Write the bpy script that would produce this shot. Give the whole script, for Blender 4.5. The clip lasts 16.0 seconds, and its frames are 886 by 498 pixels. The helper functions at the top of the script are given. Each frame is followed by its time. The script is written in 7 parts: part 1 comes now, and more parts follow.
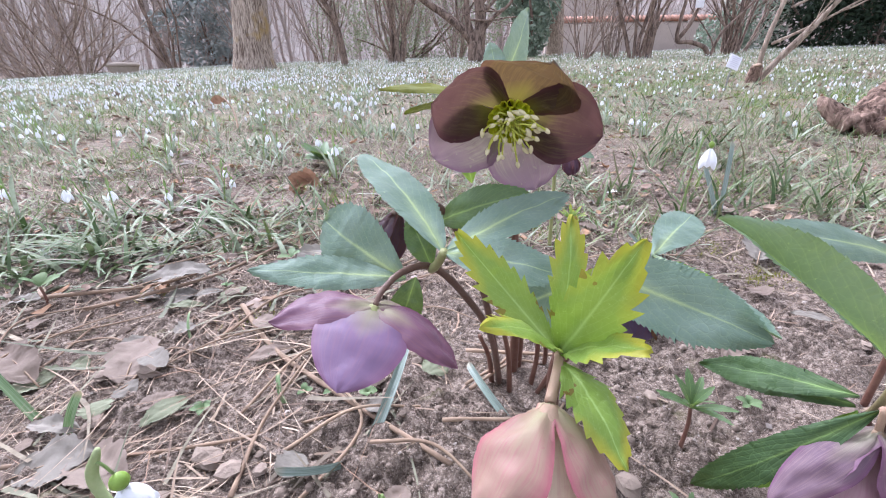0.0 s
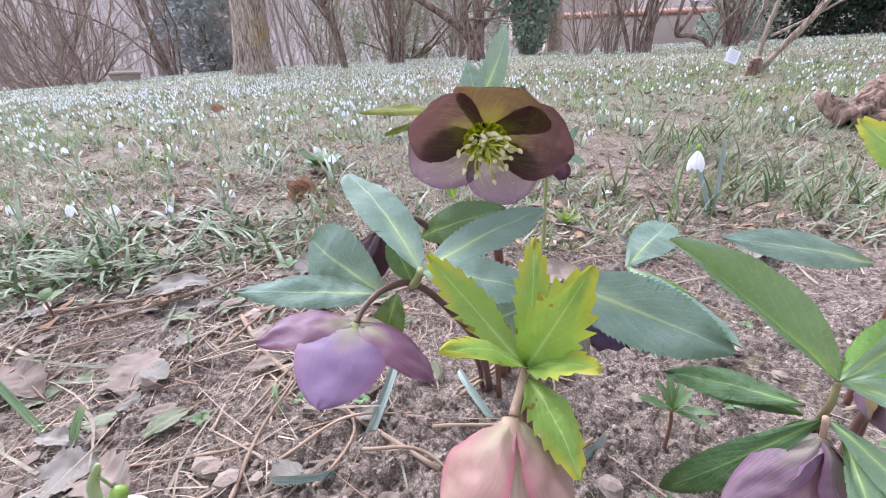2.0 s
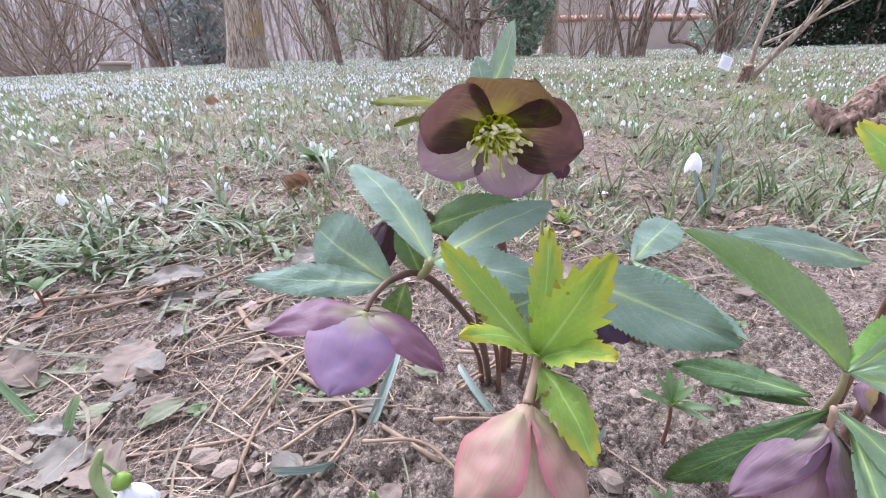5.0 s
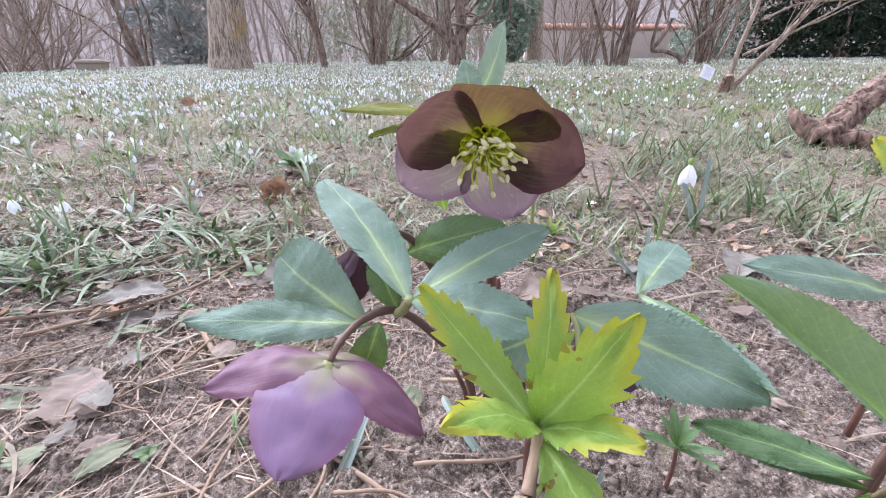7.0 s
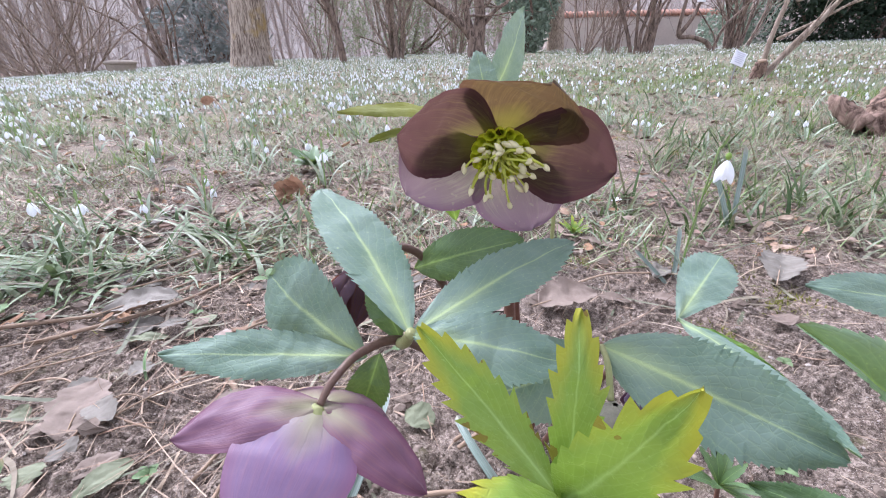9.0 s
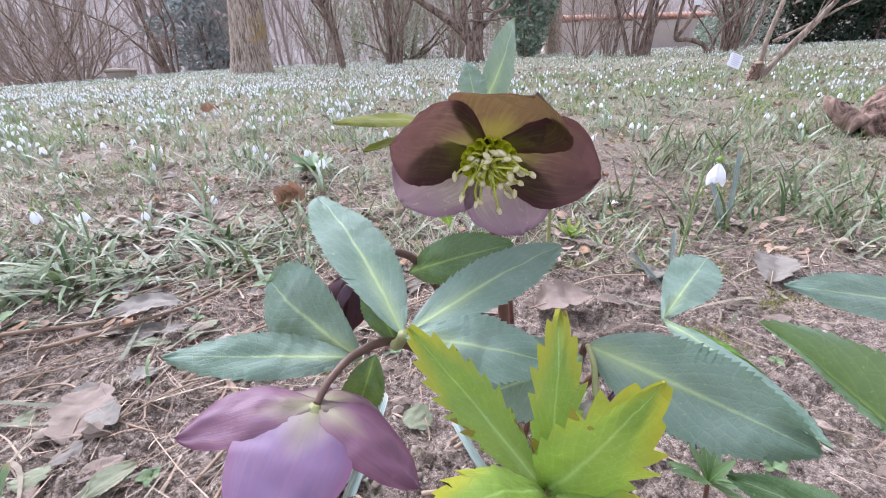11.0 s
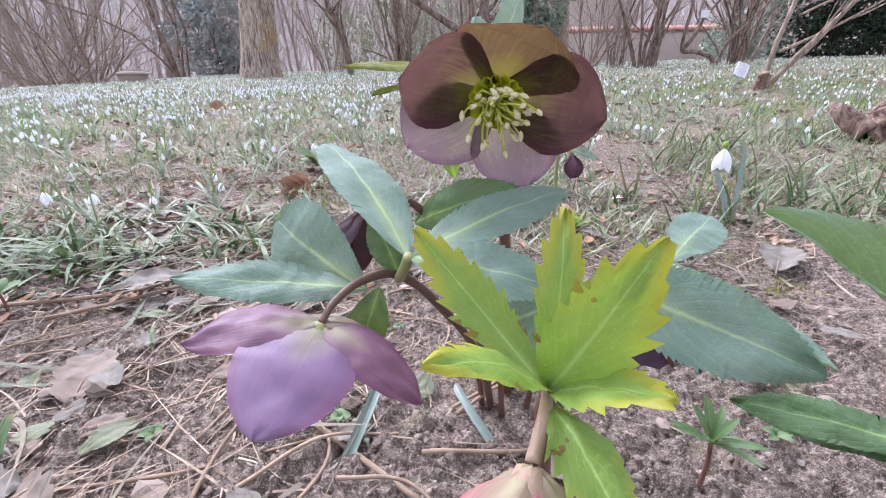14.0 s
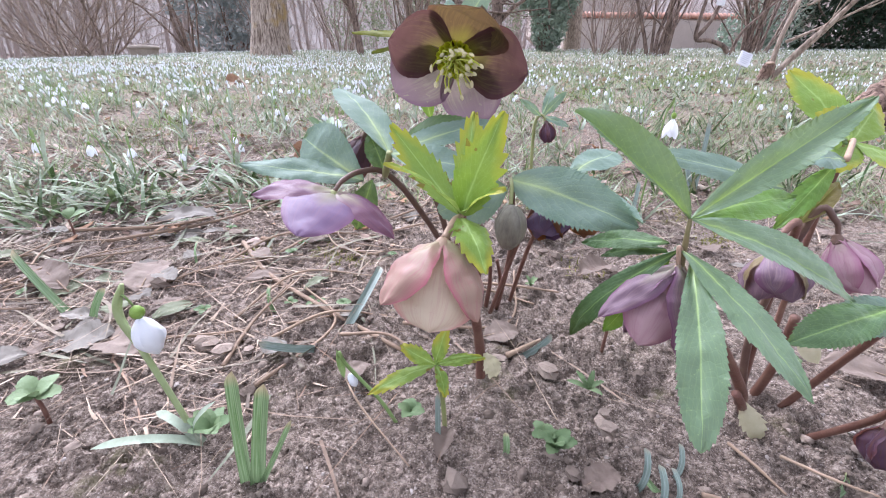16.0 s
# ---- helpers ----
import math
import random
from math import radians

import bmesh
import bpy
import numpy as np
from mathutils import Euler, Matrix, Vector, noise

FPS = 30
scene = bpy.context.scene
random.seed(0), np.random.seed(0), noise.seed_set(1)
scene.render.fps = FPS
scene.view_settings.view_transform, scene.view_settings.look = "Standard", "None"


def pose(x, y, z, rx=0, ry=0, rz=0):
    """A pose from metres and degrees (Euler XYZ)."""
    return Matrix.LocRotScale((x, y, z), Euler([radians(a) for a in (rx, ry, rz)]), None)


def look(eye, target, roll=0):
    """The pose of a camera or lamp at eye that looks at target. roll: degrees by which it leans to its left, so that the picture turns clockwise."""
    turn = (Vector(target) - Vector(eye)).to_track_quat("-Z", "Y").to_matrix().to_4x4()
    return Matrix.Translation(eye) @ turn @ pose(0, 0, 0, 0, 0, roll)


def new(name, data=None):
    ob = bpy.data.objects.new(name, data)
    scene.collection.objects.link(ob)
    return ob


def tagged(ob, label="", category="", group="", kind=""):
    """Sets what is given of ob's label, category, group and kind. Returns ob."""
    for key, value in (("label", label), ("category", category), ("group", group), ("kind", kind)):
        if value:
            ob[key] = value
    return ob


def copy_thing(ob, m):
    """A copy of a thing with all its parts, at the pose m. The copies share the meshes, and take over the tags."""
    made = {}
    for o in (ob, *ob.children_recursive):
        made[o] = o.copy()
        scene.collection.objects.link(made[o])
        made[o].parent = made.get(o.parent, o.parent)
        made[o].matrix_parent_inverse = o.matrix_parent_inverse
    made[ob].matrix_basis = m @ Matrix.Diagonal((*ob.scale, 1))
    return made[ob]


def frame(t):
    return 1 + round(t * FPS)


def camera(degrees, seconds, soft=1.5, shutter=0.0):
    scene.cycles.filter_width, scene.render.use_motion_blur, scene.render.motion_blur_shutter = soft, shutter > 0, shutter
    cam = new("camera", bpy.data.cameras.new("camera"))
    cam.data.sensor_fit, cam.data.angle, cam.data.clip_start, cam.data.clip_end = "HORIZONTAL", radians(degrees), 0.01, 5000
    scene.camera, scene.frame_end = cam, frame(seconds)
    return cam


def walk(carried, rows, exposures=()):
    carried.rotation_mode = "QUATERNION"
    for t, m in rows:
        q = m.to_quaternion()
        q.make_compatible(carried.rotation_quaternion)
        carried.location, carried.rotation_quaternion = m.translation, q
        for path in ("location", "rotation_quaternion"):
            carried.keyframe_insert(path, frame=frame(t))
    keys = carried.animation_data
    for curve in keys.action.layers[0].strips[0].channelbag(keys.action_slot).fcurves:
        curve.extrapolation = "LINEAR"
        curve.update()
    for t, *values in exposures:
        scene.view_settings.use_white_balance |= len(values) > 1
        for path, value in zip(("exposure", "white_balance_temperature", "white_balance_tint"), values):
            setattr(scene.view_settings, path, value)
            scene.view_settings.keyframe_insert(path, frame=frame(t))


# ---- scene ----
cam = camera(93.5, 16.0, soft=1.0)
PATH = [
    (0, (0.006, 0.008, 0.185), (0.0, 1.849, -0.597), -0.9),
    (0.5, (0.01, 0.005, 0.192), (0.012, 1.86, -0.556), -1.7),
    (1, (0.01, 0.006, 0.193), (-0.004, 1.861, -0.554), -1.4),
    (1.5, (0.01, 0.004, 0.187), (0.005, 1.842, -0.601), -0.8),
    (2, (0.016, 0.004, 0.194), (-0.009, 1.844, -0.59), -2.4),
    (2.5, (0.011, 0.002, 0.191), (-0.008, 1.837, -0.604), -2.3),
    (3, (0.013, 0.0, 0.192), (-0.027, 1.835, -0.602), -3.1),
    (3.5, (0.011, 0.001, 0.193), (-0.02, 1.84, -0.592), -2.1),
    (6, (0.009, 0.006, 0.19), (0.037, 1.844, -0.598), -1.1),
    (6.5, (0.011, 0.013, 0.191), (0.054, 1.861, -0.572), -1.9),
    (7, (0.011, 0.028, 0.191), (0.096, 1.872, -0.579), 0.2),
    (7.5, (0.011, 0.045, 0.196), (0.079, 1.878, -0.602), -0.9),
    (8, (0.016, 0.048, 0.193), (0.033, 1.88, -0.609), -1.1),
    (8.2, (0.015, 0.048, 0.191), (0.011, 1.883, -0.606), -1.4),
    (10.3, (0.019, 0.044, 0.193), (0.014, 1.876, -0.609), -0.9),
    (10.5, (0.02, 0.043, 0.193), (0.017, 1.874, -0.612), -0.9),
    (11, (0.018, 0.043, 0.194), (0.007, 1.884, -0.586), -1.7),
    (11.5, (0.018, 0.04, 0.194), (0.014, 1.883, -0.582), -1.3),
    (12, (0.019, 0.039, 0.195), (0.002, 1.883, -0.578), -2.1),
    (12.5, (0.02, 0.039, 0.192), (-0.016, 1.873, -0.605), -2.8),
    (13, (0.017, 0.042, 0.189), (-0.019, 1.877, -0.606), -2.4),
    (13.5, (0.015, 0.043, 0.182), (-0.016, 1.91, -0.533), -1.3),
    (14, (0.017, 0.033, 0.173), (-0.011, 1.889, -0.571), -0.8),
    (14.5, (0.018, 0.018, 0.167), (-0.019, 1.882, -0.555), -1.1),
    (15, (0.018, 0.007, 0.164), (0.0, 1.867, -0.571), -0.9),
    (15.5, (0.025, -0.016, 0.168), (-0.002, 1.835, -0.589), -0.1),
    (16, (0.035, -0.045, 0.164), (-0.016, 1.784, -0.644), 0.8),
]
walk(cam, [(t, look(eye, target, roll)) for t, eye, target, roll in PATH], exposures=[(0.0, 1.73, 5650.0, 20.0), (14.5, 1.69, 5650.0, 20.0), (16.0, 1.78, 5650.0, 20.0)])

# ---------------------------------------------------------------- world and light
world = bpy.data.worlds.new("overcast_sky")
scene.world = world
world.use_nodes = True
wn = world.node_tree.nodes
wl = world.node_tree.links
sky = wn.new("ShaderNodeTexSky")
sky.sky_type = "NISHITA"
sky.sun_disc = False
sky.sun_elevation = radians(48)
sky.sun_rotation = radians(-35)
sky.dust_density = 4.0
cloud = wn.new("ShaderNodeHueSaturation")
cloud.inputs["Saturation"].default_value = 0.10
wl.new(sky.outputs[0], cloud.inputs["Color"])
wl.new(cloud.outputs[0], wn["Background"].inputs["Color"])
wn["Background"].inputs["Strength"].default_value = 0.14

sun_data = bpy.data.lights.new("sun", "SUN")
sun_data.energy = 0.8
sun_data.angle = radians(25)
sun_data.color = (1.0, 0.97, 0.93)
sun = new("sun", sun_data)
sun.matrix_world = look((0, 0, 10), (3.2, -4.6, 3.0))

# ---------------------------------------------------------------- helpers
class Geo:
    """Vertices, faces and a uv for each vertex."""

    def __init__(self):
        self.v, self.f, self.uv = [], [], []

    def grid(self, rows, uvs, close=False):
        o = len(self.v)
        n = len(rows[0])
        for r, u in zip(rows, uvs):
            self.v.extend([tuple(p) for p in r])
            self.uv.extend(u)
        for i in range(len(rows) - 1):
            for j in range(n if close else n - 1):
                k = (j + 1) % n
                self.f.append((o + i * n + j, o + i * n + k, o + (i + 1) * n + k, o + (i + 1) * n + j))
        return o

    def tube(self, pts, radii, sides=6, caps=True):
        pts = [Vector(p) for p in pts]
        rows, uvs = [], []
        ref = None
        for i, p in enumerate(pts):
            d = (pts[min(i + 1, len(pts) - 1)] - pts[max(i - 1, 0)]).normalized()
            if ref is None:
                ref = Vector((1, 0, 0)) if abs(d.x) < 0.8 else Vector((0, 1, 0))
            a = (ref - d * ref.dot(d)).normalized()
            ref = a
            b = d.cross(a)
            r = radii[i] if hasattr(radii, "__len__") else radii
            rows.append([p + (a * math.cos(t) + b * math.sin(t)) * r for t in (2 * math.pi * s / sides for s in range(sides))])
            uvs.append([(i / max(1, len(pts) - 1), s / sides) for s in range(sides)])
        o = self.grid(rows, uvs, True)
        if caps:
            self.f.append(tuple(o + s for s in reversed(range(sides))))
            last = o + (len(pts) - 1) * sides
            self.f.append(tuple(last + s for s in range(sides)))

    def ball(self, c, axis, length, radius, rings=6, sides=8, power=1.0):
        """A drop round an axis: centre c, half length, radius."""
        c, axis = Vector(c), Vector(axis).normalized()
        pts, rad = [], []
        for i in range(rings + 1):
            t = i / rings
            pts.append(c + axis * length * (2 * t - 1))
            rad.append(max(0.02, math.sin(math.pi * t ** power) ** 0.6) * radius)
        self.tube(pts, rad, sides)


def finish(name, geo, mat, smooth=True):
    me = bpy.data.meshes.new(name)
    me.from_pydata(geo.v, [], geo.f)
    if len(geo.uv) == len(geo.v):
        layer = me.uv_layers.new(name="UVMap")
        idx = np.empty(len(me.loops), dtype=np.int32)
        me.loops.foreach_get("vertex_index", idx)
        layer.data.foreach_set("uv", np.array(geo.uv, dtype=np.float32)[idx].ravel())
    if smooth:
        me.polygons.foreach_set("use_smooth", [True] * len(me.polygons))
    me.materials.append(mat)
    return me


def part(name, geo, mat, parent=None, label="", smooth=True):
    ob = new(name, finish(name, geo, mat, smooth))
    if parent is not None:
        ob.parent = parent
        at = Vector(parent.get("at", (0, 0, 0)))
        ob.matrix_parent_inverse = Matrix.Translation(-at) if parent.parent is None else Matrix()
    if label:
        ob["label"] = label
    return ob


def thing(name, at, label, category, group=""):
    ob = new(name)
    ob.empty_display_size = 0.01
    ob.location = at
    ob["at"] = tuple(at)
    return tagged(ob, label, category, group)


def stuff(name, verts, faces, mat, label, category, smooth=True):
    """One object out of numpy arrays: verts (n, 3), faces (m, 4)."""
    me = bpy.data.meshes.new(name)
    me.vertices.add(len(verts))
    me.vertices.foreach_set("co", np.asarray(verts, dtype=np.float32).ravel())
    me.loops.add(faces.size)
    me.loops.foreach_set("vertex_index", faces.astype(np.int32).ravel())
    me.polygons.add(len(faces))
    me.polygons.foreach_set("loop_start", np.arange(0, faces.size, faces.shape[1], dtype=np.int32))
    me.polygons.foreach_set("loop_total", np.full(len(faces), faces.shape[1], dtype=np.int32))
    me.polygons.foreach_set("use_smooth", np.full(len(faces), smooth))
    me.update(calc_edges=True)
    me.validate()
    me.materials.append(mat)
    return tagged(new(name, me), label, category, kind="stuff")


def smoothstep(a, b, v):
    t = np.clip((v - a) / (b - a), 0, 1)
    return t * t * (3 - 2 * t)


def rise(x, y):
    """The large form of the ground."""
    return 0.045 * np.maximum(0, y - 0.2) * smoothstep(0.2, 0.9, y) * (1 - 0.35 * smoothstep(9, 30, y)) + 0.015 * np.clip(x, -15, 15) * smoothstep(0.5, 4, y) - 0.0045 * np.clip(-3 - x, 0, 8) ** 2 * smoothstep(3, 7, y)


def gz(x, y):
    """Ground height with its clods and hollows."""
    near = 1.0 / (1.0 + max(0, math.hypot(x, y) - 0.6))
    p = Vector((x, y, 0))
    n = 0.006 * noise.noise(p * 9) + 0.0032 * near * noise.noise(p * 38) + 0.0022 * near * noise.noise(p * 95)
    if abs(x) < 0.7 and -0.2 < y < 1.0:
        n += 0.0016 * abs(noise.noise(p * 150 + Vector((3, 1, 7)))) + 0.0028 * (0.5 - abs(noise.noise(p * 60)))
        loose = 0.35 + 0.65 * min(1.0, max(0.0, 0.5 + 1.6 * noise.noise(p * 14 + Vector((9, 2, 4)))))
        w = p + Vector((noise.noise(p * 70), noise.noise(p * 70 + Vector((5, 5, 5))), 0)) * 0.004
        for size, high in ((95, 0.0046), (210, 0.0036), (420, 0.0018)):
            d = noise.voronoi(w * size)[0][0]
            n += high * loose * math.sqrt(max(0.0, 1.0 - (1.5 * d) ** 2))
    return float(rise(x, y)) + n


def leaf_profile(u, widest=0.5, blunt=0.9):
    """A pointed leaf: full width at widest, a straight run to the tip."""
    k = widest / (1 - widest)
    top = (widest ** k * (1 - widest)) ** blunt
    return max(0.0, (u ** k * (1 - u)) ** blunt / top)


def sepal_profile(u):
    if u < 0.56:
        return 0.26 + 0.74 * math.sin(u / 0.56 * math.pi / 2)
    return math.sqrt(max(0.0, 1 - ((u - 0.56) / 0.44) ** 2))


def open_sepal(u):
    """Broad, with a faint point at the end."""
    if u < 0.54:
        return 0.24 + 0.76 * math.sin(u / 0.54 * math.pi / 2)
    return max(0.0, 1 - ((u - 0.54) / 0.46) ** 2) ** 0.62


def bell_sepal(u):
    """Narrow at the neck, widest two thirds down."""
    return (0.17 + 0.83 * math.sin(min(1, u / 0.66) * math.pi / 2) ** 1.15) * (max(0, 1 - u ** 4.2) ** 0.7)


def blunt_bell(u):
    return (0.17 + 0.83 * math.sin(min(1, u / 0.74) * math.pi / 2) ** 1.2) * (max(0, 1 - u ** 7) ** 0.55)


def pointed_sepal(u):
    return (0.26 + 0.74 * math.sin(min(1, u / 0.48) * math.pi / 2)) * (max(0, 1 - u ** 3.4) ** 0.75)


def blade(geo, base, tip, normal, width, arch=0.0, cup=0.0, fold=0.0, prof=leaf_profile, nu=36, nv=8, teeth=0, bite=0.10, ripple=0.0, bend=0.0, seed=0, stalk=0.0):
    """A leaf or sepal from base to tip. arch lifts its middle along the normal, bend drops its tip, cup and fold shape it across."""
    B, T, N = Vector(base), Vector(tip), Vector(normal).normalized()
    axis = T - B
    L = axis.length
    nu = max(nu, teeth * 5)
    N = (N - axis.normalized() * N.dot(axis.normalized())).normalized()
    side0 = axis.normalized().cross(N)
    C = (B + T) / 2 + N * arch * 2 + side0 * bend * 2
    rows, uvs = [], []
    for i in range(nu + 1):
        u = i / nu
        P = B * (1 - u) ** 2 + C * 2 * u * (1 - u) + T * u * u
        tan = ((C - B) * (1 - u) + (T - C) * u).normalized()
        side = tan.cross(N).normalized()
        nn = side.cross(tan)
        hw = width / 2 * prof(u)
        if stalk and u < stalk:
            hw = max(hw * (u / stalk), width * 0.03)
        row, uvr = [], []
        for j in range(nv + 1):
            v = 2 * j / nv - 1
            w = hw * v
            push = 0.0
            if teeth and abs(v) > 0.99 and 0.10 < u < 0.985:
                saw = (u * teeth + 0.37 * v) % 1.0
                size = 0.75 + 1.1 * noise.noise(Vector((math.floor(u * teeth + 0.37 * v) * 1.37, seed, v * 3)))
                w *= 1 + bite * (saw - 0.30) * size
                push = L / teeth * 0.45 * saw * size
            p = P + tan * push + side * w * math.cos(fold) + nn * (abs(v) * hw * math.sin(fold) + cup * hw * v * v)
            if ripple:
                p += nn * ripple * noise.noise(Vector((u * 5, v * 1.7, seed * 3.1))) + nn * ripple * 0.35 * noise.noise(Vector((u * 17, v * 5, seed * 5.3)))
            row.append(p)
            uvr.append((u, (v + 1) / 2))
        rows.append(row)
        uvs.append(uvr)
    if fold >= 0.3 and nv >= 4:
        h = nv // 2 + 1
        geo.grid([r[:h] for r in rows], [r[:h] for r in uvs])
        geo.grid([r[h - 1:] for r in rows], [r[h - 1:] for r in uvs])
    else:
        geo.grid(rows, uvs)
    return geo


def curve_pts(ctrl, n=14):
    """A smooth line through control points (Catmull-Rom)."""
    c = [Vector(p) for p in ctrl]
    c = [c[0] * 2 - c[1]] + c + [c[-1] * 2 - c[-2]]
    out = []
    for i in range(1, len(c) - 2):
        for k in range(n):
            t = k / n
            out.append(0.5 * (2 * c[i] + (c[i + 1] - c[i - 1]) * t + (2 * c[i - 1] - 5 * c[i] + 4 * c[i + 1] - c[i + 2]) * t * t + (3 * c[i] - c[i - 1] - 3 * c[i + 1] + c[i + 2]) * t ** 3))
    out.append(c[-2])
    return out


def stem_geo(ctrl, r0, r1, n=8, sides=8, knots=0.08):
    pts = curve_pts(ctrl, n)
    g = Geo()
    m = len(pts)
    g.tube(pts, [(r0 + (r1 - r0) * i / (m - 1)) * (1 + knots * noise.noise(Vector((i * 0.7, r0 * 900, 0)))) for i in range(m)], sides)
    return g


# ---------------------------------------------------------------- materials
def node_mat(name):
    m = bpy.data.materials.new(name)
    m.use_nodes = True
    nt = m.node_tree
    return m, nt.nodes, nt.links, nt.nodes["Principled BSDF"]


def ramp(nodes, links, src, stops):
    r = nodes.new("ShaderNodeValToRGB")
    el = r.color_ramp.elements
    while len(el) < len(stops):
        el.new(0.5)
    for e, (pos, col) in zip(el, stops):
        e.position, e.color = pos, (*col, 1)
    links.new(src, r.inputs[0])
    return r.outputs[0]


def tex(nodes, links, scale, detail=4, rough=0.55, coord="Object", kind="ShaderNodeTexNoise", stretch=None, distortion=0.0):
    co = nodes.new("ShaderNodeTexCoord")
    t = nodes.new(kind)
    t.inputs["Scale"].default_value = scale
    if kind == "ShaderNodeTexNoise":
        t.inputs["Detail"].default_value = detail
        t.inputs["Roughness"].default_value = rough
        t.inputs["Distortion"].default_value = distortion
    src = co.outputs[coord]
    if stretch:
        mp = nodes.new("ShaderNodeMapping")
        mp.inputs["Scale"].default_value = stretch
        links.new(src, mp.inputs[0])
        src = mp.outputs[0]
    links.new(src, t.inputs["Vector"])
    return t


def math_node(nodes, links, op, a, b=None, c=None):
    n = nodes.new("ShaderNodeMath")
    n.operation = op
    for i, s in enumerate((a, b, c)):
        if s is None:
            continue
        if isinstance(s, (int, float)):
            n.inputs[i].default_value = s
        else:
            links.new(s, n.inputs[i])
    return n.outputs[0]


def mix_col(nodes, links, fac, a, b, mode="MIX"):
    m = nodes.new("ShaderNodeMix")
    m.data_type, m.blend_type = "RGBA", mode
    for i, s in ((0, fac), (6, a), (7, b)):
        if isinstance(s, (int, float)):
            m.inputs[i].default_value = s
        elif isinstance(s, tuple):
            m.inputs[i].default_value = (*s, 1)
        else:
            links.new(s, m.inputs[i])
    return m.outputs[2]


def bump(nodes, links, bsdf, height, strength=0.3, distance=0.001):
    b = nodes.new("ShaderNodeBump")
    b.inputs["Strength"].default_value, b.inputs["Distance"].default_value = strength, distance
    links.new(height, b.inputs["Height"])
    links.new(b.outputs[0], bsdf.inputs["Normal"])
    return b


def translucent(nodes, links, bsdf, colour, amount):
    tr = nodes.new("ShaderNodeBsdfTranslucent")
    if isinstance(colour, tuple):
        tr.inputs[0].default_value = (*colour, 1)
    else:
        links.new(colour, tr.inputs[0])
    mx = nodes.new("ShaderNodeMixShader")
    mx.inputs[0].default_value = amount
    links.new(bsdf.outputs[0], mx.inputs[1])
    links.new(tr.outputs[0], mx.inputs[2])
    links.new(mx.outputs[0], nodes["Material Output"].inputs[0])


def leaf_mat(name, blade_a, blade_b, vein, spot=None, rough=0.42, light=0.2, nveins=9.0, spots=0.0, base_fade=0.48, rim=None, coat=0.15):
    """A veined leaf: the uv runs along and across it."""
    m, n, l, b = node_mat(name)
    uv = n.new("ShaderNodeUVMap")
    sep = n.new("ShaderNodeSeparateXYZ")
    l.new(uv.outputs[0], sep.inputs[0])
    u, v = sep.outputs[0], sep.outputs[1]
    off = math_node(n, l, "ABSOLUTE", math_node(n, l, "SUBTRACT", v, 0.5))
    wob = tex(n, l, 60, 2, 0.5, "Object")
    mid_w = math_node(n, l, "MULTIPLY_ADD", u, -0.040, 0.056)
    mid = math_node(n, l, "SUBTRACT", 1.0, math_node(n, l, "DIVIDE", off, mid_w))
    mid = math_node(n, l, "MAXIMUM", mid, 0.0)
    s = math_node(n, l, "MULTIPLY_ADD", u, nveins, math_node(n, l, "MULTIPLY", off, -nveins * 0.85))
    s = math_node(n, l, "ADD", s, math_node(n, l, "MULTIPLY", wob.outputs[0], 1.6))
    fr = math_node(n, l, "ABSOLUTE", math_node(n, l, "SUBTRACT", math_node(n, l, "FRACT", s), 0.5))
    sv = math_node(n, l, "MAXIMUM", math_node(n, l, "MULTIPLY_ADD", fr, -11.0, 1.0), 0.0)
    vor = tex(n, l, 420, kind="ShaderNodeTexVoronoi")
    vor.feature = "DISTANCE_TO_EDGE"
    net = math_node(n, l, "MAXIMUM", math_node(n, l, "MULTIPLY_ADD", vor.outputs[0], -9.0, 1.0), 0.0)
    big = tex(n, l, 45, 4)
    blot = math_node(n, l, "MINIMUM", math_node(n, l, "MAXIMUM", math_node(n, l, "MULTIPLY_ADD", big.outputs[0], 2.6, -0.8), 0.0), 1.0)
    col = mix_col(n, l, blot, blade_a, blade_b)
    dust = tex(n, l, 900, 3, 0.7)
    col = mix_col(n, l, math_node(n, l, "MULTIPLY", math_node(n, l, "MAXIMUM", math_node(n, l, "MULTIPLY_ADD", dust.outputs[0], 9.0, -5.6), 0.0), 0.45), col, vein)
    fade = math_node(n, l, "MAXIMUM", math_node(n, l, "MULTIPLY_ADD", math_node(n, l, "ADD", u, math_node(n, l, "MULTIPLY", off, 1.4)), -1.0 / base_fade, 1.0), 0.0)
    vm = math_node(n, l, "MINIMUM", math_node(n, l, "ADD", math_node(n, l, "ADD", math_node(n, l, "MULTIPLY", mid, 0.65), math_node(n, l, "MULTIPLY", sv, 0.15)), math_node(n, l, "ADD", math_node(n, l, "MULTIPLY", net, 0.07), math_node(n, l, "MULTIPLY", fade, 0.75))), 1.0)
    col = mix_col(n, l, vm, col, vein)
    if rim:
        rf = math_node(n, l, "ADD", math_node(n, l, "MULTIPLY", off, 0.9), math_node(n, l, "MULTIPLY_ADD", u, 1.0, math_node(n, l, "MULTIPLY", big.outputs[0], 0.9)))
        col = mix_col(n, l, math_node(n, l, "MINIMUM", math_node(n, l, "MAXIMUM", math_node(n, l, "MULTIPLY_ADD", rf, 2.2, -2.85), 0.0), 0.8), col, rim)
    if spot:
        st = tex(n, l, 110, 3, 0.6)
        edge = math_node(n, l, "MULTIPLY", math_node(n, l, "GREATER_THAN", math_node(n, l, "ADD", st.outputs[0], math_node(n, l, "MULTIPLY", off, spots)), 0.735), 0.8)
        col = mix_col(n, l, edge, col, spot)
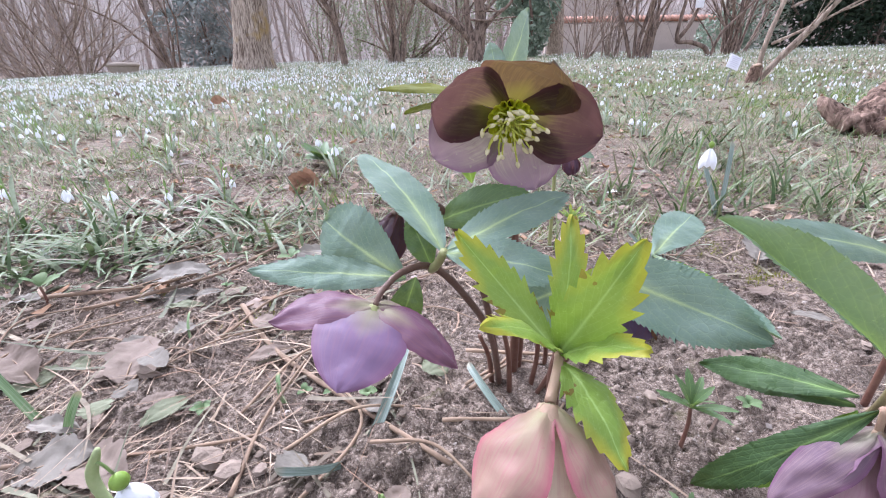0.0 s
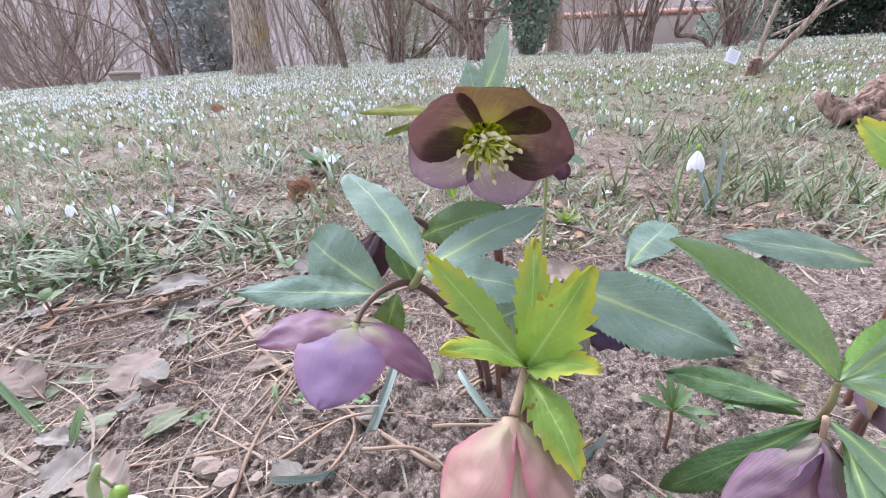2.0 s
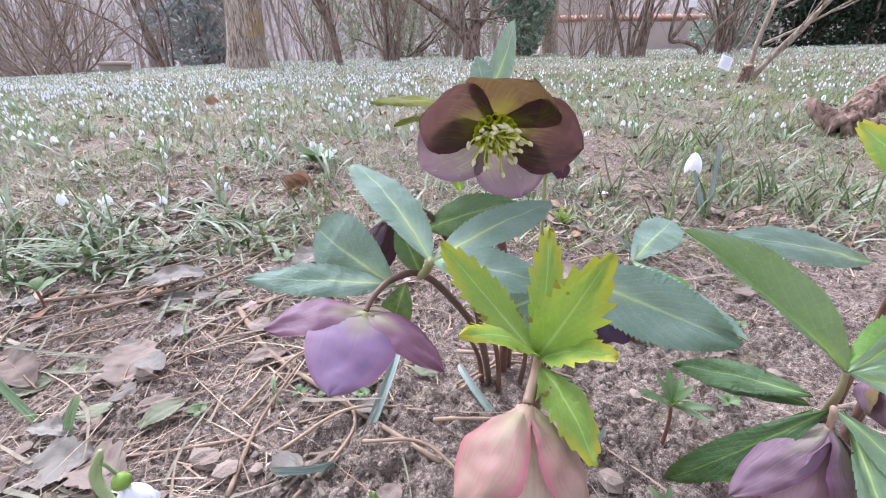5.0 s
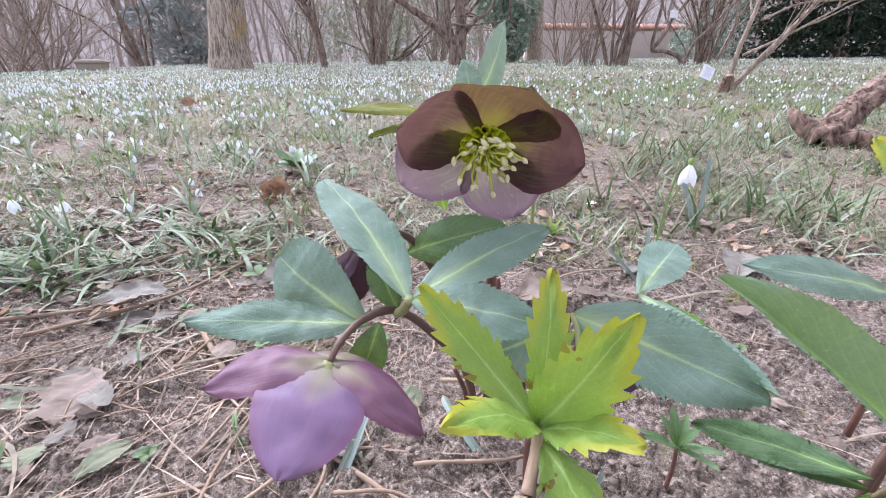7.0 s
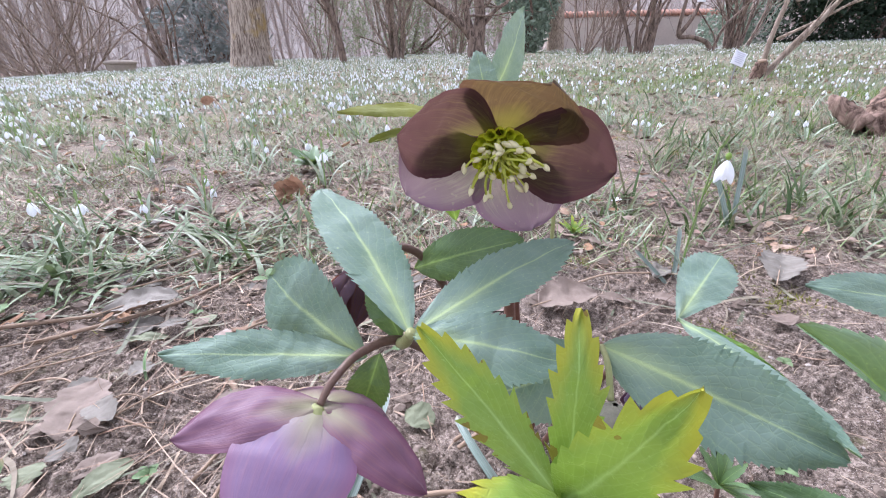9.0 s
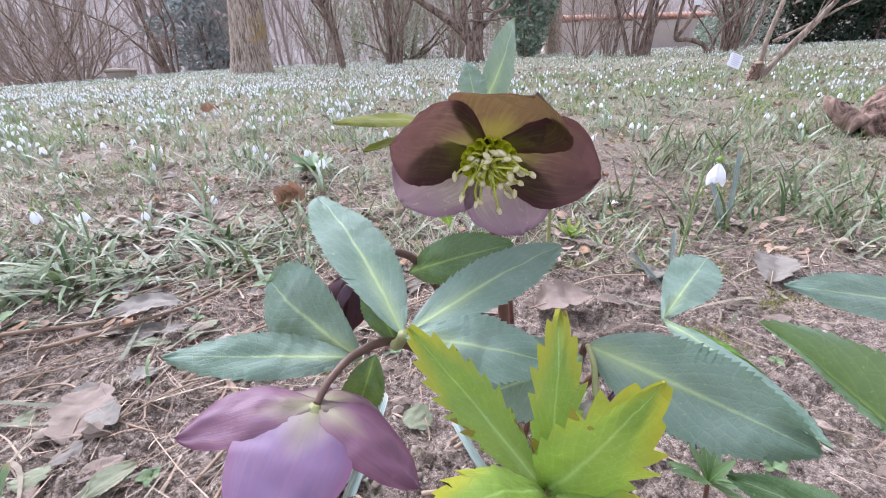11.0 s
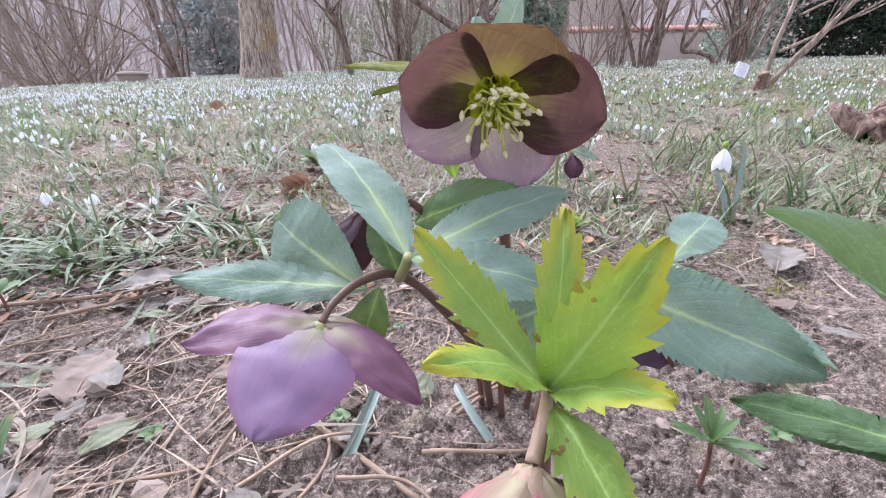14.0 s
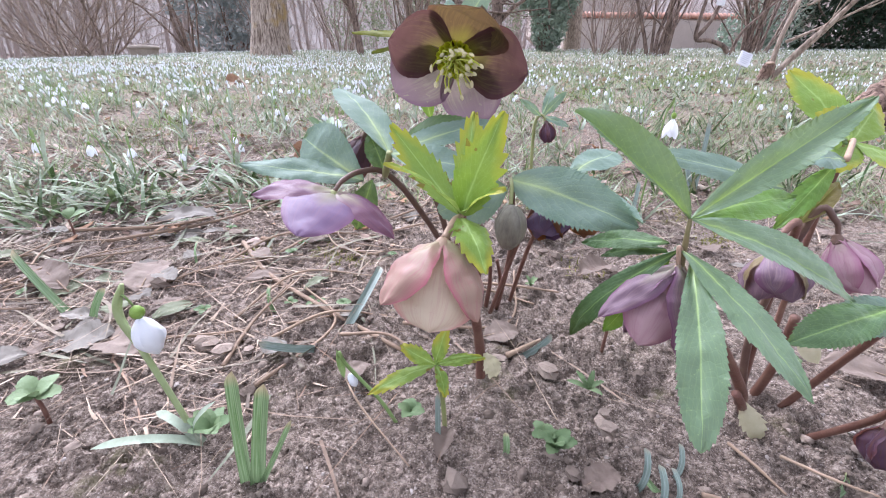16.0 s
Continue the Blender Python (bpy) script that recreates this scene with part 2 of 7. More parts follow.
    l.new(col, b.inputs["Base Color"])
    b.inputs["Roughness"].default_value = rough
    b.inputs["Specular IOR Level"].default_value = 0.32
    b.inputs["Coat Weight"].default_value = coat
    b.inputs["Coat Roughness"].default_value = 0.38
    quilt = math_node(n, l, "MINIMUM", math_node(n, l, "MULTIPLY", fr, 4.0), 1.0)
    hgt = math_node(n, l, "ADD", math_node(n, l, "MULTIPLY", big.outputs[0], 0.9), math_node(n, l, "MULTIPLY_ADD", quilt, 0.11, math_node(n, l, "MULTIPLY", net, -0.14)))
    bump(n, l, b, hgt, 0.5, 0.0007)
    translucent(n, l, b, mix_col(n, l, 0.5, col, (0.45, 0.6, 0.06)), light)
    return m


def sepal_mat(name, inner, outer, base, streak, light=0.35, through_col=(0.35, 0.12, 0.16), rough=0.5, edge=None, blush=None):
    m, n, l, b = node_mat(name)
    uv = n.new("ShaderNodeUVMap")
    sep = n.new("ShaderNodeSeparateXYZ")
    l.new(uv.outputs[0], sep.inputs[0])
    u, v = sep.outputs[0], sep.outputs[1]
    big = tex(n, l, 34, 5, 0.65)
    col = mix_col(n, l, math_node(n, l, "MINIMUM", math_node(n, l, "MAXIMUM", math_node(n, l, "MULTIPLY_ADD", big.outputs[0], 3.0, -1.0), 0.0), 1.0), inner, outer)
    # fine streaks that run from base to tip
    st = tex(n, l, 1.0, 4, 0.65, "UV", stretch=(2.0, 26.0, 1.0))
    sfac = math_node(n, l, "MULTIPLY", math_node(n, l, "MAXIMUM", math_node(n, l, "MULTIPLY_ADD", st.outputs[0], 5.0, -2.3), 0.0), 0.75)
    col = mix_col(n, l, math_node(n, l, "MINIMUM", sfac, 0.6), col, streak)
    off = math_node(n, l, "ABSOLUTE", math_node(n, l, "SUBTRACT", v, 0.5))
    fade = math_node(n, l, "MINIMUM", math_node(n, l, "MAXIMUM", math_node(n, l, "MULTIPLY_ADD", math_node(n, l, "ADD", u, math_node(n, l, "MULTIPLY", off, 0.8)), -2.1, 1.1), 0.0), 1.0)
    if blush:
        bl = math_node(n, l, "MINIMUM", math_node(n, l, "MAXIMUM", math_node(n, l, "MULTIPLY_ADD", math_node(n, l, "MULTIPLY_ADD", big.outputs[0], 0.8, u), 1.7, -1.35), 0.0), 0.85)
        col = mix_col(n, l, bl, col, blush)
    col = mix_col(n, l, fade, col, base)
    if edge:
        em = math_node(n, l, "MINIMUM", math_node(n, l, "MAXIMUM", math_node(n, l, "MULTIPLY_ADD", off, 7.0, -2.6), 0.0), 0.8)
        col = mix_col(n, l, em, col, edge)
    sp = tex(n, l, 420, 2, 0.5)
    col = mix_col(n, l, math_node(n, l, "MULTIPLY", math_node(n, l, "GREATER_THAN", sp.outputs[0], 0.69), 0.35), col, streak)
    l.new(col, b.inputs["Base Color"])
    b.inputs["Roughness"].default_value = rough
    b.inputs["Specular IOR Level"].default_value = 0.35
    b.inputs["Sheen Weight"].default_value = 0.08
    bump(n, l, b, st.outputs[0], 0.3, 0.0005)
    translucent(n, l, b, mix_col(n, l, 0.65, col, through_col), light)
    return m


def plain_mat(name, a, b_col, scale=40, rough=0.6, spec=0.3, bump_s=0.25, dist=0.001, light=0.0, random_tint=0.0, island=0.0, stretch=None):
    m, n, l, b = node_mat(name)
    t = tex(n, l, scale, 5, 0.6, stretch=stretch)
    t2 = tex(n, l, scale * 7, 3, 0.6, stretch=stretch)
    f = math_node(n, l, "MULTIPLY_ADD", t2.outputs[0], 0.4, math_node(n, l, "MULTIPLY_ADD", t.outputs[0], 1.5, -0.45))
    f = math_node(n, l, "MINIMUM", math_node(n, l, "MAXIMUM", f, 0.0), 1.0)
    if island:
        g = n.new("ShaderNodeNewGeometry")
        f = math_node(n, l, "ADD", math_node(n, l, "MULTIPLY", f, 1 - island), math_node(n, l, "MULTIPLY", g.outputs["Random Per Island"], island))
    if random_tint:
        oi = n.new("ShaderNodeObjectInfo")
        f = math_node(n, l, "ADD", math_node(n, l, "MULTIPLY", f, 1 - random_tint), math_node(n, l, "MULTIPLY", oi.outputs["Random"], random_tint))
    col = mix_col(n, l, f, a, b_col)
    l.new(col, b.inputs["Base Color"])
    b.inputs["Roughness"].default_value = rough
    b.inputs["Specular IOR Level"].default_value = spec
    bump(n, l, b, t2.outputs[0], bump_s, dist)
    if light:
        translucent(n, l, b, col, light)
    return m


def bark_mat(name, a, b_col, moss=None, scale=14, along=0.35):
    m, n, l, b = node_mat(name)
    t = tex(n, l, scale, 6, 0.65, stretch=(1, 1, along), distortion=0.9)
    f = ramp(n, l, t.outputs[0], [(0.38, a), (0.60, b_col)])
    if moss:
        t3 = tex(n, l, 2.2, 4, 0.6)
        f = mix_col(n, l, math_node(n, l, "MINIMUM", math_node(n, l, "MAXIMUM", math_node(n, l, "MULTIPLY_ADD", t3.outputs[0], 7, -3.9), 0), 0.75), f, moss)
    l.new(f, b.inputs["Base Color"])
    b.inputs["Roughness"].default_value = 0.9
    b.inputs["Specular IOR Level"].default_value = 0.15
    bump(n, l, b, t.outputs[0], 0.9, 0.02)
    return m


def mixed_mat(name, tones, scale=60, rough=0.6, spec=0.3, light=0.0):
    """A surface of many small pieces, each with one of a row of tones."""
    m, n, l, b = node_mat(name)
    g = n.new("ShaderNodeNewGeometry")
    col = ramp(n, l, g.outputs["Random Per Island"], [(i / (len(tones) - 1), c) for i, c in enumerate(tones)])
    t = tex(n, l, scale, 5, 0.65)
    f = math_node(n, l, "MINIMUM", math_node(n, l, "MAXIMUM", math_node(n, l, "MULTIPLY_ADD", t.outputs[0], 2.4, -0.7), 0.0), 1.0)
    dark = mix_col(n, l, 1.0, col, (0.52, 0.50, 0.48), "MULTIPLY")
    col = mix_col(n, l, f, dark, col)
    l.new(col, b.inputs["Base Color"])
    b.inputs["Roughness"].default_value = rough
    b.inputs["Specular IOR Level"].default_value = spec
    bump(n, l, b, t.outputs[0], 0.3, 0.001)
    if light:
        translucent(n, l, b, col, light)
    return m


def strap_mat(name, dark, pale, tip, light=0.2):
    """A strap leaf with lengthwise stripes and a paler tip; the uv runs along and across it."""
    m, n, l, b = node_mat(name)
    uv = n.new("ShaderNodeUVMap")
    sep = n.new("ShaderNodeSeparateXYZ")
    l.new(uv.outputs[0], sep.inputs[0])
    st = tex(n, l, 1.0, 3, 0.6, "UV", stretch=(1.2, 9.0, 1.0))
    f = math_node(n, l, "MINIMUM", math_node(n, l, "MAXIMUM", math_node(n, l, "MULTIPLY_ADD", st.outputs[0], 4.0, -1.5), 0.0), 1.0)
    col = mix_col(n, l, f, dark, pale)
    t = math_node(n, l, "MINIMUM", math_node(n, l, "MAXIMUM", math_node(n, l, "MULTIPLY_ADD", sep.outputs[0], 9.0, -8.0), 0.0), 0.8)
    col = mix_col(n, l, t, col, tip)
    l.new(col, b.inputs["Base Color"])
    b.inputs["Roughness"].default_value = 0.5
    bump(n, l, b, st.outputs[0], 0.4, 0.0005)
    translucent(n, l, b, col, light)
    return m


LEAF = leaf_mat("hellebore_leaf", (0.111, 0.182, 0.140), (0.193, 0.267, 0.229), (0.40, 0.50, 0.25), rough=0.55, coat=0.0, base_fade=0.6)
LEAF_DEEP = leaf_mat("hellebore_leaf_deep", (0.063, 0.122, 0.050), (0.108, 0.184, 0.081), (0.28, 0.42, 0.13), rough=0.42)
LEAF_GLOSS = leaf_mat("hellebore_leaf_glossy", (0.100, 0.169, 0.087), (0.161, 0.246, 0.142), (0.36, 0.50, 0.17), rough=0.42, coat=0.8)
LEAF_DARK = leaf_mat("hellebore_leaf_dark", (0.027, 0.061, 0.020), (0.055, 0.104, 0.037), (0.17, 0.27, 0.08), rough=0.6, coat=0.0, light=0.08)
LEAF_YELLOW = leaf_mat("hellebore_leaf_young", (0.145, 0.250, 0.036), (0.225, 0.335, 0.066), (0.36, 0.51, 0.17), spot=(0.16, 0.06, 0.015), spots=0.20, light=0.28, rim=(0.40, 0.36, 0.025), coat=0.05)
LEAF_GREEN = leaf_mat("hellebore_leaf_fresh", (0.077, 0.180, 0.027), (0.126, 0.243, 0.041), (0.30, 0.44, 0.12), light=0.28)
LEAF_OLIVE = leaf_mat("hellebore_leaf_olive", (0.095, 0.105, 0.012), (0.17, 0.175, 0.020), (0.22, 0.23, 0.06), spot=(0.08, 0.05, 0.02), spots=0.15, light=0.15, rough=0.8, coat=0.0)
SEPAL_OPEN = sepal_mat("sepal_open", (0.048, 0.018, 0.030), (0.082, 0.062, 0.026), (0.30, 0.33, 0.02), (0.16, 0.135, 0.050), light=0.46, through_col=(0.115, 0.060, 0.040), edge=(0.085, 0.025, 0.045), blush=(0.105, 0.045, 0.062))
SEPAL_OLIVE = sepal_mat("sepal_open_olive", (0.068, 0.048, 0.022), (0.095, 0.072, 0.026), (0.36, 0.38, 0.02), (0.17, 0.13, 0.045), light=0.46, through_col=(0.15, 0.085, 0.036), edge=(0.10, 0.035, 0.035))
# Paler copy for the lower sepals: light on their upturned insides, put in the colour.
SEPAL_LIT = sepal_mat("sepal_open_lit", (0.205, 0.155, 0.160), (0.300, 0.275, 0.215), (0.34, 0.36, 0.07), (0.40, 0.40, 0.26), light=0.32, through_col=(0.30, 0.23, 0.19), edge=(0.19, 0.080, 0.180), blush=(0.215, 0.120, 0.205))
SEPAL_PURPLE = sepal_mat("sepal_purple", (0.143, 0.085, 0.160), (0.186, 0.121, 0.221), (0.32, 0.31, 0.18), (0.22, 0.12, 0.19), light=0.2, through_col=(0.3, 0.12, 0.22), edge=(0.17, 0.075, 0.14))
SEPAL_WINE = sepal_mat("sepal_wine", (0.138, 0.064, 0.106), (0.175, 0.092, 0.147), (0.32, 0.31, 0.18), (0.22, 0.10, 0.12), light=0.2, through_col=(0.3, 0.1, 0.12), edge=(0.13, 0.045, 0.085))
SEPAL_PINK = sepal_mat("sepal_pink", (0.300, 0.170, 0.140), (0.335, 0.235, 0.170), (0.40, 0.38, 0.22), (0.34, 0.13, 0.14), light=0.22, through_col=(0.46, 0.25, 0.22), edge=(0.38, 0.10, 0.14))
SEPAL_CREAM = sepal_mat("sepal_cream_pink", (0.62, 0.50, 0.36), (0.66, 0.57, 0.42), (0.56, 0.53, 0.30), (0.56, 0.36, 0.30), light=0.32, through_col=(0.65, 0.50, 0.38), edge=(0.52, 0.20, 0.20))
SEPAL_ROSE = sepal_mat("sepal_rose", (0.38, 0.235, 0.27), (0.43, 0.28, 0.30), (0.42, 0.38, 0.28), (0.36, 0.17, 0.24), light=0.25, through_col=(0.5, 0.25, 0.3), edge=(0.30, 0.11, 0.20))
SEPAL_OLIVE_OUT = sepal_mat("sepal_olive_out", (0.17, 0.14, 0.055), (0.22, 0.15, 0.075), (0.24, 0.24, 0.08), (0.14, 0.10, 0.05), light=0.3, through_col=(0.35, 0.2, 0.05))
LEAF_BRONZE = leaf_mat("hellebore_leaf_bronze", (0.16, 0.115, 0.045), (0.22, 0.17, 0.06), (0.30, 0.30, 0.12), light=0.25)
PALE_SHEATH = plain_mat("pale_sheath", (0.50, 0.46, 0.28), (0.64, 0.60, 0.42), 120, 0.6, light=0.3)
SEPAL_MAUVE = sepal_mat("sepal_mauve", (0.136, 0.080, 0.125), (0.207, 0.136, 0.170), (0.34, 0.32, 0.22), (0.30, 0.20, 0.21), light=0.22, through_col=(0.35, 0.14, 0.2), edge=(0.15, 0.055, 0.12))
SEPAL_DARK = sepal_mat("sepal_dark", (0.055, 0.024, 0.050), (0.11, 0.055, 0.10), (0.10, 0.06, 0.05), (0.14, 0.06, 0.04), light=0.35, through_col=(0.40, 0.12, 0.03))
SEPAL_PLUM = sepal_mat("sepal_plum", (0.10, 0.065, 0.130), (0.15, 0.10, 0.19), (0.14, 0.09, 0.10), (0.12, 0.06, 0.09), light=0.15, through_col=(0.3, 0.1, 0.1))
SEPAL_BRONZE = sepal_mat("sepal_bronze", (0.15, 0.060, 0.030), (0.24, 0.115, 0.050), (0.16, 0.10, 0.06), (0.20, 0.09, 0.04), light=0.45, through_col=(0.45, 0.16, 0.04))
STEM_OLIVE = plain_mat("stem_olive", (0.17, 0.17, 0.07), (0.25, 0.19, 0.11), 130, 0.5)
STEM_PURPLE = plain_mat("stem_purple", (0.10, 0.055, 0.05), (0.17, 0.11, 0.075), 120, 0.5)
STEM_GREEN = plain_mat("stem_green", (0.20, 0.25, 0.08), (0.30, 0.28, 0.14), 120, 0.5)
STEM_RED = plain_mat("stem_red", (0.105, 0.040, 0.032), (0.20, 0.115, 0.080), 120, 0.55)
STEM_PINK = plain_mat("stem_pink", (0.32, 0.24, 0.15), (0.42, 0.27, 0.21), 150, 0.5)
FILAMENT = plain_mat("filament", (0.54, 0.58, 0.06), (0.68, 0.70, 0.16), 300, 0.5, light=0.3)
ANTHER = plain_mat("anther", (0.62, 0.56, 0.30), (0.76, 0.71, 0.46), 500, 0.6)
NECTARY = plain_mat("nectary", (0.60, 0.66, 0.015), (0.76, 0.80, 0.04), 300, 0.35, light=0.4)
PETAL_WHITE = plain_mat("snowdrop_white", (0.80, 0.82, 0.86), (0.88, 0.90, 0.92), 200, 0.45, light=0.25, bump_s=0.1)
OVARY = plain_mat("snowdrop_ovary", (0.16, 0.27, 0.04), (0.24, 0.36, 0.07), 300, 0.4)
SD_STALK = plain_mat("snowdrop_stalk", (0.16, 0.26, 0.07), (0.26, 0.34, 0.14), 200, 0.45, light=0.15)
SD_LEAF = mixed_mat("snowdrop_leaf", [(0.092, 0.162, 0.062), (0.208, 0.289, 0.156), (0.312, 0.399, 0.256), (0.427, 0.503, 0.381), (0.231, 0.300, 0.125), (0.554, 0.601, 0.511)], 90, 0.5, 0.4, 0.2)
TUFT_LEAF = mixed_mat("tuft_leaf", [(0.055, 0.105, 0.028), (0.115, 0.185, 0.065), (0.185, 0.255, 0.125), (0.15, 0.20, 0.055), (0.27, 0.325, 0.205), (0.30, 0.27, 0.16)], 90, 0.5, 0.4, 0.2)
GRASS = mixed_mat("grass_blade", [(0.112, 0.184, 0.045), (0.237, 0.333, 0.121), (0.379, 0.457, 0.256), (0.498, 0.498, 0.359), (0.392, 0.320, 0.244), (0.665, 0.570, 0.461)], 60, 0.55, 0.3, 0.25)
FRESH_GRASS = mixed_mat("fresh_grass", [(0.110, 0.209, 0.028), (0.209, 0.341, 0.055), (0.297, 0.407, 0.110)], 60, 0.5, 0.3, 0.3)
FLAKE = mixed_mat("leaf_litter", [(0.082, 0.055, 0.043), (0.218, 0.144, 0.109), (0.396, 0.281, 0.226), (0.546, 0.423, 0.363), (0.322, 0.295, 0.254), (0.450, 0.259, 0.150), (0.629, 0.519, 0.423)], 120, 0.75, 0.2, 0.1)
STRAW = mixed_mat("straw", [(0.117, 0.076, 0.058), (0.261, 0.186, 0.138), (0.427, 0.323, 0.241), (0.591, 0.468, 0.351), (0.343, 0.213, 0.144), (0.743, 0.618, 0.482)], 80, 0.7, 0.25, 0.1)
WITHERED = mixed_mat("withered_blade", [(0.12, 0.13, 0.080), (0.22, 0.235, 0.165), (0.31, 0.285, 0.205), (0.19, 0.15, 0.115), (0.42, 0.36, 0.265)], 90, 0.65, 0.25, 0.1)
BLUE_STRAP = strap_mat("blue_strap_leaf", (0.14, 0.20, 0.165), (0.31, 0.37, 0.33), (0.34, 0.32, 0.24), 0.1)
TWIG = plain_mat("twig", (0.20, 0.135, 0.095), (0.42, 0.31, 0.22), 90, 0.8, random_tint=0.4)
DRY_LEAF = plain_mat("dry_leaf", (0.13, 0.094, 0.076), (0.32, 0.255, 0.21), 110, 0.75, light=0.15, random_tint=0.45)
BROWN_LEAF = plain_mat("brown_leaf", (0.17, 0.085, 0.05), (0.42, 0.26, 0.165), 60, 0.7, light=0.15)
GREY_LEAF = plain_mat("grey_leaf", (0.105, 0.092, 0.076), (0.26, 0.235, 0.20), 110, 0.7, random_tint=0.45)
FADED_LEAF = plain_mat("faded_green_leaf", (0.12, 0.135, 0.080), (0.27, 0.285, 0.19), 90, 0.7, random_tint=0.45, light=0.1)
HERB = plain_mat("herb_leaf", (0.085, 0.150, 0.060), (0.19, 0.255, 0.125), 120, 0.6, light=0.12, random_tint=0.4)
CLOD = plain_mat("soil_clod", (0.075, 0.056, 0.045), (0.36, 0.29, 0.24), 60, 0.95, 0.1, 0.6, 0.002, island=0.6)
PEBBLE = plain_mat("pebble", (0.24, 0.205, 0.185), (0.46, 0.41, 0.37), 60, 0.8, island=0.7)
BARK_GREY = bark_mat("bark_grey", (0.13, 0.095, 0.075), (0.50, 0.42, 0.35), (0.36, 0.25, 0.09), 42, 0.16)
BARK_BROWN = bark_mat("bark_brown", (0.075, 0.055, 0.045), (0.28, 0.21, 0.17), None, 22)
BARK_SHRUB = bark_mat("bark_shrub", (0.14, 0.105, 0.085), (0.38, 0.30, 0.25), None, 30)
BARK_PALE = bark_mat("bark_pale", (0.20, 0.15, 0.115), (0.44, 0.36, 0.29), None, 40)
TWIGS_FAR = plain_mat("far_twigs", (0.20, 0.165, 0.150), (0.46, 0.395, 0.37), 0.8, 0.95, 0.05, 0.0, island=0.7)
# Needles paled to a bluish grey; the haze of distance is in the colour.
CONIFER = plain_mat("hazy_conifer_needles", (0.22, 0.26, 0.25), (0.40, 0.45, 0.44), 3, 0.7, 0.2, island=0.6)
EVERGREEN = plain_mat("evergreen_leaf", (0.12, 0.18, 0.13), (0.34, 0.42, 0.32), 5, 0.45, 0.4, island=0.6, light=0.1)
# Pale grey-green: haze over the far bushes is mixed into the leaf colour.
HAZE_GREEN = plain_mat("hazy_green_leaf", (0.16, 0.20, 0.11), (0.30, 0.34, 0.21), 5, 0.6, 0.2, island=0.6, light=0.2)
# Leaf green taken near black: the hedge's deep shade is in this colour.
HEDGE_SHADED = plain_mat("hedge_leaf_shaded", (0.010, 0.020, 0.012), (0.030, 0.050, 0.026), 5, 0.6, 0.2, island=0.6)
STONE = plain_mat("stone_trough", (0.24, 0.20, 0.165), (0.38, 0.33, 0.28), 9, 0.9, 0.1, 0.6, 0.01)
PLASTER = plain_mat("plaster", (0.46, 0.40, 0.36), (0.62, 0.55, 0.50), 2.5, 0.9, 0.1, 0.3, 0.01)
TILE_RED = plain_mat("roof_tile", (0.36, 0.185, 0.135), (0.50, 0.29, 0.22), 8, 0.8, random_tint=0.5)
PLATE = plain_mat("label_plate", (0.72, 0.72, 0.76), (0.80, 0.80, 0.84), 30, 0.35)
INK = plain_mat("label_ink", (0.55, 0.54, 0.62), (0.62, 0.61, 0.68), 30, 0.5)
METAL = plain_mat("grey_metal", (0.22, 0.22, 0.22), (0.32, 0.32, 0.32), 60, 0.5)
WOOD_LOG = bark_mat("log_wood", (0.065, 0.040, 0.030), (0.34, 0.235, 0.185), None, 40)
CUT_WOOD = plain_mat("cut_wood", (0.20, 0.13, 0.09), (0.34, 0.24, 0.17), 60, 0.8)


